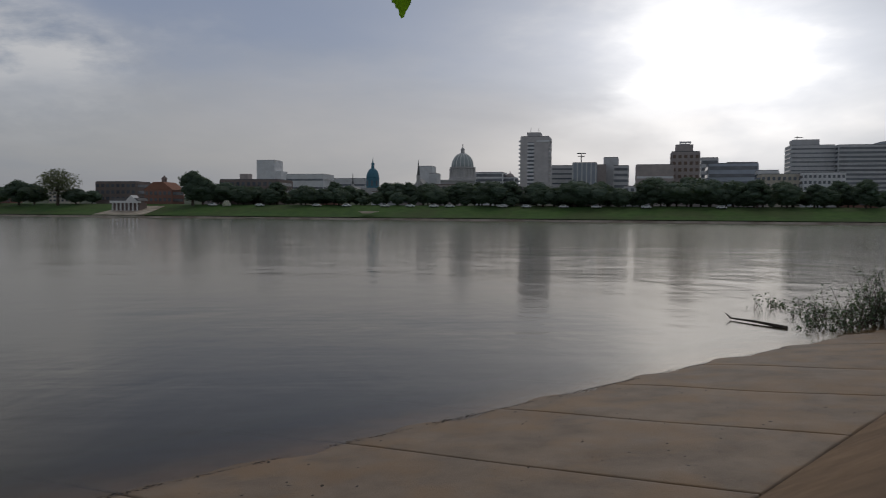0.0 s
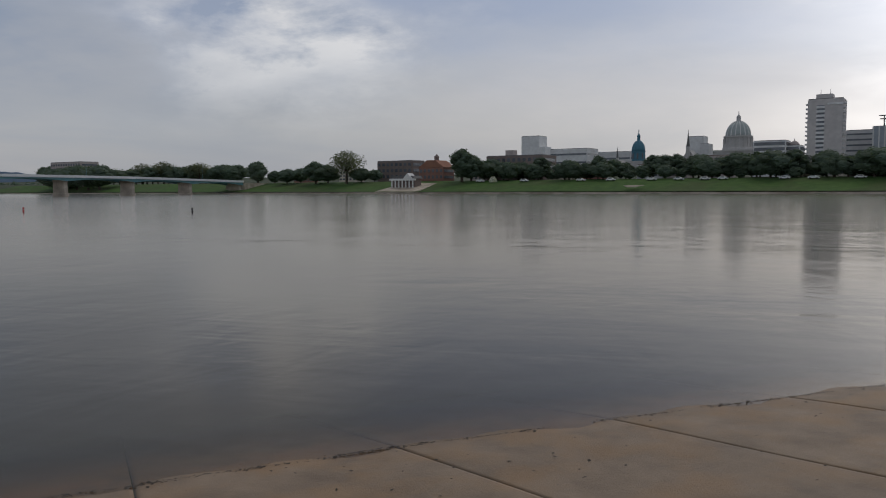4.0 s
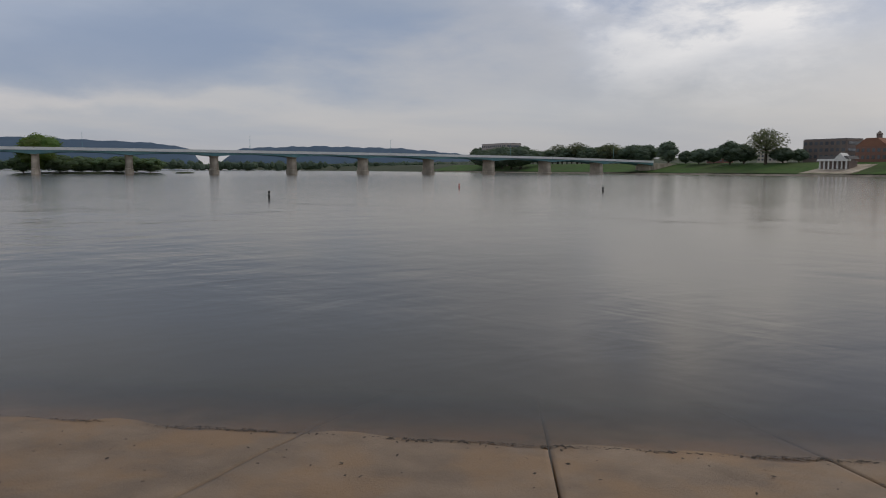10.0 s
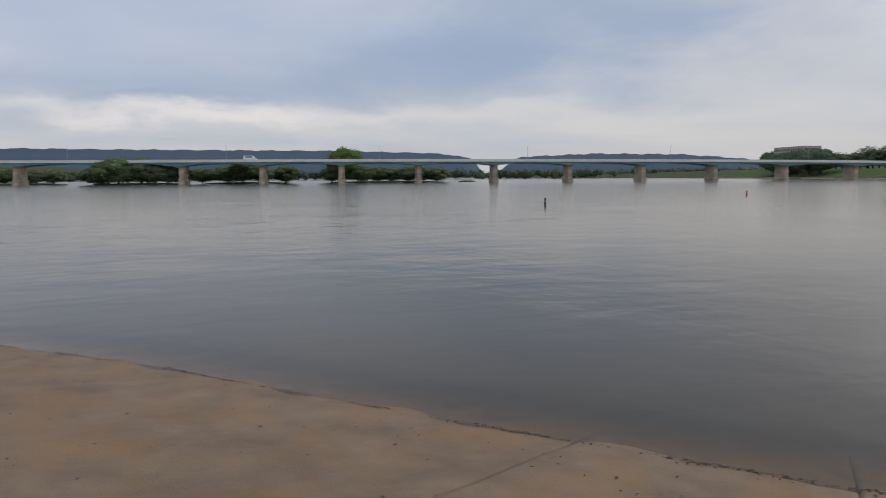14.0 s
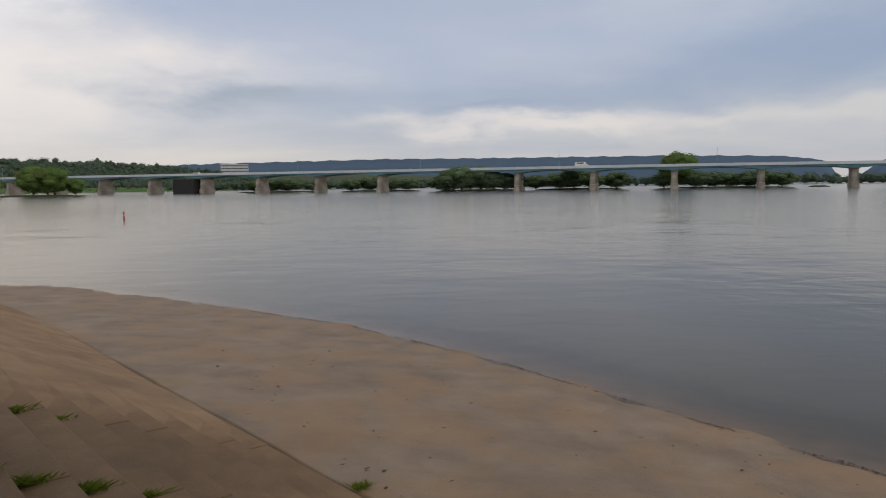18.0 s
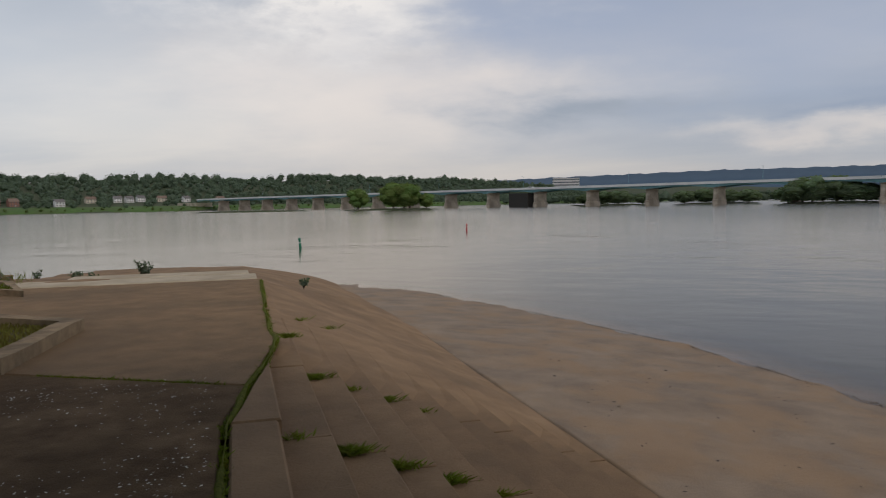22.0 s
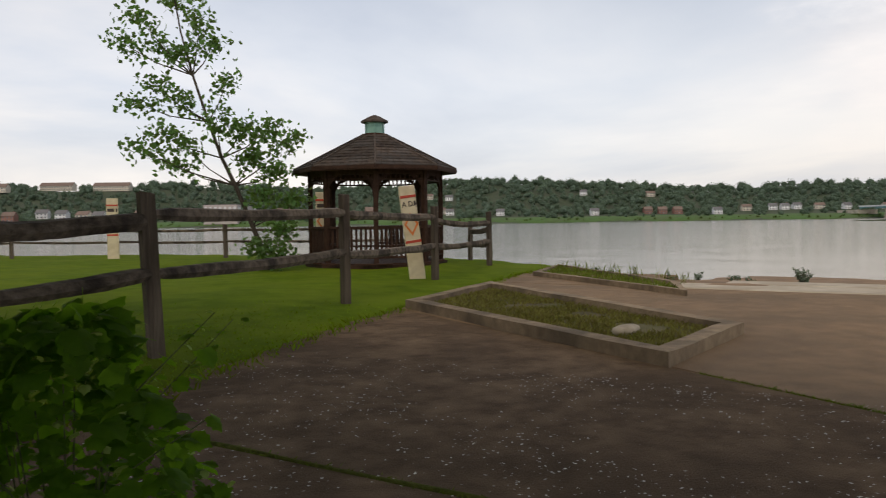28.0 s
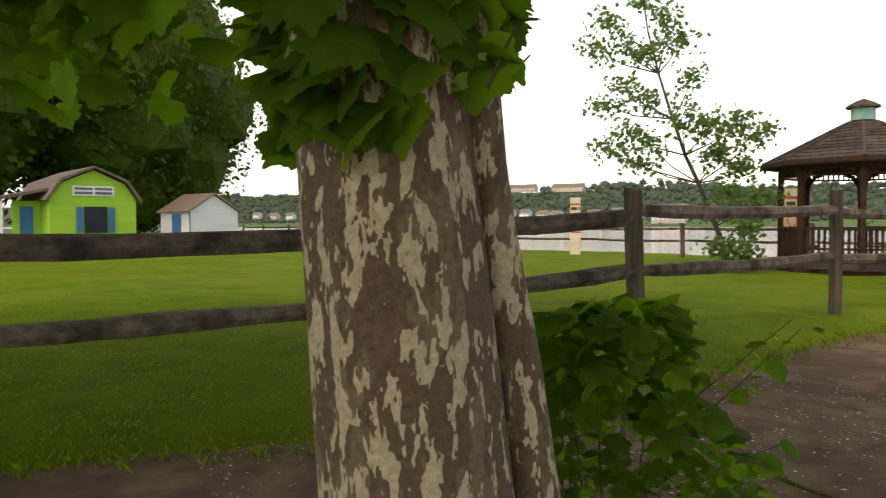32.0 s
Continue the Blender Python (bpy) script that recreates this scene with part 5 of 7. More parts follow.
for k in range(6):
    bm = BM()
    box(bm, 0.7, 0.7, h, -7.5 + 3 * k, -8.3, 0)
    part("fin", bm, TRIM_WHITE, b)
bm = BM()
rod(bm, (-2.6, 0, h), (-2.6, 0, h + 7), 0.4, 0.3, 8)
box(bm, 5.7, 0.4, 0.6, -2.6, 0, h + 6.6)
box(bm, 4.4, 0.4, 0.6, -2.6, 0, h + 4.6)
part("antenna", bm, ROOF_GREY, b)
block("office_link", "plain grey-brown block between two offices", -15.75, 516, 9.5, 14, 36.5, BROWN_BRICK, 0)
block("stair_block", "plain grey block above the office slab", -16.62, 520, 9.8, 14, 41.6, GREY_PANEL, 0)
block("grey_annexe", "low grey annexe with dark window bands", -17.35, 512, 10, 14, 35.6, GREY_PANEL, 6, 0)
block("brown_department_store", "wide brown brick block with a pale cornice band", -19.7, 450, 21.2, 18, 32.0, BROWN_BRICK, 2, 0, share=0.12, glass=WHITE_WALL)
b, h = block("brick_hotel", "brown brick hotel tower with a sign frame on the roof", -21.82, 460, 15.9, 14, 40.0, BROWN_BRICK, 7, 5, glass=ROOF_BROWN)
bm = BM()
box(bm, 9.6, 8, 4.5, -0.6, 0, h)
part("penthouse", bm, BROWN_BRICK, b)
bm = BM()
for x in (-2.8, 0, 2.8):
    rod(bm, (x, 0, h + 3.4), (x, 0, h + 5.6), 0.15, n=5)
box(bm, 6.2, 0.4, 1.0, 0, 0, h + 4.2)
box(bm, 6.6, 0.4, 1.1, 0, 0, h + 5.5)
part("sign_frame", bm, GREY_PANEL, b, "pale lattice sign frame")
block("pale_block", "plain pale grey office block", -23.45, 520, 10.7, 12, 40.6, GREY_PANEL, 6, 0)
block("dark_office", "dark glass office block with a flat roof", -24.97, 470, 27.6, 18, 33.5, BLUE_GLASS, 5, 0)
block("dark_office_upper", "pale flat-topped upper storeys behind the office", -25.6, 500, 18, 14, 36.0, GREY_PANEL, 2, 0)
block("white_flat_roof", "white flat-roofed block", -27.3, 445, 10.6, 12, 27.8, WHITE_WALL, 3, 0)
block("cream_long_building", "long cream building with rows of windows", -28.1, 432, 20.4, 14, 25.0, CREAM_WALL, 4, 8)
block("white_office", "white five-storey office with a grid of windows", -30.7, 428, 19.8, 14, 25.4, WHITE_WALL, 5, 9)
b, h = block("tall_grey_tower", "tall grey office tower with a penthouse", -29.94, 560, 27.5, 20, 50.5, GREY_PANEL, 12, 0, share=0.3)
bm = BM()
box(bm, 16.5, 12, 4.3, -3.5, 0, h)
part("penthouse", bm, GREY_PANEL, b)
bm = BM()
rod(bm, (-8, 0, h + 4), (-8, 0, h + 7), 0.2, n=6)
box(bm, 5, 0.3, 0.5, -7, 0, h + 6.0)
part("antenna", bm, ROOF_GREY, b)
block("tall_striped_tower", "tall grey tower with pale floor bands", -32.9, 560, 30, 20, 49.8, GREY_PANEL, 12, 0, share=0.5)
block("tall_blue_tower", "tall blue glass tower", -34.9, 590, 22, 20, 53.5, BLUE_GLASS, 12, 0)
# low houses and walls between the trees
for i, (az, mt, top) in enumerate(((12.6, BROWN_BRICK, 14), (6.8, CREAM_WALL, 14), (4.6, RED_BRICK, 13.5), (0.2, GREY_PANEL, 15), (-1.4, BROWN_BRICK, 16), (-4.3, BROWN_BRICK, 19), (-8.8, WHITE_WALL, 14), (-12.6, CREAM_WALL, 15.5), (-14.0, WHITE_WALL, 14.5), (-16.4, BROWN_BRICK, 15), (-18.6, GREY_PANEL, 18), (-23.2, BROWN_BRICK, 17), (-26.2, BROWN_BRICK, 17), (-33.0, RED_BRICK, 15), (22.6, CREAM_WALL, 15.5), (26.0, RED_BRICK, 14))):
    d = 405 / math.cos(radians(az - EAST))
    block("town_house", "old town house behind the bank trees", az, d, 15, 10, top, mt, 3, 5, ROOF_BROWN)

for az, w, top, mt, roof, label in ((-9.7, 8, 14.6, CREAM_WALL, ROOF_GREY, "pale mansion with tall windows behind the river road"), (-13.9, 19, 14.4, BROWN_BRICK, ROOF_BROWN, "brown brick mansion with a white cornice")):
    b, h = block("mansion", label, az, 366 / math.cos(radians(az - EAST)), w, 9, top, mt, 2, max(3, int(w / 2.4)), roof)
    bm = BM()
    prism(bm, [(-w / 2 - 0.3, h), (w / 2 + 0.3, h), (w * 0.3, h + 2.2), (-w * 0.3, h + 2.2)], -4.8, 4.8)
    part("hipped_roof", bm, roof, b)
    bm = BM()
    box(bm, w + 0.5, 0.5, 0.7, 0, -4.75, h - 0.75)
    part("cornice", bm, TRIM_WHITE, b)


def boathouse():
    m = at_bearing(18.75, 420)
    b = thing("boathouse", "small pavilion with white columns and a white gabled front", "pavilion", m)
    bm = BM()
    box(bm, 16, 6, 5.0, 0, 3, 0)
    part("wall", bm, DARK_BRICK, b)
    for k in range(7):
        bm = BM()
        rod(bm, (-7.2 + 2.4 * k, -0.9, 0), (-7.2 + 2.4 * k, -0.9, 4.8), 0.45, 0.38, 8)
        part("column", bm, TRIM_WHITE, b)
    bm = BM()
    box(bm, 17, 2.2, 1.1, 0, -0.6, 4.8)
    part("entablature", bm, TRIM_WHITE, b)
    bm = BM()
    prism(bm, [(-8.8, 5.92), (8.8, 5.92), (7.2, 7.4), (-7.2, 7.4)], -1.4, 6.5)
    part("roof", bm, ROOF_GREY, b)
    bm = BM()
    prism(bm, [(1.2, 5.9), (7.4, 5.9), (4.3, 8.8)], -1.9, 3)
    part("gable", bm, TRIM_WHITE, b)


boathouse()

# river wall, boat ramp, steps and green bank
bm = BM()
box(bm, 1400, 2.4, 2.2, 0, EAST_W + 0.2, -1.4)
bm.transform(EAST_TURN)
tagged(part("river_walk", bm, PIER), "pale stone walk at the foot of the far bank", "wall", kind="structure")
gs, gw = np.meshgrid(np.linspace(-700, 700, 90), np.array([EAST_W + 1.6, EAST_W + 3.0, 329.0, 336.0, 344.0, 352.5, 362.0]), indexing="ij")
x, y = gw * NE[0] + gs * NE[1], gw * NE[1] - gs * NE[0]
ob = sheet("east_bank", np.stack([x.ravel(), y.ravel(), (east_z(gw) + 0.5).ravel()], 1).tolist(), grid_faces(*gs.shape), BANK_GRASS)
tagged(ob, "steep green grass bank along the far shore", "bank", kind="structure")
m = at_bearing(19.6, 322 / math.cos(radians(19.6 - EAST)), z=0)
bm = BM()
ring = []
for y, half in ((-1.5, 14.5), (4.0, 14.0), (14.0, 13.0), (26.0, 11.5)):
    z = float(east_z(np.array(EAST_W + y))) + 0.75 if y > 0 else -0.4
    ring.append([bm.verts.new((x, y, zz)) for x, zz in ((-half, z), (half, z), (half, z - 1.6), (-half, z - 1.6))])
for a, b in zip(ring, ring[1:]):
    for k in range(4):
        bm.faces.new((a[k], b[k], b[(k + 1) % 4], a[(k + 1) % 4]))
bm.faces.new(ring[0])
bm.faces.new(list(reversed(ring[-1])))
bmesh.ops.recalc_face_normals(bm, faces=bm.faces)
ob = part("boat_ramp", bm, PIER)
ob.matrix_world = m
tagged(ob, "pale concrete boat ramp in the far bank", "ramp", kind="structure")
m = at_bearing(1.74, 347, z=2.9)
st = thing("river_steps", "pale stone river steps in the far bank", "steps", m)
for k in range(5):
    bm = BM()
    box(bm, 4.2 + 1.3 * k, 1.0, 0.2, 0, k * 0.9, k * 0.2)
    part("step", bm, PIER, st)
# a white-flowering shrub on the bank
v, f = leaf_cloud([(0, 0, 2.2), (1.2, 0, 1.6), (-1.3, 0, 1.5)], [(1.6, 1.6, 1.6), (1.2, 1.2, 1.2), (1.2, 1.2, 1.1)], 900, 0.22, 77)
sh = thing("flowering_shrub", "white-flowering shrub on the far bank", "shrub", at_bearing(11.95, 404))
me = bpy.data.meshes.new("blossom")
me.from_pydata(v.tolist(), [], f.tolist())
me.materials.append(BLOSSOM)
shared("blossom", me, sh)
bm = BM()
rod(bm, (0, 0, -0.2), (0, 0, 2.0), 0.12, 0.06, 6)
part("stem", bm, TRUNK, sh)


# ---- houses on the west shore and hillside ----
def house_kind(w, d, h, wall, roof, label, floors=2, bays=3):
    """A gabled house: walls, two roof slopes, windows, door, chimney."""
    hs = thing("house", label, "house", Matrix.Translation((0, 0, -400)))
    bm = BM()
    prism(bm, [(-d / 2, 0), (d / 2, 0), (d / 2, h), (0, h + d * 0.36), (-d / 2, h)], -w / 2, w / 2, Matrix.Rotation(radians(90), 4, "Z"))
    part("wall", bm, wall, hs)
    for sy in (-1, 1):
        bm = BM()
        prism(bm, [(sy * (d / 2 + 0.5), h - 0.25), (0, h + d * 0.36 + 0.1), (0, h + d * 0.36 + 0.4), (sy * (d / 2 + 0.5), h + 0.05)], -w / 2 - 0.4, w / 2 + 0.4, Matrix.Rotation(radians(90), 4, "Z"))
        slope = part("roof_slope", bm, roof, hs)
    panes(hs, w, d, 0.4, h, floors, bays, GLASS_DARK, 0.36, 0.5)
    bm = BM()
    box(bm, 1.0, 0.2, 2.1, w * 0.1, -d / 2 - 0.05, 0)
    part("door", bm, BROWN_BRICK, hs)
    bm = BM()
    box(bm, 0.8, 0.8, 2.2, w * 0.3, 0.6, h + d * 0.2)
    part("chimney", bm, RED_BRICK, slope)
    return hs


H_WHITE = house_kind(10, 8, 5.6, WHITE_WALL, ROOF_GREY, "white two-storey house with a grey gabled roof")
H_CREAM = house_kind(12, 8, 5.4, CREAM_WALL, ROOF_BROWN, "cream house with a brown gabled roof")
H_BRICK = house_kind(10, 9, 5.8, RED_BRICK, ROOF_BROWN, "red brick house with a brown roof")
H_LONG = house_kind(44, 12, 6.6, CREAM_WALL, ROOF_BROWN, "long pale apartment row on the hilltop", 2, 14)
HOUSE_USED, HOUSE_AT = set(), [(-180.0, -713.0, 6.0, 17.0)]


def house(kind, az, el, turn=0.0, lift=6.0, size=1.0, w_guess=725.0):
    """Stands a west-slope house at camera bearing and height angle, lifted off lower ground."""
    for d in np.arange(w_guess, 1250, 4.0):
        p = polar(az, d)
        z = gz(p)
        if 2.85 + d * math.tan(radians(el)) <= z + lift * size or d > 1240:
            break
    p.z = gz(p) - 0.4 if z < 100 else 0
    p.z = max(p.z, 2.85 + d * math.tan(radians(el)) - lift * size)
    m = Matrix.Translation((p[0], p[1], p.z)) @ Matrix.Rotation(radians(WEST + turn), 4, "Z") @ Matrix.Scale(size, 4)
    if kind.name not in HOUSE_USED:
        HOUSE_USED.add(kind.name)
        kind.matrix_world = m
        t = kind
    else:
        t = copy_thing(kind, m)
        t.matrix_basis = m
    HOUSE_AT.append((p[0], p[1], p.z, (22.0 if kind is H_LONG else 5.5) * size))
    tagged(t, group="houses on the west shore")


for kind, az, el in ((H_WHITE, 151.69, 0.63), (H_WHITE, 152.5, 2.06), (H_CREAM, 147.68, 1.87), (H_BRICK, 147.87, 0.66), (H_BRICK, 146.84, 0.64), (H_BRICK, 145.79, 0.63), (H_WHITE, 143.06, 0.58), (H_CREAM, 141.14, 0.76), (H_WHITE, 139.43, 0.78), (H_WHITE, 138.68, 0.77), (H_WHITE, 137.93, 0.80), (H_CREAM, 136.53, 0.77), (H_WHITE, 134.9, 0.74), (H_CREAM, 132.54, 0.69), (H_WHITE, 158.72, 0.71), (H_CREAM, 163.22, 0.87), (H_WHITE, 162.54, 0.76), (H_WHITE, 162.59, 1.82), (H_CREAM, 164.12, 1.92)):
    house(kind, az, el, rng.uniform(-14, 14), 6.0, 0.85)
for kind, az, el in ((H_WHITE, -170.12, 0.85), (H_CREAM, -171.46, 0.79), (H_WHITE, -172.43, 0.74), (H_WHITE, -176.91, 0.93), (H_WHITE, 177.45, 1.0), (H_BRICK, -164.74, 0.77), (H_WHITE, -165.73, 0.84), (H_BRICK, -167.0, 0.71), (H_WHITE, -168.95, 0.91), (H_CREAM, -175.2, 0.80), (H_WHITE, -178.2, 0.80), (H_CREAM, 175.0, 0.9), (H_WHITE, 171.5, 0.85), (H_BRICK, 168.5, 0.8), (H_WHITE, -163.3, 0.8), (H_CREAM, -161.9, 0.8), (H_WHITE, -152.4, 0.7), (H_CREAM, -151.2, 0.7), (H_WHITE, -150.0, 0.75), (H_WHITE, -142.6, 0.8)):
    house(kind, az, el, rng.uniform(-14, 14), 5.5, 1.25)
for az, el in ((-165.9, 2.62), (-169.9, 2.76), (-173.3, 2.78)):
    house(H_LONG, az, el, rng.uniform(-6, 6), 7.0, 1.1)
block("brick_apartments", "red brick apartment block with pale balconies on the west shore", 179.4, 735, 32, 12, 21.0, BROWN_BRICK, 3, 7, turn=WEST, glass=GREY_PANEL)
block("hilltop_hospital", "pale grey block on the far hill beyond the bridge", 106.8, 1700, 58, 20, 55.0, GREY_PANEL, 3, 0, turn=110)

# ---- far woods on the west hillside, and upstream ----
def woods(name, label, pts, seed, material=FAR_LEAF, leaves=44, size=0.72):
    """Joined clumps: a small rough core and loose leaves for each far bough."""
    g = np.random.default_rng(seed)
    bm = BM()
    bmesh.ops.create_icosphere(bm, subdivisions=1, radius=1)
    bm.verts.index_update()
    bv = np.array([v.co for v in bm.verts])
    bf = np.array([[v.index for v in f.verts] for f in bm.faces])
    bm.free()
    P = np.array(pts)
    n, k = len(P), len(bv)
    j = np.clip(1 + 0.16 * g.normal(size=(n, k, 1)), 0.6, 1.4)
    r = P[:, 3].reshape(-1, 1, 1)
    core = (bv[None] * j * r * 0.78 * np.stack([np.ones(n), np.ones(n), g.uniform(0.8, 1.2, n)], 1)[:, None] + P[:, None, :3]).reshape(-1, 3)
    faces = (bf[None] + (np.arange(n) * k)[:, None, None]).reshape(-1, 3).tolist()
    lv, lf = leaf_cloud(P[:, :3].tolist(), [(q, q, q) for q in P[:, 3]], n * leaves, size, seed)
    ob = sheet(name, core.tolist() + lv.tolist(), faces + (lf + n * k).tolist(), material, False)
    return tagged(ob, label, "woods", kind="stuff")


def west_points(n, w0, w1, s0, s1, seed, lo=3.5, hi=7.0):
    g = np.random.default_rng(seed)
    w, s = g.uniform(w0, w1, n), g.uniform(s0, s1, n)
    x = -w * NE[0] + s * NE[1]
    y = -w * NE[1] - s * NE[0]
    r = g.uniform(lo, hi, n)
    z = ground_z(x, y) + r * g.uniform(0.7, 1.2, n)
    out = []
    # clumps that would hide a house from the camera are left out
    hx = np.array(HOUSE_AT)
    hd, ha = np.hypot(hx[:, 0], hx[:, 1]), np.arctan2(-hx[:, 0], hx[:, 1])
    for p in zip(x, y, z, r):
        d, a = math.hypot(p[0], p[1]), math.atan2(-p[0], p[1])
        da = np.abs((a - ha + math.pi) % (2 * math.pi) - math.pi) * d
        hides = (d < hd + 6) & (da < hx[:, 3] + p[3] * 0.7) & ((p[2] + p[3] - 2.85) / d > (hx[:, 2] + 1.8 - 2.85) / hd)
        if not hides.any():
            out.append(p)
    return out


def off_brow(pts):
    """Leaves the brow of the hill behind the apartment rows bare of trees."""
    out = []
    for p in pts:
        w, s = -(p[0] * NE[0] + p[1] * NE[1]), p[0] * NE[1] - p[1] * NE[0]
        if not (330 < s < 760 and w > 1084):
            out.append(p)
    return out


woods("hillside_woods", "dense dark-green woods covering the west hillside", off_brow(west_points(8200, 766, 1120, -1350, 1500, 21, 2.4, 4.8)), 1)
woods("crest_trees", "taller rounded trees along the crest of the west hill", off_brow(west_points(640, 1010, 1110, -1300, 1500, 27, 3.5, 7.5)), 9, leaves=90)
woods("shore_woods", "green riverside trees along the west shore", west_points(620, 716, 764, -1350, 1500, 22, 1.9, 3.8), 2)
woods("shore_scrub", "low green scrub along the west water's edge", west_points(420, 694, 708, -1350, 1500, 23, 0.6, 1.4), 3, BANK_LEAF, 30, 0.45)
gs, gw = np.meshgrid(np.linspace(-1400, 1500, 120), np.array([690.6, 693.0, 700.0, 710.0, 722.0, 745.0]), indexing="ij")
x, y = -gw * NE[0] + gs * NE[1], -gw * NE[1] - gs * NE[0]
ob = sheet("west_bank", np.stack([x.ravel(), y.ravel(), (west_z(gw, gs) + 0.35).ravel()], 1).tolist(), grid_faces(*gs.shape), BANK_GRASS)
tagged(ob, "low green grass bank along the west shore", "bank", kind="structure")
g_ = np.random.default_rng(5)
up = []
for az in np.arange(41.5, 112, 0.16):
    d = 1100 + g_.uniform(-60, 160)
    r = g_.uniform(5, 8)
    p = polar(az, d, 4 + g_.uniform(0, 5))
    up.append((p[0], p[1], p[2], r))
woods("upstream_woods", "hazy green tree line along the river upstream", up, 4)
# ---- raised beds on the plaza ----


def quad_bed(name, label, pts, width, height, z):
    """A low concrete kerb round a four-cornered bed; each side is a piece, mitred at the corners."""
    bed = thing(name, label, "planter")
    n = len(pts)
    P = [Vector((x, y, 0)) for x, y in pts]
    cen = sum(P, Vector()) / n

    def inset(k, d):
        p0, p1, p2 = P[k - 1], P[k], P[(k + 1) % n]
        e0, e1 = (p1 - p0).normalized(), (p2 - p1).normalized()
        n0, n1 = Vector((-e0.y, e0.x, 0)), Vector((-e1.y, e1.x, 0))
        if n0.dot(cen - p1) < 0:
            n0, n1 = -n0, -n1
        v = (n0 + n1)
        return p1 + v * (d / max(0.3, v.dot(n0)))
    inner = [inset(k, width) for k in range(n)]
    for k in range(n):
        j = (k + 1) % n
        bm = BM()
        ring = [P[k], P[j], inner[j], inner[k]]
        lo = [bm.verts.new((p.x, p.y, z - 0.2)) for p in ring]
        hi = [bm.verts.new((p.x, p.y, z + height)) for p in ring]
        bm.faces.new(hi)
        for q in range(4):
            bm.faces.new((lo[q], lo[(q + 1) % 4], hi[(q + 1) % 4], hi[q]))
        bmesh.ops.recalc_face_normals(bm, faces=bm.faces)
        bmesh.ops.subdivide_edges(bm, edges=bm.edges, cuts=5, use_grid_fill=True)
        for v in bm.verts:
            if v.co.z > z:
                v.co.z += 0.012 * noise.noise(v.co * 2.5)
            v.co.x += 0.008 * noise.noise(v.co * 4 + Vector((9, 0, 0)))
        part("kerb", bm, KERB, bed)
    bm = BM()
    vs = [bm.verts.new((p.x, p.y, z + height - 0.10)) for p in inner]
    bm.faces.new(vs)
    bmesh.ops.subdivide_edges(bm, edges=bm.edges, cuts=12, use_grid_fill=True)
    for v in bm.verts:
        v.co.z += 0.03 * noise.noise(v.co * 1.3)
    part("soil", bm, SOIL, bed)
    return inner


def blades(name, label, pts, height, seed, material, width=0.008, lean=0.45, category="grass"):
    """Loose upright blades, three points each."""
    g = np.random.default_rng(seed)
    pts = np.array(pts)
    n = len(pts)
    th = g.uniform(0, 6.28, n)
    h = height * g.uniform(0.5, 1.3, n)
    w = width * g.uniform(0.6, 1.4, n)
    lx, ly = g.normal(0, lean, n) * h, g.normal(0, lean, n) * h
    c, s = np.cos(th) * w, np.sin(th) * w
    v = np.stack([np.stack([pts[:, 0] - c, pts[:, 1] - s, pts[:, 2]], 1), np.stack([pts[:, 0] + c, pts[:, 1] + s, pts[:, 2]], 1), np.stack([pts[:, 0] + lx * 0.4 + c * 0.8, pts[:, 1] + ly * 0.4 + s * 0.8, pts[:, 2] + h * 0.6], 1), np.stack([pts[:, 0] + lx, pts[:, 1] + ly, pts[:, 2] + h], 1)], 1).reshape(-1, 3)
    k = np.arange(n) * 4
    f = np.concatenate([np.stack([k, k + 1, k + 2], 1), np.stack([k, k + 2, k + 3], 1)])
    ob = sheet(name, v.tolist(), f.tolist(), material, False)
    return tagged(ob, label, category, kind="stuff")


def scatter(poly, n, z, seed, power=1.0):
    g = np.random.default_rng(seed)
    xs, ys = [p[0] for p in poly], [p[1] for p in poly]
    x, y = g.uniform(min(xs), max(xs), n), g.uniform(min(ys), max(ys), n)
    ok = inside(x, y, [tuple(p[:2]) for p in poly])
    return np.stack([x[ok], y[ok], np.full(ok.sum(), z)], 1)


BED_1 = [(-4.10, -5.32), (-5.80, -6.55), (-5.32, -12.60), (-3.17, -10.15)]
BED_2 = [(-7.50, -9.95), (-8.40, -11.50), (-8.75, -17.00), (-7.15, -14.90)]
in1 = quad_bed("planting_bed", "low concrete kerb round a bed of soil and thin grass", BED_1, 0.19, 0.12, PLAZA_Z)
in2 = quad_bed("planting_bed", "low concrete kerb round a weedy bed by the water", BED_2, 0.15, 0.09, PLAZA_Z)
p1 = scatter([p[:] for p in in1], 20000, PLAZA_Z + 0.02, 31)
keep = np.array([noise.noise(Vector((p[0] * 1.1, p[1] * 1.1, 0))) > -0.40 for p in p1])
blades("bed_grass", "thin yellow-green grass in the planting bed", p1[keep], 0.055, 32, DRY_GRASS, 0.007)
p2 = scatter([p[:] for p in in2], 2600, PLAZA_Z + 0.02, 33)
blades("bed_grass", "rough green weeds in the far planting bed", p2, 0.09, 34, WEED, 0.010)
# taller weeds behind the far bed
tall = [(-8.6 + rng.uniform(-0.5, 0.5), y + rng.uniform(-0.2, 0.2), PLAZA_Z + 0.02) for y in np.arange(-16.6, -11.5, 0.02)]
blades("tall_weeds", "tall pale weeds along the far planting bed", tall[::2], 0.20, 35, WEED, 0.008, 0.25)
bm = BM()
bmesh.ops.create_icosphere(bm, subdivisions=3, radius=1, matrix=Matrix.Diagonal((0.23, 0.12, 0.055, 1)))
for v in bm.verts:
    v.co *= 1 + 0.3 * noise.noise(v.co * 6)
ob = part("boulder", bm, STONE, None, smooth=True)
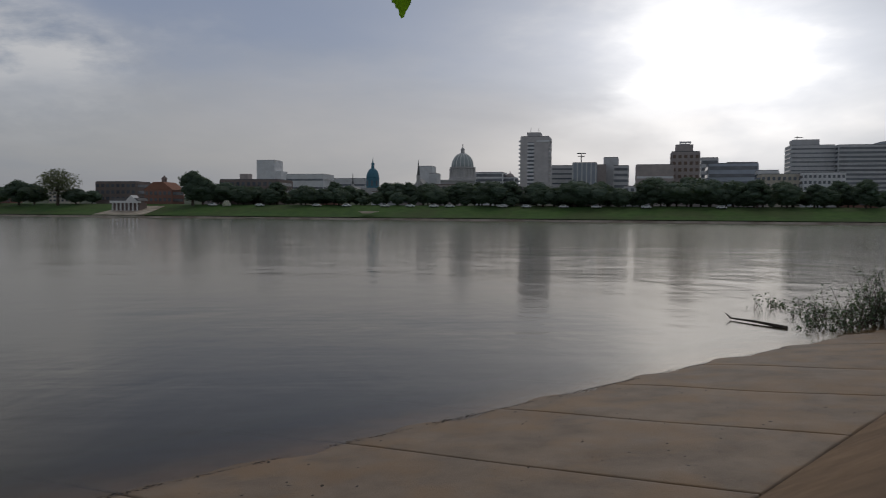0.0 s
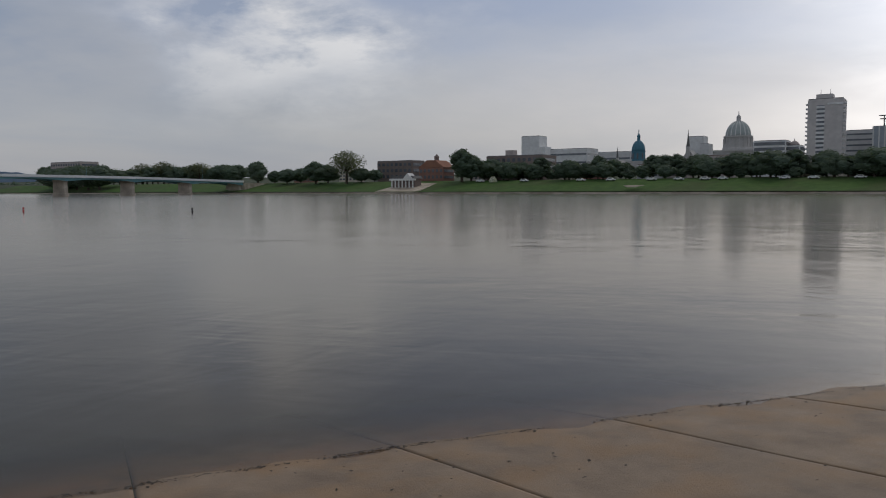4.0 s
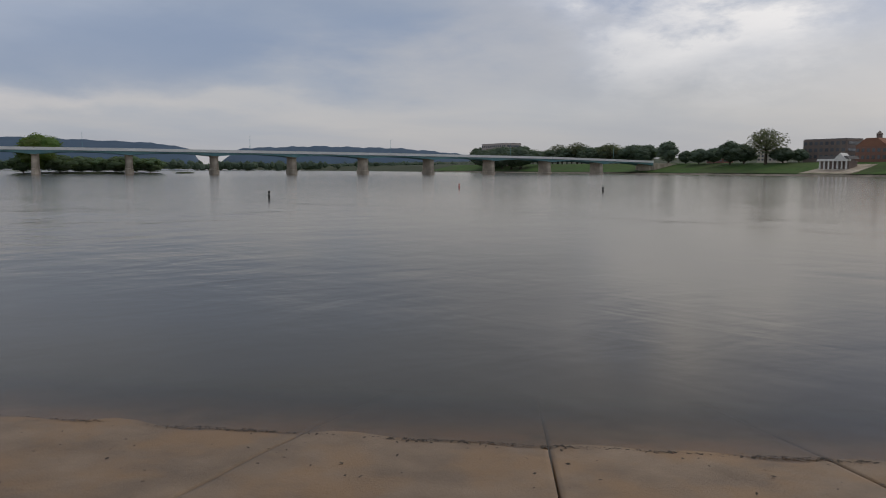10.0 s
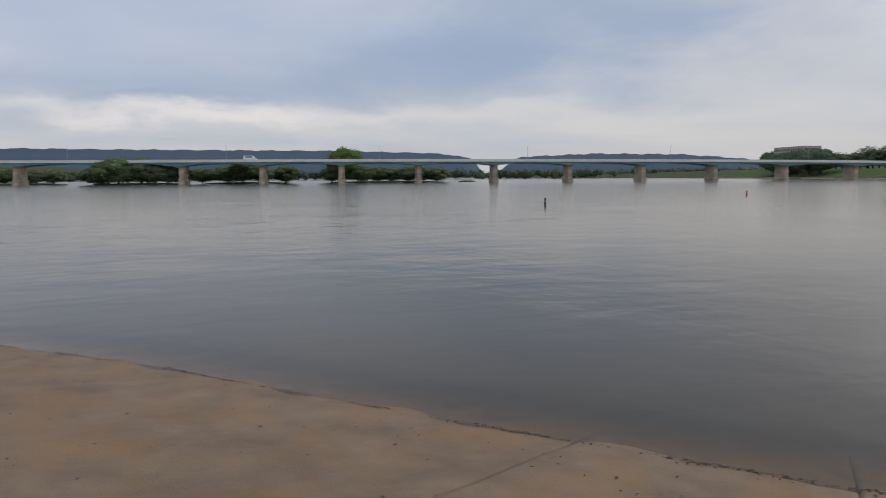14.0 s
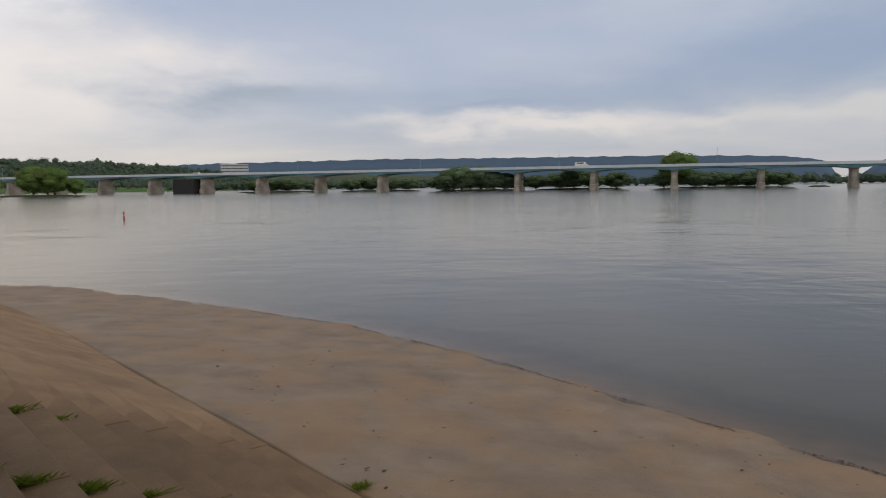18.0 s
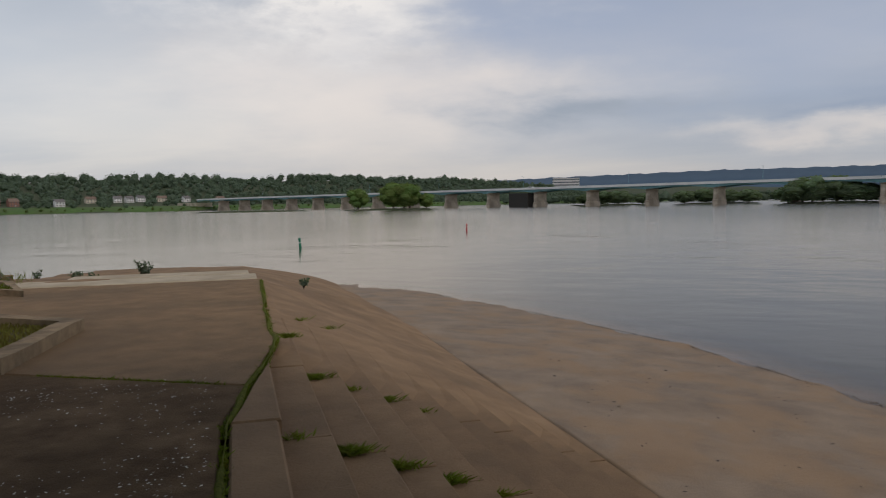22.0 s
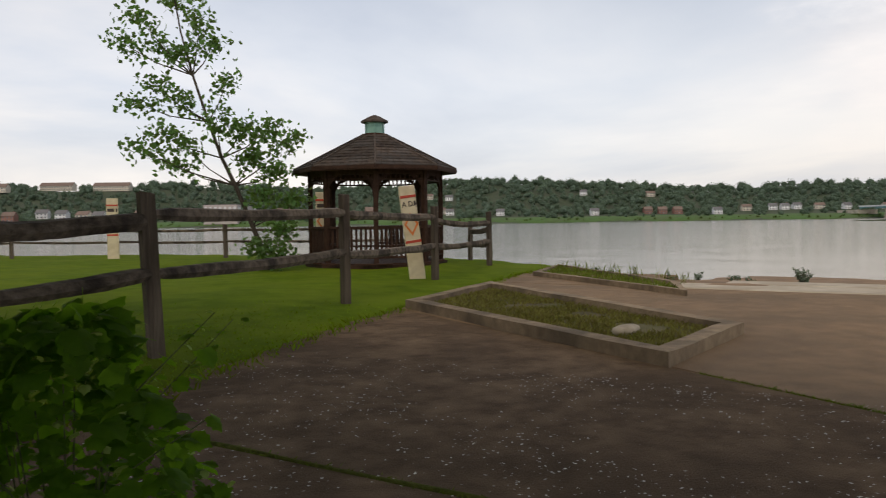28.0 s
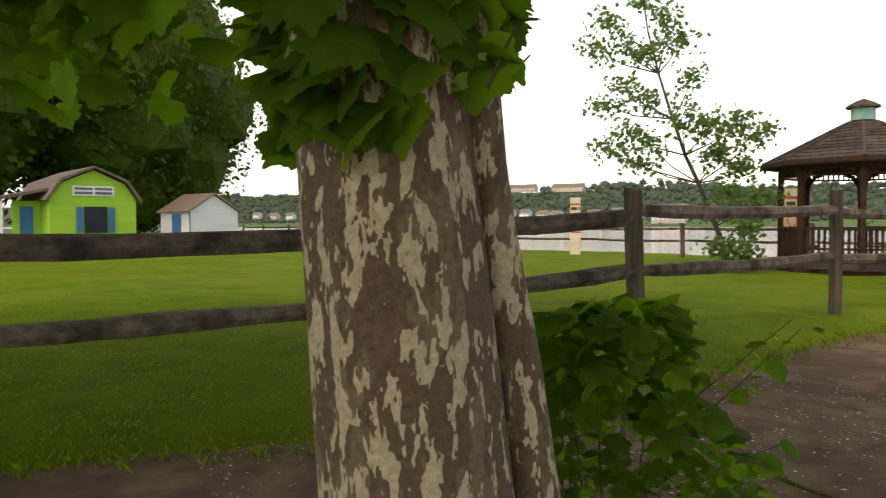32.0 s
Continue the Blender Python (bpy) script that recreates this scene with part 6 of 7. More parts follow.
ob.location, ob.rotation_euler = (-4.62, -6.85, PLAZA_Z + 0.07), (0, 0, 0.7)
tagged(ob, "pale flat stone lying in the planting bed", "stone")

# ---- leaves ----


def lobed_leaf(name, material, size, cup, seed):
    """A broad sycamore leaf: shallow pointed lobes, toothed rim, gently cupped, on a thin stalk."""
    g = random.Random(seed)
    half = [(0.0, 0.03), (0.10, -0.05), (0.22, -0.09), (0.34, -0.07), (0.41, -0.01), (0.45, 0.07), (0.43, 0.13), (0.48, 0.17), (0.47, 0.23), (0.55, 0.28), (0.60, 0.36), (0.53, 0.38), (0.51, 0.44), (0.44, 0.46), (0.42, 0.53), (0.45, 0.60), (0.40, 0.68), (0.32, 0.68), (0.29, 0.74), (0.21, 0.76), (0.18, 0.84), (0.10, 0.88), (0.06, 0.96), (0.0, 1.0)]
    rim = half + [(-x, y) for x, y in reversed(half[1:-1])]
    bm = BM()
    mid = Vector((0, 0.34 * size, 0))

    def bend(x, y):
        return -cup * (x * x * 0.9 + (y - mid.y) ** 2 * 0.8) / size + 0.05 * abs(x) + 0.03 * size * math.sin(9 * x / size + seed)
    c = bm.verts.new(mid)
    rings = []
    for f in (0.5, 1.0):
        ring = []
        for x, y in rim:
            k = f * (g.uniform(0.95, 1.05) if f == 1 else 1)
            px, py = x * size * k, mid.y + (y * size - mid.y) * k
            ring.append(bm.verts.new((px, py, bend(px, py))))
        rings.append(ring)
    n = len(rim)
    for k in range(n):
        j = (k + 1) % n
        bm.faces.new((c, rings[0][k], rings[0][j]))
        bm.faces.new((rings[0][k], rings[1][k], rings[1][j], rings[0][j]))
    rod(bm, (0, 0.02 * size, 0), (0, -0.38 * size, 0.12 * size), 0.0018, 0.0014, 4)
    for f in bm.faces:
        f.smooth = True
    me = bpy.data.meshes.new(name)
    bm.to_mesh(me)
    bm.free()
    me.materials.append(material)
    return me


SYC_YOUNG = leaf_material("young_sycamore_leaf", (0.20, 0.26, 0.07), (0.34, 0.38, 0.13), 0.45)
LEAVES = [lobed_leaf("leaf", SYC_LEAF, s, c, k) for k, (s, c) in enumerate(((0.17, 0.45), (0.14, 0.3), (0.185, 0.6), (0.12, 0.25)))]
LEAVES_YOUNG = [lobed_leaf("leaf", SYC_YOUNG, 0.06, 0.8, 9)]


def hang(parent, p, g, droop=0.6, young=0.06, scale=1.0, out=None):
    """One leaf at p, its tip drooping outwards."""
    me = g.choice(LEAVES_YOUNG) if g.random() < young else g.choice(LEAVES)
    yaw = g.uniform(0, 6.28) if out is None else math.atan2(out[1], out[0]) - math.pi / 2 + g.uniform(-0.9, 0.9)
    m = Matrix.Translation(p) @ Matrix.Rotation(yaw, 4, "Z") @ Matrix.Rotation(-droop + g.gauss(0, 0.45), 4, "X") @ Matrix.Rotation(g.gauss(0, 0.4), 4, "Y") @ Matrix.Scale(scale * g.uniform(0.8, 1.2), 4)
    return shared("leaf", me, parent, m)


# ---- the sycamore beside the plaza ----
SYC = Vector((0.13, -1.97, 0))


def sycamore():
    t = thing("sycamore_tree", "sycamore with mottled flaking bark and leafy shoots from the trunk", "tree", Matrix.Translation((SYC.x, SYC.y, PLAZA_Z)))
    bm = BM()
    rings = []
    for z, r in ((-0.3, 0.33), (0.0, 0.275), (0.25, 0.240), (0.6, 0.212), (0.9, 0.203), (1.25, 0.193), (1.6, 0.185), (2.2, 0.172), (3.0, 0.15), (4.2, 0.12), (5.6, 0.09), (7.5, 0.03)):
        lean = 0.093 * min(1.2, max(-0.4, z - 0.6))
        x, y = 0.94 * lean, 0.34 * lean
        ring = []
        for k in range(36):
            a = 2 * math.pi * k / 36
            q = r * (1 + 0.035 * math.sin(3 * a + z * 1.2) + 0.02 * math.sin(7 * a - z * 2))
            ring.append(bm.verts.new((x + q * math.cos(a), y + q * math.sin(a), z)))
        rings.append(ring)
    for a, b in zip(rings, rings[1:]):
        for k in range(36):
            bm.faces.new((a[k], a[(k + 1) % 36], b[(k + 1) % 36], b[k]))
    part("trunk", bm, BARK, t, "mottled brown and cream bark", True)
    # a slimmer stem grown against the trunk on the lawn side
    bm = BM()
    rings = []
    for z, r, k in ((-0.3, 0.12, 0.345), (0.0, 0.098, 0.315), (0.3, 0.073, 0.278), (0.6, 0.057, 0.252), (0.85, 0.051, 0.217), (1.05, 0.046, 0.184), (1.15, 0.044, 0.168), (1.3, 0.042, 0.150), (1.5, 0.042, 0.135), (1.9, 0.04, 0.115), (2.6, 0.035, 0.09), (3.4, 0.03, 0.12)):
        c = Vector((-k * 0.94, -k * 0.34 + 0.012 * math.sin(z * 5), z))
        rings.append([bm.verts.new(c + Vector((r * math.cos(2 * math.pi * j / 18) * (1 + 0.06 * math.sin(j + z * 4)), r * math.sin(2 * math.pi * j / 18), 0))) for j in range(18)])
    for q, w in zip(rings, rings[1:]):
        for j in range(18):
            bm.faces.new((q[j], q[(j + 1) % 18], w[(j + 1) % 18], w[j]))
    part("side_stem", bm, BARK, t, "slender grey stem fused to the trunk", True)
    limbs = (((0, 0, 2.3), (0.75, 0.35, 2.75)), ((0.75, 0.35, 2.75), (1.9, 0.7, 3.3)), ((0, 0, 2.6), (-0.5, 0.9, 3.1)), ((-0.5, 0.9, 3.1), (-0.25, 4.2, 3.0)), ((0, 0, 3.3), (-1.4, -0.6, 4.4)), ((0, 0, 3.6), (1.2, -0.9, 5.0)))
    for p, q in limbs:
        bm = BM()
        rod(bm, p, q, 0.055, 0.028, 8)
        part("limb", bm, BARK, t)
    g = random.Random(5)
    # leafy shoots all round the trunk above head height
    for k in range(560):
        a, z = g.uniform(0, 6.28), 1.36 + 1.1 * g.random() ** 0.85
        out = Vector((math.cos(a), math.sin(a), 0))
        r = 0.165 + (0.02 + 0.11 * min(1, (z - 1.30) / 0.4)) * g.random()
        hang(t, Vector((out.x * r + 0.08, out.y * r + 0.03, z)), g, 0.75, 0.10, 0.74, out)
    for k in range(26):
        a = g.uniform(0, 6.28)
        z = g.uniform(1.4, 2.3)
        bm = BM()
        rod(bm, (0.18 * math.cos(a), 0.18 * math.sin(a), z), (0.25 * math.cos(a), 0.25 * math.sin(a), z + g.uniform(0.05, 0.15)), 0.005, 0.002, 5)
        part("shoot", bm, TRUNK, t)
    # spray of leaves on the limb over the lawn
    for k in range(230):
        f = g.random()
        p = Vector((0.80, -0.18, 1.88)).lerp(Vector((1.75, -0.5, 1.96)), f) + Vector((g.gauss(0, 0.16), g.gauss(0, 0.20), g.gauss(0.02, 0.17)))
        hang(t, p, g, 0.8, 0.05, 0.9)
    bm = BM()
    rod(bm, (0.10, 0, 2.1), (0.9, -0.22, 2.05), 0.022, 0.014, 6)
    rod(bm, (0.9, -0.22, 2.05), (1.8, -0.5, 1.98), 0.014, 0.005, 6)
    part("limb", bm, TRUNK, t)
    # the tip of the limb that reaches out over the landing
    for p in ((-0.21, 4.15, 2.14), (-0.12, 4.16, 2.12), (-0.04, 4.14, 2.15), (-0.16, 4.1, 2.21), (-0.02, 4.12, 2.23)):
        hang(t, Vector(p), g, 1.1, 0, 0.8, Vector((0.1, 1, 0)))
    bm = BM()
    rod(bm, (-0.25, 4.2, 3.0), (-0.12, 4.16, 2.2), 0.010, 0.003, 6)
    part("twig", bm, TRUNK, t)
    # broad low crown overhead, unseen: laid out to shade the plaza, above the view
    c, r = [], []
    for i in range(-5, 6):
        for j in range(-5, 6):
            x, y = i * 1.55 + g.uniform(-0.4, 0.4), j * 1.55 + g.uniform(-0.4, 0.4)
            wx, wy = x + SYC.x, y + SYC.y
            if math.hypot(x - 0.2, y - 0.7) > 7.5 or to_ab(wx, wy)[1] > (2.6 if to_ab(wx, wy)[0] > -1 else 0.8) or to_ab(wx, wy)[0] > 4.2:
                continue
            d = math.hypot(wx + 0.4, wy + 0.2)
            c.append((x, y, max(3.0, 2.10 + 0.335 * (d + 0.8)) + g.uniform(0, 0.6)))
            r.append((1.5, 1.5, 0.8))
    me = crown_mesh("crown", c, r, 64000, 0.15, 8, SYC_LEAF, core=False)
    shared("crown", me, t)


sycamore()


def shoot_bush():
    """Suckers in full leaf at the foot of the trunk."""
    t = thing("leafy_bush", "dark green leafy bush of young sycamore shoots", "bush", Matrix.Translation((-0.25, -2.59, PLAZA_Z)))
    g = random.Random(12)
    for k in range(20):
        a = g.uniform(0, 6.28)
        q = Vector((math.cos(a) * g.uniform(0.05, 0.42), math.sin(a) * g.uniform(0.05, 0.42), g.uniform(0.45, 0.86)))
        bm = BM()
        rod(bm, (q.x * 0.25, q.y * 0.25, -0.05), q * 0.9, 0.005, 0.002, 5)
        part("shoot", bm, SHOOT, t)
    for k in range(820):
        a, f = g.uniform(0, 6.28), g.random()
        lump = 0.78 + 0.34 * noise.noise(Vector((math.cos(a) * 1.7, math.sin(a) * 1.7, f * 2.2)))
        z = 0.03 + 0.94 * f ** 0.8 * (0.82 + 0.3 * lump * 0.6)
        r = (0.47 - 0.32 * max(0, f - 0.22) / 0.78) * (0.35 + 0.65 * math.sqrt(g.random())) * lump * 1.15
        out = Vector((math.cos(a), math.sin(a), 0))
        hang(t, Vector((out.x * r, out.y * r, z)), g, 0.35, 0.16, g.uniform(0.26, 0.60), out)
    # low skirt of leaves down to the paving
    for k in range(280):
        a = g.uniform(0, 6.28)
        out = Vector((math.cos(a), math.sin(a), 0))
        hang(t, out * g.uniform(0.26, 0.52) + Vector((0, 0, g.uniform(0.03, 0.42))), g, 0.35, 0.16, g.uniform(0.30, 0.58), out)
    # stray shoots that stand out of the mass
    for k in range(10):
        a = g.uniform(0, 6.28)
        out = Vector((math.cos(a), math.sin(a), 0))
        z0 = g.uniform(0.2, 0.8)
        root, tip = out * 0.2 + Vector((0, 0, z0)), out * g.uniform(0.46, 0.58) * (1.15 - 0.5 * z0) + Vector((0, 0, z0 + g.uniform(0.12, 0.32)))
        bm = BM()
        rod(bm, root, tip, 0.0032, 0.0015, 5)
        part("shoot", bm, SHOOT, t)
        for j in range(9):
            q = root.lerp(tip, 0.35 + 0.075 * j)
            hang(t, q + Vector((g.gauss(0, 0.02), g.gauss(0, 0.02), g.gauss(0, 0.015))), g, 0.3, 0.25, g.uniform(0.22, 0.42) * (1.25 - 0.07 * j), out)


shoot_bush()

# ---- split-rail fences ----


def fence_post(parent, x, y, z, h, lean=(0, 0), w=0.118):
    bm = BM()
    box(bm, w, w * 0.75, h + 0.3, 0, 0, -0.3)
    bmesh.ops.subdivide_edges(bm, edges=bm.edges, cuts=4, use_grid_fill=True)
    for v in bm.verts:
        n = noise.noise(Vector((v.co.x * 9 + x, v.co.y * 9 + y, v.co.z * 1.6)))
        v.co.x += 0.018 * n + lean[0] * v.co.z
        v.co.y += 0.014 * noise.noise(v.co * 5 + Vector((x, y, 3))) + lean[1] * v.co.z
        if v.co.z > h - 0.01:
            v.co.z += 0.03 * n
    ob = part("post", bm, POSTWOOD, parent)
    ob.matrix_local = Matrix.Translation((x, y, z)) @ Matrix.Rotation(0.55, 4, "Z")


def fence_rail(parent, p, q, seed, sag=0.0, th=0.115):
    """A riven rail: uneven, tapering into the posts."""
    p, q = Vector(p), Vector(q)
    d = q - p
    L = d.length
    bm = BM()
    n, rings = 22, []
    up = Vector((0, 0, 1))
    s = d.normalized().cross(up)
    for k in range(n + 1):
        f = k / n
        t = min(1.0, 0.6 + 6.0 * min(f, 1 - f))
        c = p + d * f - up * sag * 4 * f * (1 - f) + up * 0.022 * noise.noise(Vector((f * 3.0, seed, 0)))
        hh = th * t * (1 + 0.14 * noise.noise(Vector((f * 6, seed, 7))) + 0.08 * noise.noise(Vector((f * 19, seed, 2))))
        ww = 0.075 * t * (1 + 0.3 * noise.noise(Vector((f * 7, seed, 3))))
        tilt = 0.18 * noise.noise(Vector((f * 2.0, seed, 11)))
        rings.append([bm.verts.new(c + s * (ww * a) + up * (hh * (b + tilt * a))) for a, b in ((-0.55, -0.5), (0.5, -0.55), (0.8, -0.15), (0.62, 0.42), (-0.1, 0.52), (-0.75, 0.34))])
    for a, b in zip(rings, rings[1:]):
        for k in range(6):
            bm.faces.new((a[k], a[(k + 1) % 6], b[(k + 1) % 6], b[k]))
    bm.faces.new(rings[0])
    bm.faces.new(rings[-1])
    bmesh.ops.recalc_face_normals(bm, faces=bm.faces)
    part("rail", bm, SPLIT, parent)


fence = thing("split_rail_fence", "weathered grey-brown split-rail fence with leaning posts", "fence")
POSTS = [(4.05, -2.45, 1.3, 0, 0), (1.36, -5.45, 1.3, 0, 0), (-0.19, -7.02, 1.43, 0.055, 0.02), (-2.38, -10.35, 1.50, 0, 0), (-4.72, -14.0, 1.42, 0, 0), (-7.05, -17.3, 1.32, 0, 0), (-7.45, -19.9, 1.1, -0.03, 0)]
for x, y, h, lx, ly in POSTS:
    fence_post(fence, x, y, float(lawn_z(np.array([x]), np.array([y]))[0]) - 0.02, h, (lx, ly))
RAILS = [((4.05, -2.45, 2.73), (1.36, -5.45, 2.72), (4.05, -2.45, 2.24), (1.36, -5.45, 2.29)), ((1.36, -5.45, 2.79), (-0.19, -7.02, 2.88), (1.36, -5.45, 2.34), (-0.19, -7.02, 2.43)), ((-0.19, -7.02, 2.92), (-2.38, -10.35, 2.97), (-0.19, -7.02, 2.42), (-2.38, -10.35, 2.44)), ((-2.38, -10.35, 2.95), (-4.72, -14.0, 2.92), (-2.38, -10.35, 2.40), (-4.72, -14.0, 2.37)), ((-4.72, -14.0, 2.86), (-7.05, -17.3, 2.80), (-4.72, -14.0, 2.34), (-7.05, -17.3, 2.34)), ((-7.05, -17.3, 2.62), (-7.45, -19.9, 2.55), (-7.05, -17.3, 2.25), (-7.45, -19.9, 2.2))]
for k, (a, b, c, d) in enumerate(RAILS):
    fence_rail(fence, a, b, k * 2.3 + 1, 0.07 if k == 4 else 0.015, 0.14 if k < 2 else 0.115)
    fence_rail(fence, c, d, k * 3.1 + 5, 0.03)

shore_fence = thing("shore_fence", "thin weathered rail fence along the lawn's water edge", "fence")
SP = [(-7.2, -22.2), (-4.4, -23.4), (-1.0, -24.8), (2.6, -27.3), (6.1, -29.6), (9.6, -32.0), (13.2, -34.4), (17.0, -37.2), (21.0, -41.0), (25.0, -45.0), (29.0, -49.2)]
for x, y in SP:
    fence_post(shore_fence, x, y, 1.70, 1.12, (rng.uniform(-0.02, 0.02), 0), 0.12)
for k, ((x0, y0), (x1, y1)) in enumerate(zip(SP, SP[1:])):
    fence_rail(shore_fence, (x0, y0, 2.66), (x1, y1, 2.66), k + 40.0, 0.02, 0.075)
    fence_rail(shore_fence, (x0, y0, 2.28), (x1, y1, 2.30), k + 60.0, 0.02, 0.075)

# ---- warning boards ----


def board(x, y, z, h, w, tilt, turn, label, words=""):
    """A tall cream board with red bands, an orange diamond and two lines of writing."""
    s = thing("warning_board", label, "sign", Matrix.Translation((x, y, z)) @ Matrix.Rotation(radians(turn), 4, "Z") @ Matrix.Rotation(radians(tilt), 4, "Y"), "warning boards")
    bm = BM()
    box(bm, w, 0.05, h + 0.2, 0, 0, -0.2, bevel=0.008)
    face = part("board", bm, SIGN_CREAM, s)
    for f in (0.875, 0.405):
        bm = BM()
        box(bm, w * 1.0, 0.006, h * 0.026, 0, -0.030, h * f)
        part("red_band", bm, SIGN_RED, face)
    bm = BM()
    o, i = w * 0.46, w * 0.32
    cz = h * 0.60
    for sx in (-1, 1):
        for sz in (-1, 1):
            vs = [bm.verts.new(p) for p in ((sx * o, -0.031, cz), (0, -0.031, cz + sz * o * 1.5), (0, -0.031, cz + sz * i * 1.5), (sx * i, -0.031, cz))]
            bm.faces.new(vs)
    bmesh.ops.recalc_face_normals(bm, faces=bm.faces)
    part("diamond", bm, SIGN_ORANGE, face, "orange outlined diamond")
    if words:
        text = bpy.data.curves.new("lettering", "FONT")
        text.body, text.size, text.offset = words, h * 0.075, 0.003
        text.materials.append(SIGN_DARK)
        word = new("lettering", text)
        word.parent = face
        word.matrix_local = Matrix.Translation((-0.46 * w, -0.031, h * 0.785)) @ Matrix.Rotation(radians(90), 4, "X")
    else:
        bm = BM()
        box(bm, 0.62 * w, 0.004, h * 0.05, -0.12 * w, -0.030, h * 0.787)
        part("letter_bar", bm, SIGN_DARK, face)
    bm = BM()
    box(bm, 0.12 * w, 0.004, h * 0.05, 0.38 * w, -0.030, h * 0.787)
    part("letter_bar", bm, SIGN_DARK, face)
    return s


board(-4.45, -14.28, 1.68, 1.86, 0.33, -7, 190, "cream warning board with red bands leaning on the fence", "A DA")
board(2.52, -27.0, 1.66, 2.08, 0.36, 0, 175, "cream warning board with red bands by the shore fence")
board(-3.62, -21.6, 1.66, 2.05, 0.36, 0, 180, "cream warning board with red bands behind the gazebo")
board(11.6, -31.4, 1.66, 2.05, 0.36, 0, 160, "cream warning board with red bands by the shore")

# ---- gazebo ----
GZ = Vector((-4.62, -18.95, 1.70))


def gazebo():
    g = thing("gazebo", "dark brown wooden octagonal gazebo with a shingled roof and green cupola", "gazebo", Matrix.Translation(GZ) @ Matrix.Rotation(radians(78), 4, "Z"))
    R, post_h = 1.64, 2.42

    def corner(k, r, z=0.0):
        t = math.pi / 4 * k
        return Vector((r * math.cos(t), r * math.sin(t), z))
    bm = BM()
    lathe(bm, [(R + 0.16, -0.2), (R + 0.16, 0.14)], 8)
    part("platform", bm, GAZ_WOOD, g)
    for k in range(13):
        x = -1.68 + 0.28 * k
        half = math.sqrt(max(0.05, 1.72 ** 2 - x * x))
        bm = BM()
        box(bm, 0.265, 2 * half, 0.03, x, 0, 0.143)
        part("floor_board", bm, GAZ_WOOD, g)
    for k in range(8):
        p = corner(k, R)
        rot = Matrix.Rotation(math.pi / 4 * k, 4, "Z")
        bm = BM()
        box(bm, 0.115, 0.115, post_h, 0, 0, 0.15, Matrix.Translation(p) @ rot, 0.008)
        post = part("post", bm, GAZ_WOOD, g)
        # curved brackets both ways from each post
        for s in (-1, 1):
            q = corner(k + s, R)
            e = (q - p).normalized()
            bm = BM()
            pts = []
            for a in np.linspace(0, math.pi / 2, 7):
                pts.append((0.055 + 0.27 * (1 - math.cos(a)) + 0.018 * math.sin(a * 8), -0.50 * (1 - math.sin(a)) - 0.02))
            out = pts + [(0.36, 0.0), (0.36, 0.05), (0.22, 0.05), (0.14, -0.06), (0.10, -0.02), (0.10, 0.05), (0.04, 0.05)]
            m = Matrix.Translation(p + Vector((0, 0, 0.15 + post_h - 0.34))) @ Matrix(((e.x, -e.y, 0, 0), (e.y, e.x, 0, 0), (0, 0, 1, 0), (0, 0, 0, 1)))
            prism(bm, out, -0.018, 0.018, m)
            part("bracket", bm, GAZ_WOOD, post)
        a, b = corner(k, R), corner(k + 1, R)
        mid, e = (a + b) / 2, (b - a).normalized()
        L = (b - a).length
        m = Matrix.Translation(mid) @ Matrix(((e.x, -e.y, 0, 0), (e.y, e.x, 0, 0), (0, 0, 1, 0), (0, 0, 0, 1)))
        for z, hgt, name in ((2.26, 0.20, "top_beam"), (2.12, 0.035, "frieze_rail")):
            bm = BM()
            box(bm, L - 0.1, 0.07, hgt, 0, 0, z, m)
            frieze = part(name, bm, GAZ_WOOD, g)
        for j in range(9):
            bm = BM()
            x = (j - 4) * (L - 0.2) / 9
            lathe(bm, [(0.012, 2.155), (0.026, 2.18), (0.015, 2.20), (0.030, 2.23), (0.012, 2.265)], 6, m @ Matrix.Translation((x, 0, 0)))
            part("frieze_spindle", bm, GAZ_WOOD, frieze)
        if k == 4:
            continue
        for z, hgt in ((0.98, 0.06), (0.28, 0.05)):
            bm = BM()
            box(bm, L - 0.1, 0.08, hgt, 0, 0, z, m)
            rail = part("rail", bm, GAZ_WOOD, g)
        for j in range(9):
            bm = BM()
            box(bm, 0.05, 0.03, 0.66, (j - 4) * (L - 0.16) / 9, 0, 0.325, m)
            part("baluster", bm, GAZ_WOOD, rail)
        bm = BM()
        box(bm, L - 0.25, 0.34, 0.04, 0, 0, 0.55, m @ Matrix.Translation((0, 0.24, 0)))
        part("bench_seat", bm, GAZ_WOOD, g)
    # roof in courses of shingles on each of eight faces
    r0, z0, r1, z1, n = 2.06, 2.44, 0.28, 3.33, 11
    for k in range(8):
        bm = BM()
        t0, t1 = math.pi / 4 * k, math.pi / 4 * (k + 1)
        vs = [bm.verts.new((r * math.cos(t), r * math.sin(t), z)) for r, z, t in ((r0, z0 - 0.03, t0), (r0, z0 - 0.03, t1), (r1, z1 - 0.03, t1), (r1, z1 - 0.03, t0))]
        lo = [bm.verts.new((r * math.cos(t), r * math.sin(t), z)) for r, z, t in ((r0, z0 - 0.10, t0), (r0, z0 - 0.10, t1), (r1, z1 - 0.10, t1), (r1, z1 - 0.10, t0))]
        bm.faces.new(vs)
        bm.faces.new(list(reversed(lo)))
        for q in range(4):
            bm.faces.new((vs[q], lo[q], lo[(q + 1) % 4], vs[(q + 1) % 4]))
        part("roof_deck", bm, GAZ_WOOD, g)
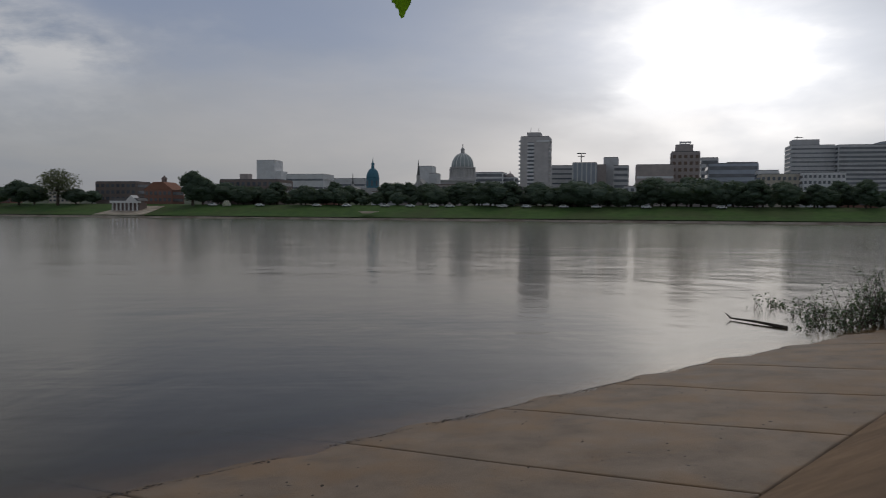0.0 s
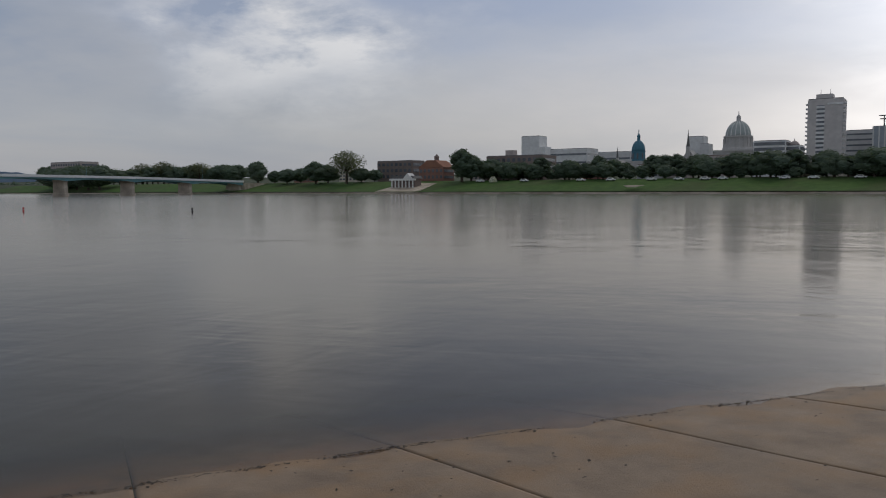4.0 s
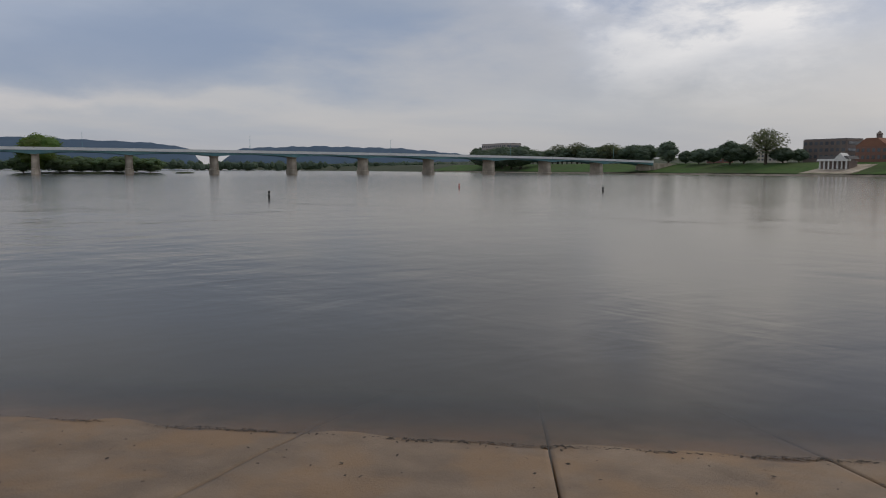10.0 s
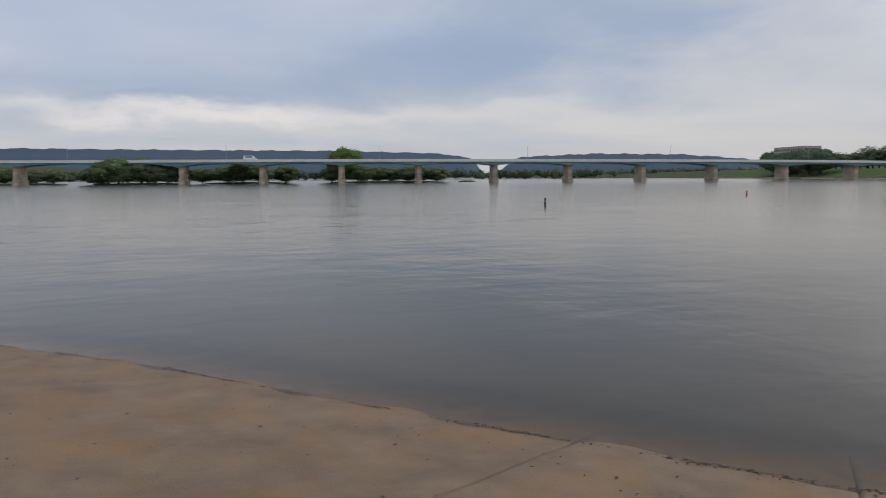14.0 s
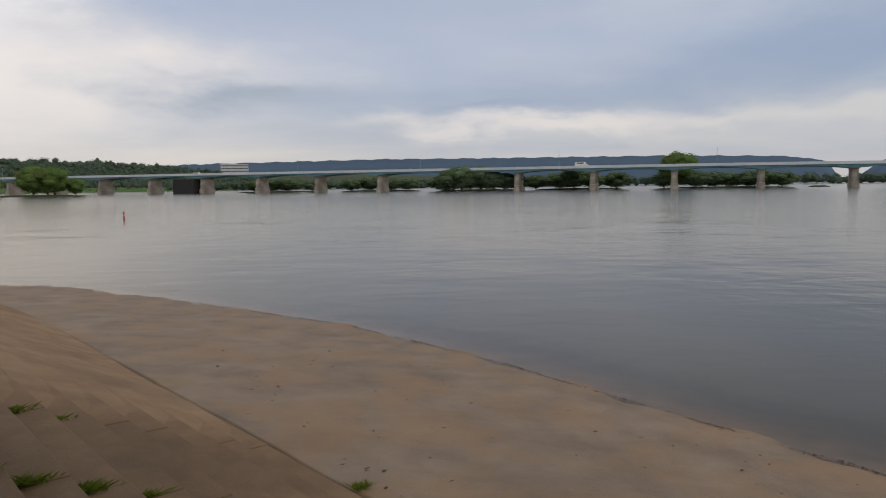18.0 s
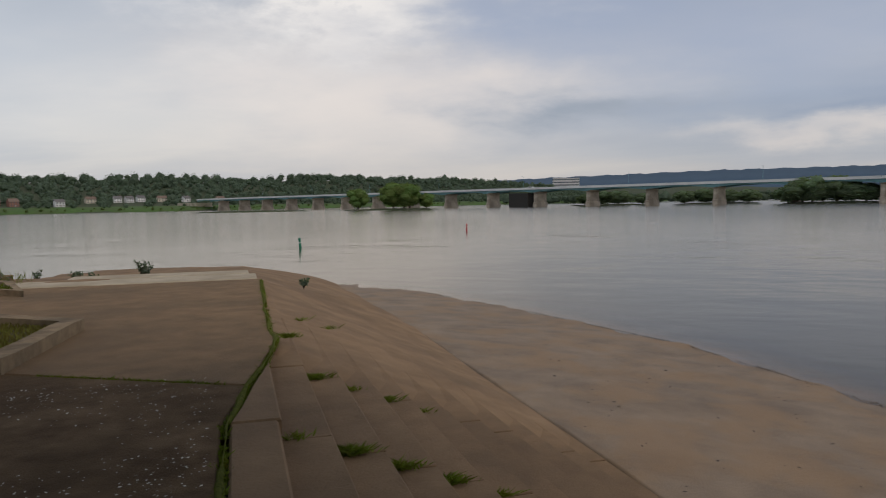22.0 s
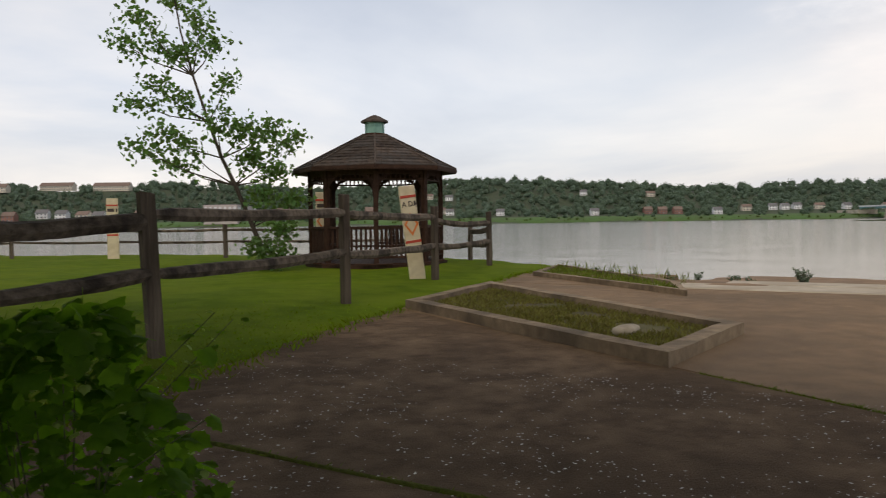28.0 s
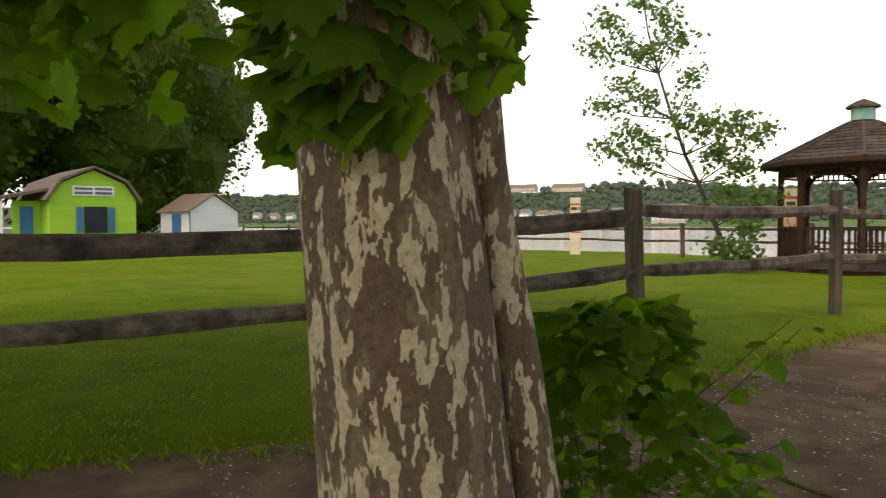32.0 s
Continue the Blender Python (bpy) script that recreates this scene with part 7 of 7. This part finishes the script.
        for c in range(n):
            f0, f1 = c / n, (c + 1.12) / n
            ra, za = r0 + (r1 - r0) * f0, z0 + (z1 - z0) * f0
            rb, zb = r0 + (r1 - r0) * min(1, f1), z0 + (z1 - z0) * min(1, f1)
            bm = BM()
            a0, a1 = Vector((ra * math.cos(t0), ra * math.sin(t0), za)), Vector((ra * math.cos(t1), ra * math.sin(t1), za))
            b0, b1 = Vector((rb * math.cos(t0), rb * math.sin(t0), zb)), Vector((rb * math.cos(t1), rb * math.sin(t1), zb))
            cnt = max(2, int((a1 - a0).length / 0.16))
            for j in range(cnt):
                u0, u1 = j / cnt, (j + 0.95) / cnt
                lift = 0.018 + rng.uniform(0, 0.012)
                p = [a0.lerp(a1, u0), a0.lerp(a1, u1), b0.lerp(b1, u1), b0.lerp(b1, u0)]
                p[0].z += lift
                p[1].z += lift
                drop = rng.uniform(0, 0.02)
                top = [bm.verts.new(v) for v in p]
                bot = [bm.verts.new((v.x, v.y, v.z - 0.016 - drop * 0.3)) for v in p[:2]]
                bm.faces.new(top)
                bm.faces.new((top[0], bot[0], bot[1], top[1]))
            part("shingle_course", bm, SHINGLE, g)
        bm = BM()
        rod(bm, (r0 * math.cos(t0), r0 * math.sin(t0), z0 + 0.02), (r1 * math.cos(t0), r1 * math.sin(t0), z1 + 0.02), 0.026, 0.024, 6)
        part("hip_cap", bm, SHINGLE, g)
        bm = BM()
        p, q = Vector((r0 * math.cos(t0), r0 * math.sin(t0), z0 - 0.10)), Vector((r0 * math.cos(t1), r0 * math.sin(t1), z0 - 0.10))
        e = (q - p).normalized()
        box(bm, (q - p).length, 0.035, 0.075, 0, 0, 0.03, Matrix.Translation((p + q) / 2) @ Matrix(((e.x, -e.y, 0, 0), (e.y, e.x, 0, 0), (0, 0, 1, 0), (0, 0, 0, 1))))
        part("fascia", bm, GAZ_WOOD, g)
    bm = BM()
    lathe(bm, [(0.30, 3.24), (0.30, 3.36), (0.27, 3.37)], 8)
    part("cupola_base", bm, GAZ_WOOD, g)
    bm = BM()
    lathe(bm, [(0.245, 3.36), (0.245, 3.66)], 8)
    cupola = part("cupola_box", bm, COPPER, g, "pale green cupola box")
    bm = BM()
    lathe(bm, [(0.35, 3.64), (0.34, 3.69), (0.16, 3.79), (0.03, 3.84)], 8)
    part("cupola_roof", bm, SHINGLE, cupola)


gazebo()

# ---- sapling beside the gazebo ----


def sapling():
    base = Vector((-1.95, -18.55, 1.70))
    t = thing("young_tree", "slim young tree with sparse bright-green leaves", "tree", Matrix.Translation(base))
    g = random.Random(44)

    stem = [Vector((x, 0, z)) for x, z in ((0.0, 0.0), (0.39, 1.06), (0.77, 2.04), (1.06, 2.68), (1.34, 3.52), (1.66, 4.58), (1.9, 5.56), (2.11, 6.97), (2.28, 8.38))]
    bm = BM()
    for k, (a, b) in enumerate(zip(stem, stem[1:])):
        rod(bm, a, b, 0.062 - 0.007 * k, 0.055 - 0.007 * k, 8)
    part("trunk", bm, TRUNK, t)
    tips = [(2.0, 6.41), (1.45, 5.92), (2.87, 5.92), (1.87, 5.14), (0.89, 4.58), (2.63, 4.58), (3.01, 4.01), (1.94, 4.01), (1.17, 3.52), (2.42, 3.28), (1.94, 3.0), (2.14, 2.58), (3.2, 5.28), (1.86, 7.54), (1.66, 8.1), (0.0, 3.31), (-0.56, 3.17), (0.42, 2.72), (-0.28, 2.46), (0.14, 1.83), (-0.35, 1.13), (0.28, 0.63), (-0.14, 0.49), (-0.56, 1.76), (2.42, 5.35), (1.17, 5.21), (2.85, 2.82), (0.56, 3.38)]
    pts = []
    for x, z in tips:
        tip = Vector((x, g.uniform(-0.9, 0.9), z))
        near = min(stem, key=lambda s: abs(s.z - tip.z + 0.9))
        bm = BM()
        mid = near.lerp(tip, 0.5) + Vector((0, 0, -0.1))
        rod(bm, near, mid, 0.020, 0.013, 5)
        rod(bm, mid, tip, 0.013, 0.004, 5)
        part("branch", bm, TRUNK, t)
        dense = 1.5 if x < 0.7 else 1.0
        for j in range(int(150 * dense)):
            f = g.random() ** 0.6
            pts.append(mid.lerp(tip, 0.25 + 0.85 * f) + Vector((g.gauss(0, 0.19), g.gauss(0, 0.22), g.gauss(0.02, 0.13))))
    gg = np.random.default_rng(45)
    p = np.array(pts)
    n = len(p)
    u = gg.normal(size=(n, 3))
    u /= np.linalg.norm(u, axis=1)[:, None]
    w = np.cross(u, gg.normal(size=(n, 3)))
    w /= np.linalg.norm(w, axis=1)[:, None]
    s = gg.uniform(0.042, 0.078, (n, 1))
    v = np.stack([p - u * s, p - u * s * 0.2 + w * s * 0.75, p + u * s * 1.1, p - u * s * 0.2 - w * s * 0.75], 1).reshape(-1, 3)
    me = bpy.data.meshes.new("leaves")
    me.from_pydata(v.tolist(), [], np.arange(4 * n).reshape(-1, 4).tolist())
    me.materials.append(SAP_LEAF)
    shared("leafage", me, t)


sapling()

# ---- garden sheds on the lawn ----


def gambrel_shed():
    m = Matrix.Translation(polar(-140.0, 30.0, 1.6)) @ Matrix.Rotation(radians(-139.5 + 17), 4, "Z")
    s = thing("garden_shed", "lime-green gambrel-roofed shed with blue shutters", "shed", m)
    w, dp = 1.48, 4.2
    out = [(-w, 0), (w, 0), (w, 2.15), (w * 0.72, 2.75), (0, 3.22), (-w * 0.72, 2.75), (-w, 2.15)]
    bm = BM()
    prism(bm, out, 0, dp)
    part("wall", bm, LIME, s)
    for sx in (-1, 1):
        bm = BM()
        o = 0.12
        prism(bm, [(sx * (w + o), 2.08), (sx * w * 0.74, 2.80), (0, 3.28), (0, 3.36), (sx * (w * 0.74 + 0.05), 2.88), (sx * (w + o + 0.06), 2.12)], -0.22, dp + 0.2)
        part("roof_slope", bm, SHED_ROOF, s)
    bm = BM()
    box(bm, 0.78, 0.05, 0.95, 0.05, -0.03, 0.95)
    wn = part("window", bm, SHED_GLASS, s)
    for x in (-0.50, 0.60):
        bm = BM()
        box(bm, 0.20, 0.05, 0.92, x, -0.035, 0.96)
        part("shutter", bm, BLUE_PAINT, wn, "blue board shutter")
    bm = BM()
    box(bm, 1.42, 0.05, 0.36, -0.02, -0.02, 2.28)
    vent = part("vent_frame", bm, TRIM_WHITE, s)
    for k in range(4):
        bm = BM()
        box(bm, 0.60, 0.04, 0.09, (-0.36, 0.32)[k % 2], -0.045, 2.34 + 0.15 * (k // 2))
        part("vent_slot", bm, GLASS_DARK, vent)
    # porch at the side
    bm = BM()
    prism(bm, [(-w - 1.5, 2.1), (-w + 0.05, 2.45), (-w + 0.05, 2.55), (-w - 1.55, 2.2)], 0.3, dp - 0.4)
    part("porch_roof", bm, SHED_ROOF, s)
    bm = BM()
    box(bm, 0.9, 0.06, 2.0, -w - 0.5, 1.0, 0.1)
    porch_door = part("door_panel", bm, LIME, s)
    bm = BM()
    box(bm, 0.42, 0.05, 1.1, -w - 0.5, 0.96, 0.8)
    part("side_window", bm, BLUE_PAINT, porch_door)
    for y in (0.4, dp - 0.5):
        bm = BM()
        box(bm, 0.09, 0.09, 2.15, -w - 1.4, y, 0)
        part("porch_post", bm, TRIM_WHITE, s)


gambrel_shed()


def white_shed():
    m = Matrix.Translation(polar(-147.6, 44.5, 1.55)) @ Matrix.Rotation(radians(-146.5 + 33), 4, "Z")
    s = thing("garden_shed", "small white gabled shed with a blue door", "shed", m)
    w, dp = 1.55, 3.0
    bm = BM()
    prism(bm, [(-w, 0), (w, 0), (w, 2.05), (0, 2.95), (-w, 2.05)], 0, dp)
    part("wall", bm, SHED_WHITE, s)
    for sx in (-1, 1):
        bm = BM()
        prism(bm, [(sx * (w + 0.18), 1.97), (0, 3.0), (0, 3.09), (sx * (w + 0.18), 2.06)], -0.15, dp + 0.15)
        part("roof_slope", bm, ROOF_BROWN, s)
    bm = BM()
    box(bm, 0.05, 0.9, 1.3, -w - 0.02, 1.3, 0.6)
    part("side_window", bm, BLUE_PAINT, s)
    bm = BM()
    box(bm, 0.05, 0.05, 2.0, -w, 0, 0)
    part("corner_trim", bm, BLUE_PAINT, s)


white_shed()
DARK_TREE = tree_kind(61, 15.5, 7.6, SHADE_LEAF, "large dark leafy tree behind the sheds", 30000, 0.15, 30, 0.04)
p = polar(-141.5, 55)
DARK_TREE.matrix_world = Matrix.Translation((p[0], p[1], 1.5)) @ Matrix.Scale(1.35, 4)
p = polar(-129, 52)
t = copy_thing(DARK_TREE, Matrix.Translation((p[0], p[1], 1.5)) @ Matrix.Rotation(2.0, 4, "Z") @ Matrix.Scale(1.3, 4))

# ---- growth by the water downstream of the ramp ----


def water_scrub():
    """Tangled half-drowned twigs with few leaves, and the bush behind them."""
    g = random.Random(71)
    for cx, cy, n, hgt, label in ((13.0, 24.6, 8, 0.5, "dead brush standing in the shallows"), (13.3, 22.2, 18, 0.65, "tangled brush at the water's edge"), (13.7, 20.7, 34, 1.15, "dense grey-brown brush at the water's edge"), (14.6, 20.3, 40, 1.6, "dense grey-brown brush below the bush"), (12.2, 19.6, 14, 0.5, "broken reeds at the ramp's edge")):
        t = thing("brush", label, "brush", Matrix.Translation((cx, cy, -0.1)), "drowned brush")
        bm = BM()
        pts = []
        for k in range(n * 2):
            a, l = g.uniform(0, 6.28), hgt * g.uniform(0.4, 1.2)
            p = Vector((g.gauss(0, 0.45), g.gauss(0, 0.35), -0.2))
            q = p + Vector((math.cos(a) * l * 0.45, math.sin(a) * l * 0.45, l))
            rod(bm, p, q, 0.014, 0.005, 4)
            for j in range(5):
                f = g.uniform(0.3, 1)
                b = p.lerp(q, f)
                e = b + Vector((g.gauss(0, 0.12), g.gauss(0, 0.12), g.uniform(0.02, 0.2)))
                rod(bm, b, e, 0.005, 0.002, 3)
                pts.append(e)
        tagged(part("twig_mass", bm, DRIFT, t), kind="stuff")
        gg = np.random.default_rng(int(cx * 10))
        p = np.repeat(np.array(pts), 3, 0) + gg.normal(size=(len(pts) * 3, 3)) * 0.07
        u = gg.normal(size=(len(p), 3))
        u /= np.linalg.norm(u, axis=1)[:, None]
        w = np.cross(u, gg.normal(size=(len(p), 3)))
        w /= np.linalg.norm(w, axis=1)[:, None]
        s = gg.uniform(0.025, 0.06, (len(p), 1))
        me = bpy.data.meshes.new("leaves")
        me.from_pydata(np.stack([p - u * s, p + w * s * 0.5, p + u * s, p - w * s * 0.5], 1).reshape(-1, 3).tolist(), [], np.arange(4 * len(p)).reshape(-1, 4).tolist())
        me.materials.append(TREE_LEAF)
        tagged(shared("leafage", me, t), "sparse small green leaves", kind="stuff")
    t = thing("bank_bush", "tall green bush on the bank beside the ramp", "bush", Matrix.Translation((14.45, 19.3, 0.2)))
    me = crown_mesh("foliage", [(0, 0, 0.8), (0.5, 0.3, 1.7), (0.4, -0.2, 2.6), (1.4, 0.2, 1.2), (1.5, 0.3, 2.4), (0.9, 0, 3.3)], [(0.75, 0.8, 0.7), (0.8, 0.8, 0.7), (0.75, 0.7, 0.6), (0.9, 0.9, 0.9), (0.9, 0.8, 0.8), (0.7, 0.7, 0.6)], 6500, 0.055, 72, SYC_LEAF, 0.75)
    shared("foliage", me, t)
    bm = BM()
    for k in range(6):
        rod(bm, (g.uniform(0, 0.8), g.uniform(-0.2, 0.2), -0.4), (g.uniform(-0.1, 1.4), g.uniform(-0.3, 0.3), 2.4), 0.03, 0.01, 6)
    part("stem_mass", bm, TRUNK, t)


water_scrub()


def driftwood():
    t = thing("driftwood_log", "thin dark driftwood branch floating by the ramp", "log", Matrix.Translation((10.05, 21.35, 0.03)))
    bm = BM()
    rod(bm, (0, 0, 0.02), (0.35, -0.8, 0.03), 0.022, 0.036, 7)
    rod(bm, (0.35, -0.8, 0.03), (0.75, -1.75, 0.0), 0.036, 0.05, 7)
    rod(bm, (0, 0, 0.02), (-0.12, 0.12, 0.16), 0.028, 0.012, 6)
    part("stem", bm, DRIFT, t)


driftwood()

# ---- channel markers ----


def marker(x, y, h, r, material, label, lean):
    t = thing("channel_marker", label, "buoy", Matrix.Translation((x, y, 0)) @ Matrix.Rotation(radians(lean), 4, "Y"), "channel markers")
    bm = BM()
    rod(bm, (0, 0, -0.6), (0, 0, h), r, r * 0.92, 14)
    spar = part("spar", bm, material, t)
    bm = BM()
    rod(bm, (0, 0, h), (0, 0, h + 0.12), r * 1.15, r * 0.7, 14)
    part("cap", bm, material, spar)
    bm = BM()
    rod(bm, (0, 0, h * 0.62), (0, 0, h * 0.70), r * 1.03, n=14)
    part("band", bm, TRIM_WHITE, spar)


marker(-42.0, -31.0, 0.62, 0.09, GREEN_BUOY, "green spar buoy leaning in the river", 6)
marker(-72.5, -32.4, 0.6, 0.08, RED_BUOY, "red spar buoy in the river", 0)
marker(-66.0, 39.7, 0.6, 0.11, DARK_POST, "dark spar buoy in the river", 2)
marker(-57.4, 84.7, 0.5, 0.12, DARK_POST, "dark spar buoy in midstream", 0)
marker(-84.0, 84.5, 0.5, 0.12, RED_BUOY, "small red spar buoy in midstream", 0)

# ---- weeds in the joints ----
JOINT_A, JOINT_B = (1.2, 4.71, 5.15, 5.7, 6.31, 7.08, 7.58, 8.01, 10.2, 13.5), (0.36, 0.36, 0.44, 0.51, 0.62, 0.74, 0.80, 0.74, 0.77, 0.83)
line = []
for a in np.arange(1.2, 13.4, 0.006):
    b = float(np.interp(a, JOINT_A, JOINT_B))
    for _ in range(2):
        p = ab(a, b + rng.gauss(0, 0.016), PLAZA_Z - 0.02)
        if noise.noise(Vector((a * 1.7, 0, 4))) > -0.42:
            line.append(tuple(p))
blades("joint_weeds", "strip of green weeds in the joint behind the coping", line, 0.024, 51, WEED, 0.007, 0.9, "weeds")


def moss_ribbon(name, label, path, width, seed):
    """A low uneven mound of moss along a joint."""
    v = []
    for k, (a, b, da, db) in enumerate(path):
        w = width * (0.75 + 0.9 * noise.noise(Vector((k * 0.13, seed, 0))) + 0.3 * noise.noise(Vector((k * 0.5, seed, 5))))
        w = max(0.003, w - width * 0.55 * max(0.0, noise.noise(Vector((k * 0.045, seed, 9))) * 2.2))
        for f, z in ((-1.0, -0.004), (-0.4, 0.010), (0.4, 0.010), (1.0, -0.004)):
            v.append(ab(a - db * w * f, b + da * w * f, PLAZA_Z + z))
    tagged(sheet(name, v, grid_faces(len(path), 4), MOSS), label, "moss", kind="stuff")


def coping_joint(a):
    return float(np.interp(a, JOINT_A, JOINT_B)) + 0.012 * math.sin(a * 3.1)


moss_ribbon("joint_moss", "green moss filling the joint behind the coping", [(a, coping_joint(a), 1, 0) for a in np.arange(0.5, 13.3, 0.05)], 0.026, 1)
moss_ribbon("joint_moss", "thin moss in the joint between paving slabs", [(3.4 + 0.01 * math.sin(b * 4), b, 0, 1) for b in np.arange(-4.4, 0.3, 0.05)], 0.022, 2)
tufts = []
for a, b, n, z in ((7.75, 0.86, 160, 1.60), (6.76, 1.00, 300, 1.40), (6.76, 1.30, 60, 1.275), (6.76, 1.62, 170, 1.15), (6.76, 1.95, 40, 1.02), (4.75, 1.02, 420, 1.40), (4.75, 1.34, 170, 1.275), (4.75, 1.62, 330, 1.15), (4.75, 1.94, 160, 1.02), (9.5, 1.47, 40, 1.37), (4.75, 0.70, 30, 1.52), (5.3, 3.82, 160, 0.4), (9.8, 1.16, 40, 1.45)):
    for _ in range(n):
        tufts.append(tuple(ab(a + rng.gauss(0, 0.018), b + abs(rng.gauss(0, 0.07)), z)))
blades("step_weeds", "small green weed tufts in the joints of the steps", tufts, 0.045, 52, WEED, 0.005, 1.0, "weeds")
joint = []
for f in np.arange(0, 1, 0.0012):
    p = ab(3.4, -4.5 + 4.8 * f, PLAZA_Z - 0.02)
    if noise.noise(p * 1.4) > -0.25:
        joint.append((p.x + rng.gauss(0, 0.012), p.y + rng.gauss(0, 0.012), p.z))
    q = ab(5.72 + 0.56 * (0.39 + 1.45 - 1.8 * f), -1.45 + 1.8 * f, PLAZA_Z - 0.02)
    if noise.noise(q * 2.0) > -0.1:
        joint.append((q.x, q.y, q.z))
blades("joint_weeds", "sparse weeds in the paving joints", joint, 0.03, 53, WEED, 0.006, 0.7, "weeds")
edge_pts = []
for (x0, y0), (x1, y1) in zip(GRASS_EDGE[:11], GRASS_EDGE[1:11]):
    L = math.hypot(x1 - x0, y1 - y0)
    for f in np.arange(0, 1, 0.006 / L * 2):
        edge_pts.append((x0 + (x1 - x0) * f + rng.gauss(0, 0.09), y0 + (y1 - y0) * f + rng.gauss(0, 0.07), PLAZA_Z))
blades("lawn_edge_grass", "ragged grass along the lawn's edge", edge_pts, 0.06, 54, BLADE, 0.008, 0.6)


def small_plant(x, y, z, h, n, label, seed):
    t = thing("weed_plant", label, "plant", Matrix.Translation((x, y, z)), "weeds by the water")
    g = random.Random(seed)
    bm = BM()
    pts = []
    for k in range(n):
        a = g.uniform(0, 6.28)
        q = Vector((math.cos(a) * h * g.uniform(0.15, 0.6), math.sin(a) * h * g.uniform(0.15, 0.6), h * g.uniform(0.5, 1.0)))
        rod(bm, (0, 0, -0.03), q, 0.006, 0.003, 4)
        for j in range(7):
            pts.append(q * g.uniform(0.35, 1.05) + Vector((g.gauss(0, 0.02), g.gauss(0, 0.02), 0)))
    part("stem_mass", bm, TRUNK, t)
    gg = np.random.default_rng(seed)
    p = np.array(pts)
    u = gg.normal(size=(len(p), 3))
    u /= np.linalg.norm(u, axis=1)[:, None]
    w = np.cross(u, gg.normal(size=(len(p), 3)))
    w /= np.linalg.norm(w, axis=1)[:, None]
    s = gg.uniform(0.025, 0.05, (len(p), 1))
    me = bpy.data.meshes.new("leaves")
    me.from_pydata(np.stack([p - u * s, p + w * s * 0.5, p + u * s, p - w * s * 0.5], 1).reshape(-1, 3).tolist(), [], np.arange(4 * len(p)).reshape(-1, 4).tolist())
    me.materials.append(TREE_LEAF)
    shared("leafage", me, t)


small_plant(-11.75, -12.25, 1.42, 0.42, 22, "leafy dark weed at the water's edge", 81)
small_plant(-11.3, -7.9, 1.45, 0.16, 10, "small dark weed on the steps", 82)
for k, (x, y) in enumerate(((-10.9, -13.2), (-10.6, -14.0), (-10.3, -15.2), (-10.2, -15.9), (-10.0, -16.6), (-9.9, -17.3), (-11.0, -12.9), (-9.3, -13.2))):
    small_plant(x, y, 1.40, rng.uniform(0.16, 0.36), 9, "green weed along the shore", 90 + k)

# ---- litter ----


def litter(name, label, pts, size, seed, material):
    g = np.random.default_rng(seed)
    p = np.array(pts)
    n = len(p)
    th = g.uniform(0, 6.28, n)
    s = size * g.uniform(0.4, 1.5, (n, 1))
    u = np.stack([np.cos(th), np.sin(th), g.normal(0, 0.12, n)], 1)
    w = np.stack([-np.sin(th), np.cos(th), g.normal(0, 0.12, n)], 1) * g.uniform(0.3, 0.9, (n, 1))
    v = np.stack([p - u * s, p + w * s, p + u * s, p - w * s], 1).reshape(-1, 3)
    ob = sheet(name, v.tolist(), np.arange(4 * n).reshape(-1, 4).tolist(), material, False)
    tagged(ob, label, "litter", kind="stuff")


pts = []
while len(pts) < 3000:
    a, b = rng.uniform(1.0, 6.0), rng.uniform(-4.3, 0.3)
    if noise.noise(Vector((a * 0.9, b * 0.9, 2))) > rng.uniform(-0.35, 0.4):
        pts.append(tuple(ab(a, b, PLAZA_Z + 0.006)))
litter("petal_litter", "pale specks of petals and bark scattered on the paving", pts, 0.0075, 61, PETAL)
pts = []
for _ in range(420):
    a = rng.uniform(-12, 14)
    b = rng.uniform(float(toe_b(a)) + 0.1, float(water_b(a)))
    pts.append(tuple(ab(a, b, float(bank_z(np.array(a), np.array(b))) + 0.012)))
litter("dead_leaf_litter", "brown leaf scraps and twigs on the ramp", pts, 0.022, 62, DRIFT)
pts = []
for a in np.arange(-16, 27, 0.02):
    b = float(water_b(a)) - abs(rng.gauss(0.02, 0.06))
    if noise.noise(Vector((a * 0.8, 1.0, 0))) > 0.0:
        pts.append(tuple(ab(a, b, float(bank_z(np.array(a), np.array(b))) + 0.01)))
litter("drift_line", "dark line of drift scraps at the water's edge", pts, 0.022, 63, DRIFT)
# a thin line of dark drift along the water's edge
pts = []
for k in range(2600):
    a = rng.uniform(-20, 24)
    if noise.noise(Vector((a * 0.8, 3, 1))) > -0.3:
        b = float(water_b(a)) - 0.05 + rng.gauss(0, 0.022)
        pts.append(tuple(ab(a, b, float(bank_z(a, b)) + 0.006)))
litter("drift_line", "thin line of dark drift along the water's edge", pts, 0.016, 64, DRIFT)
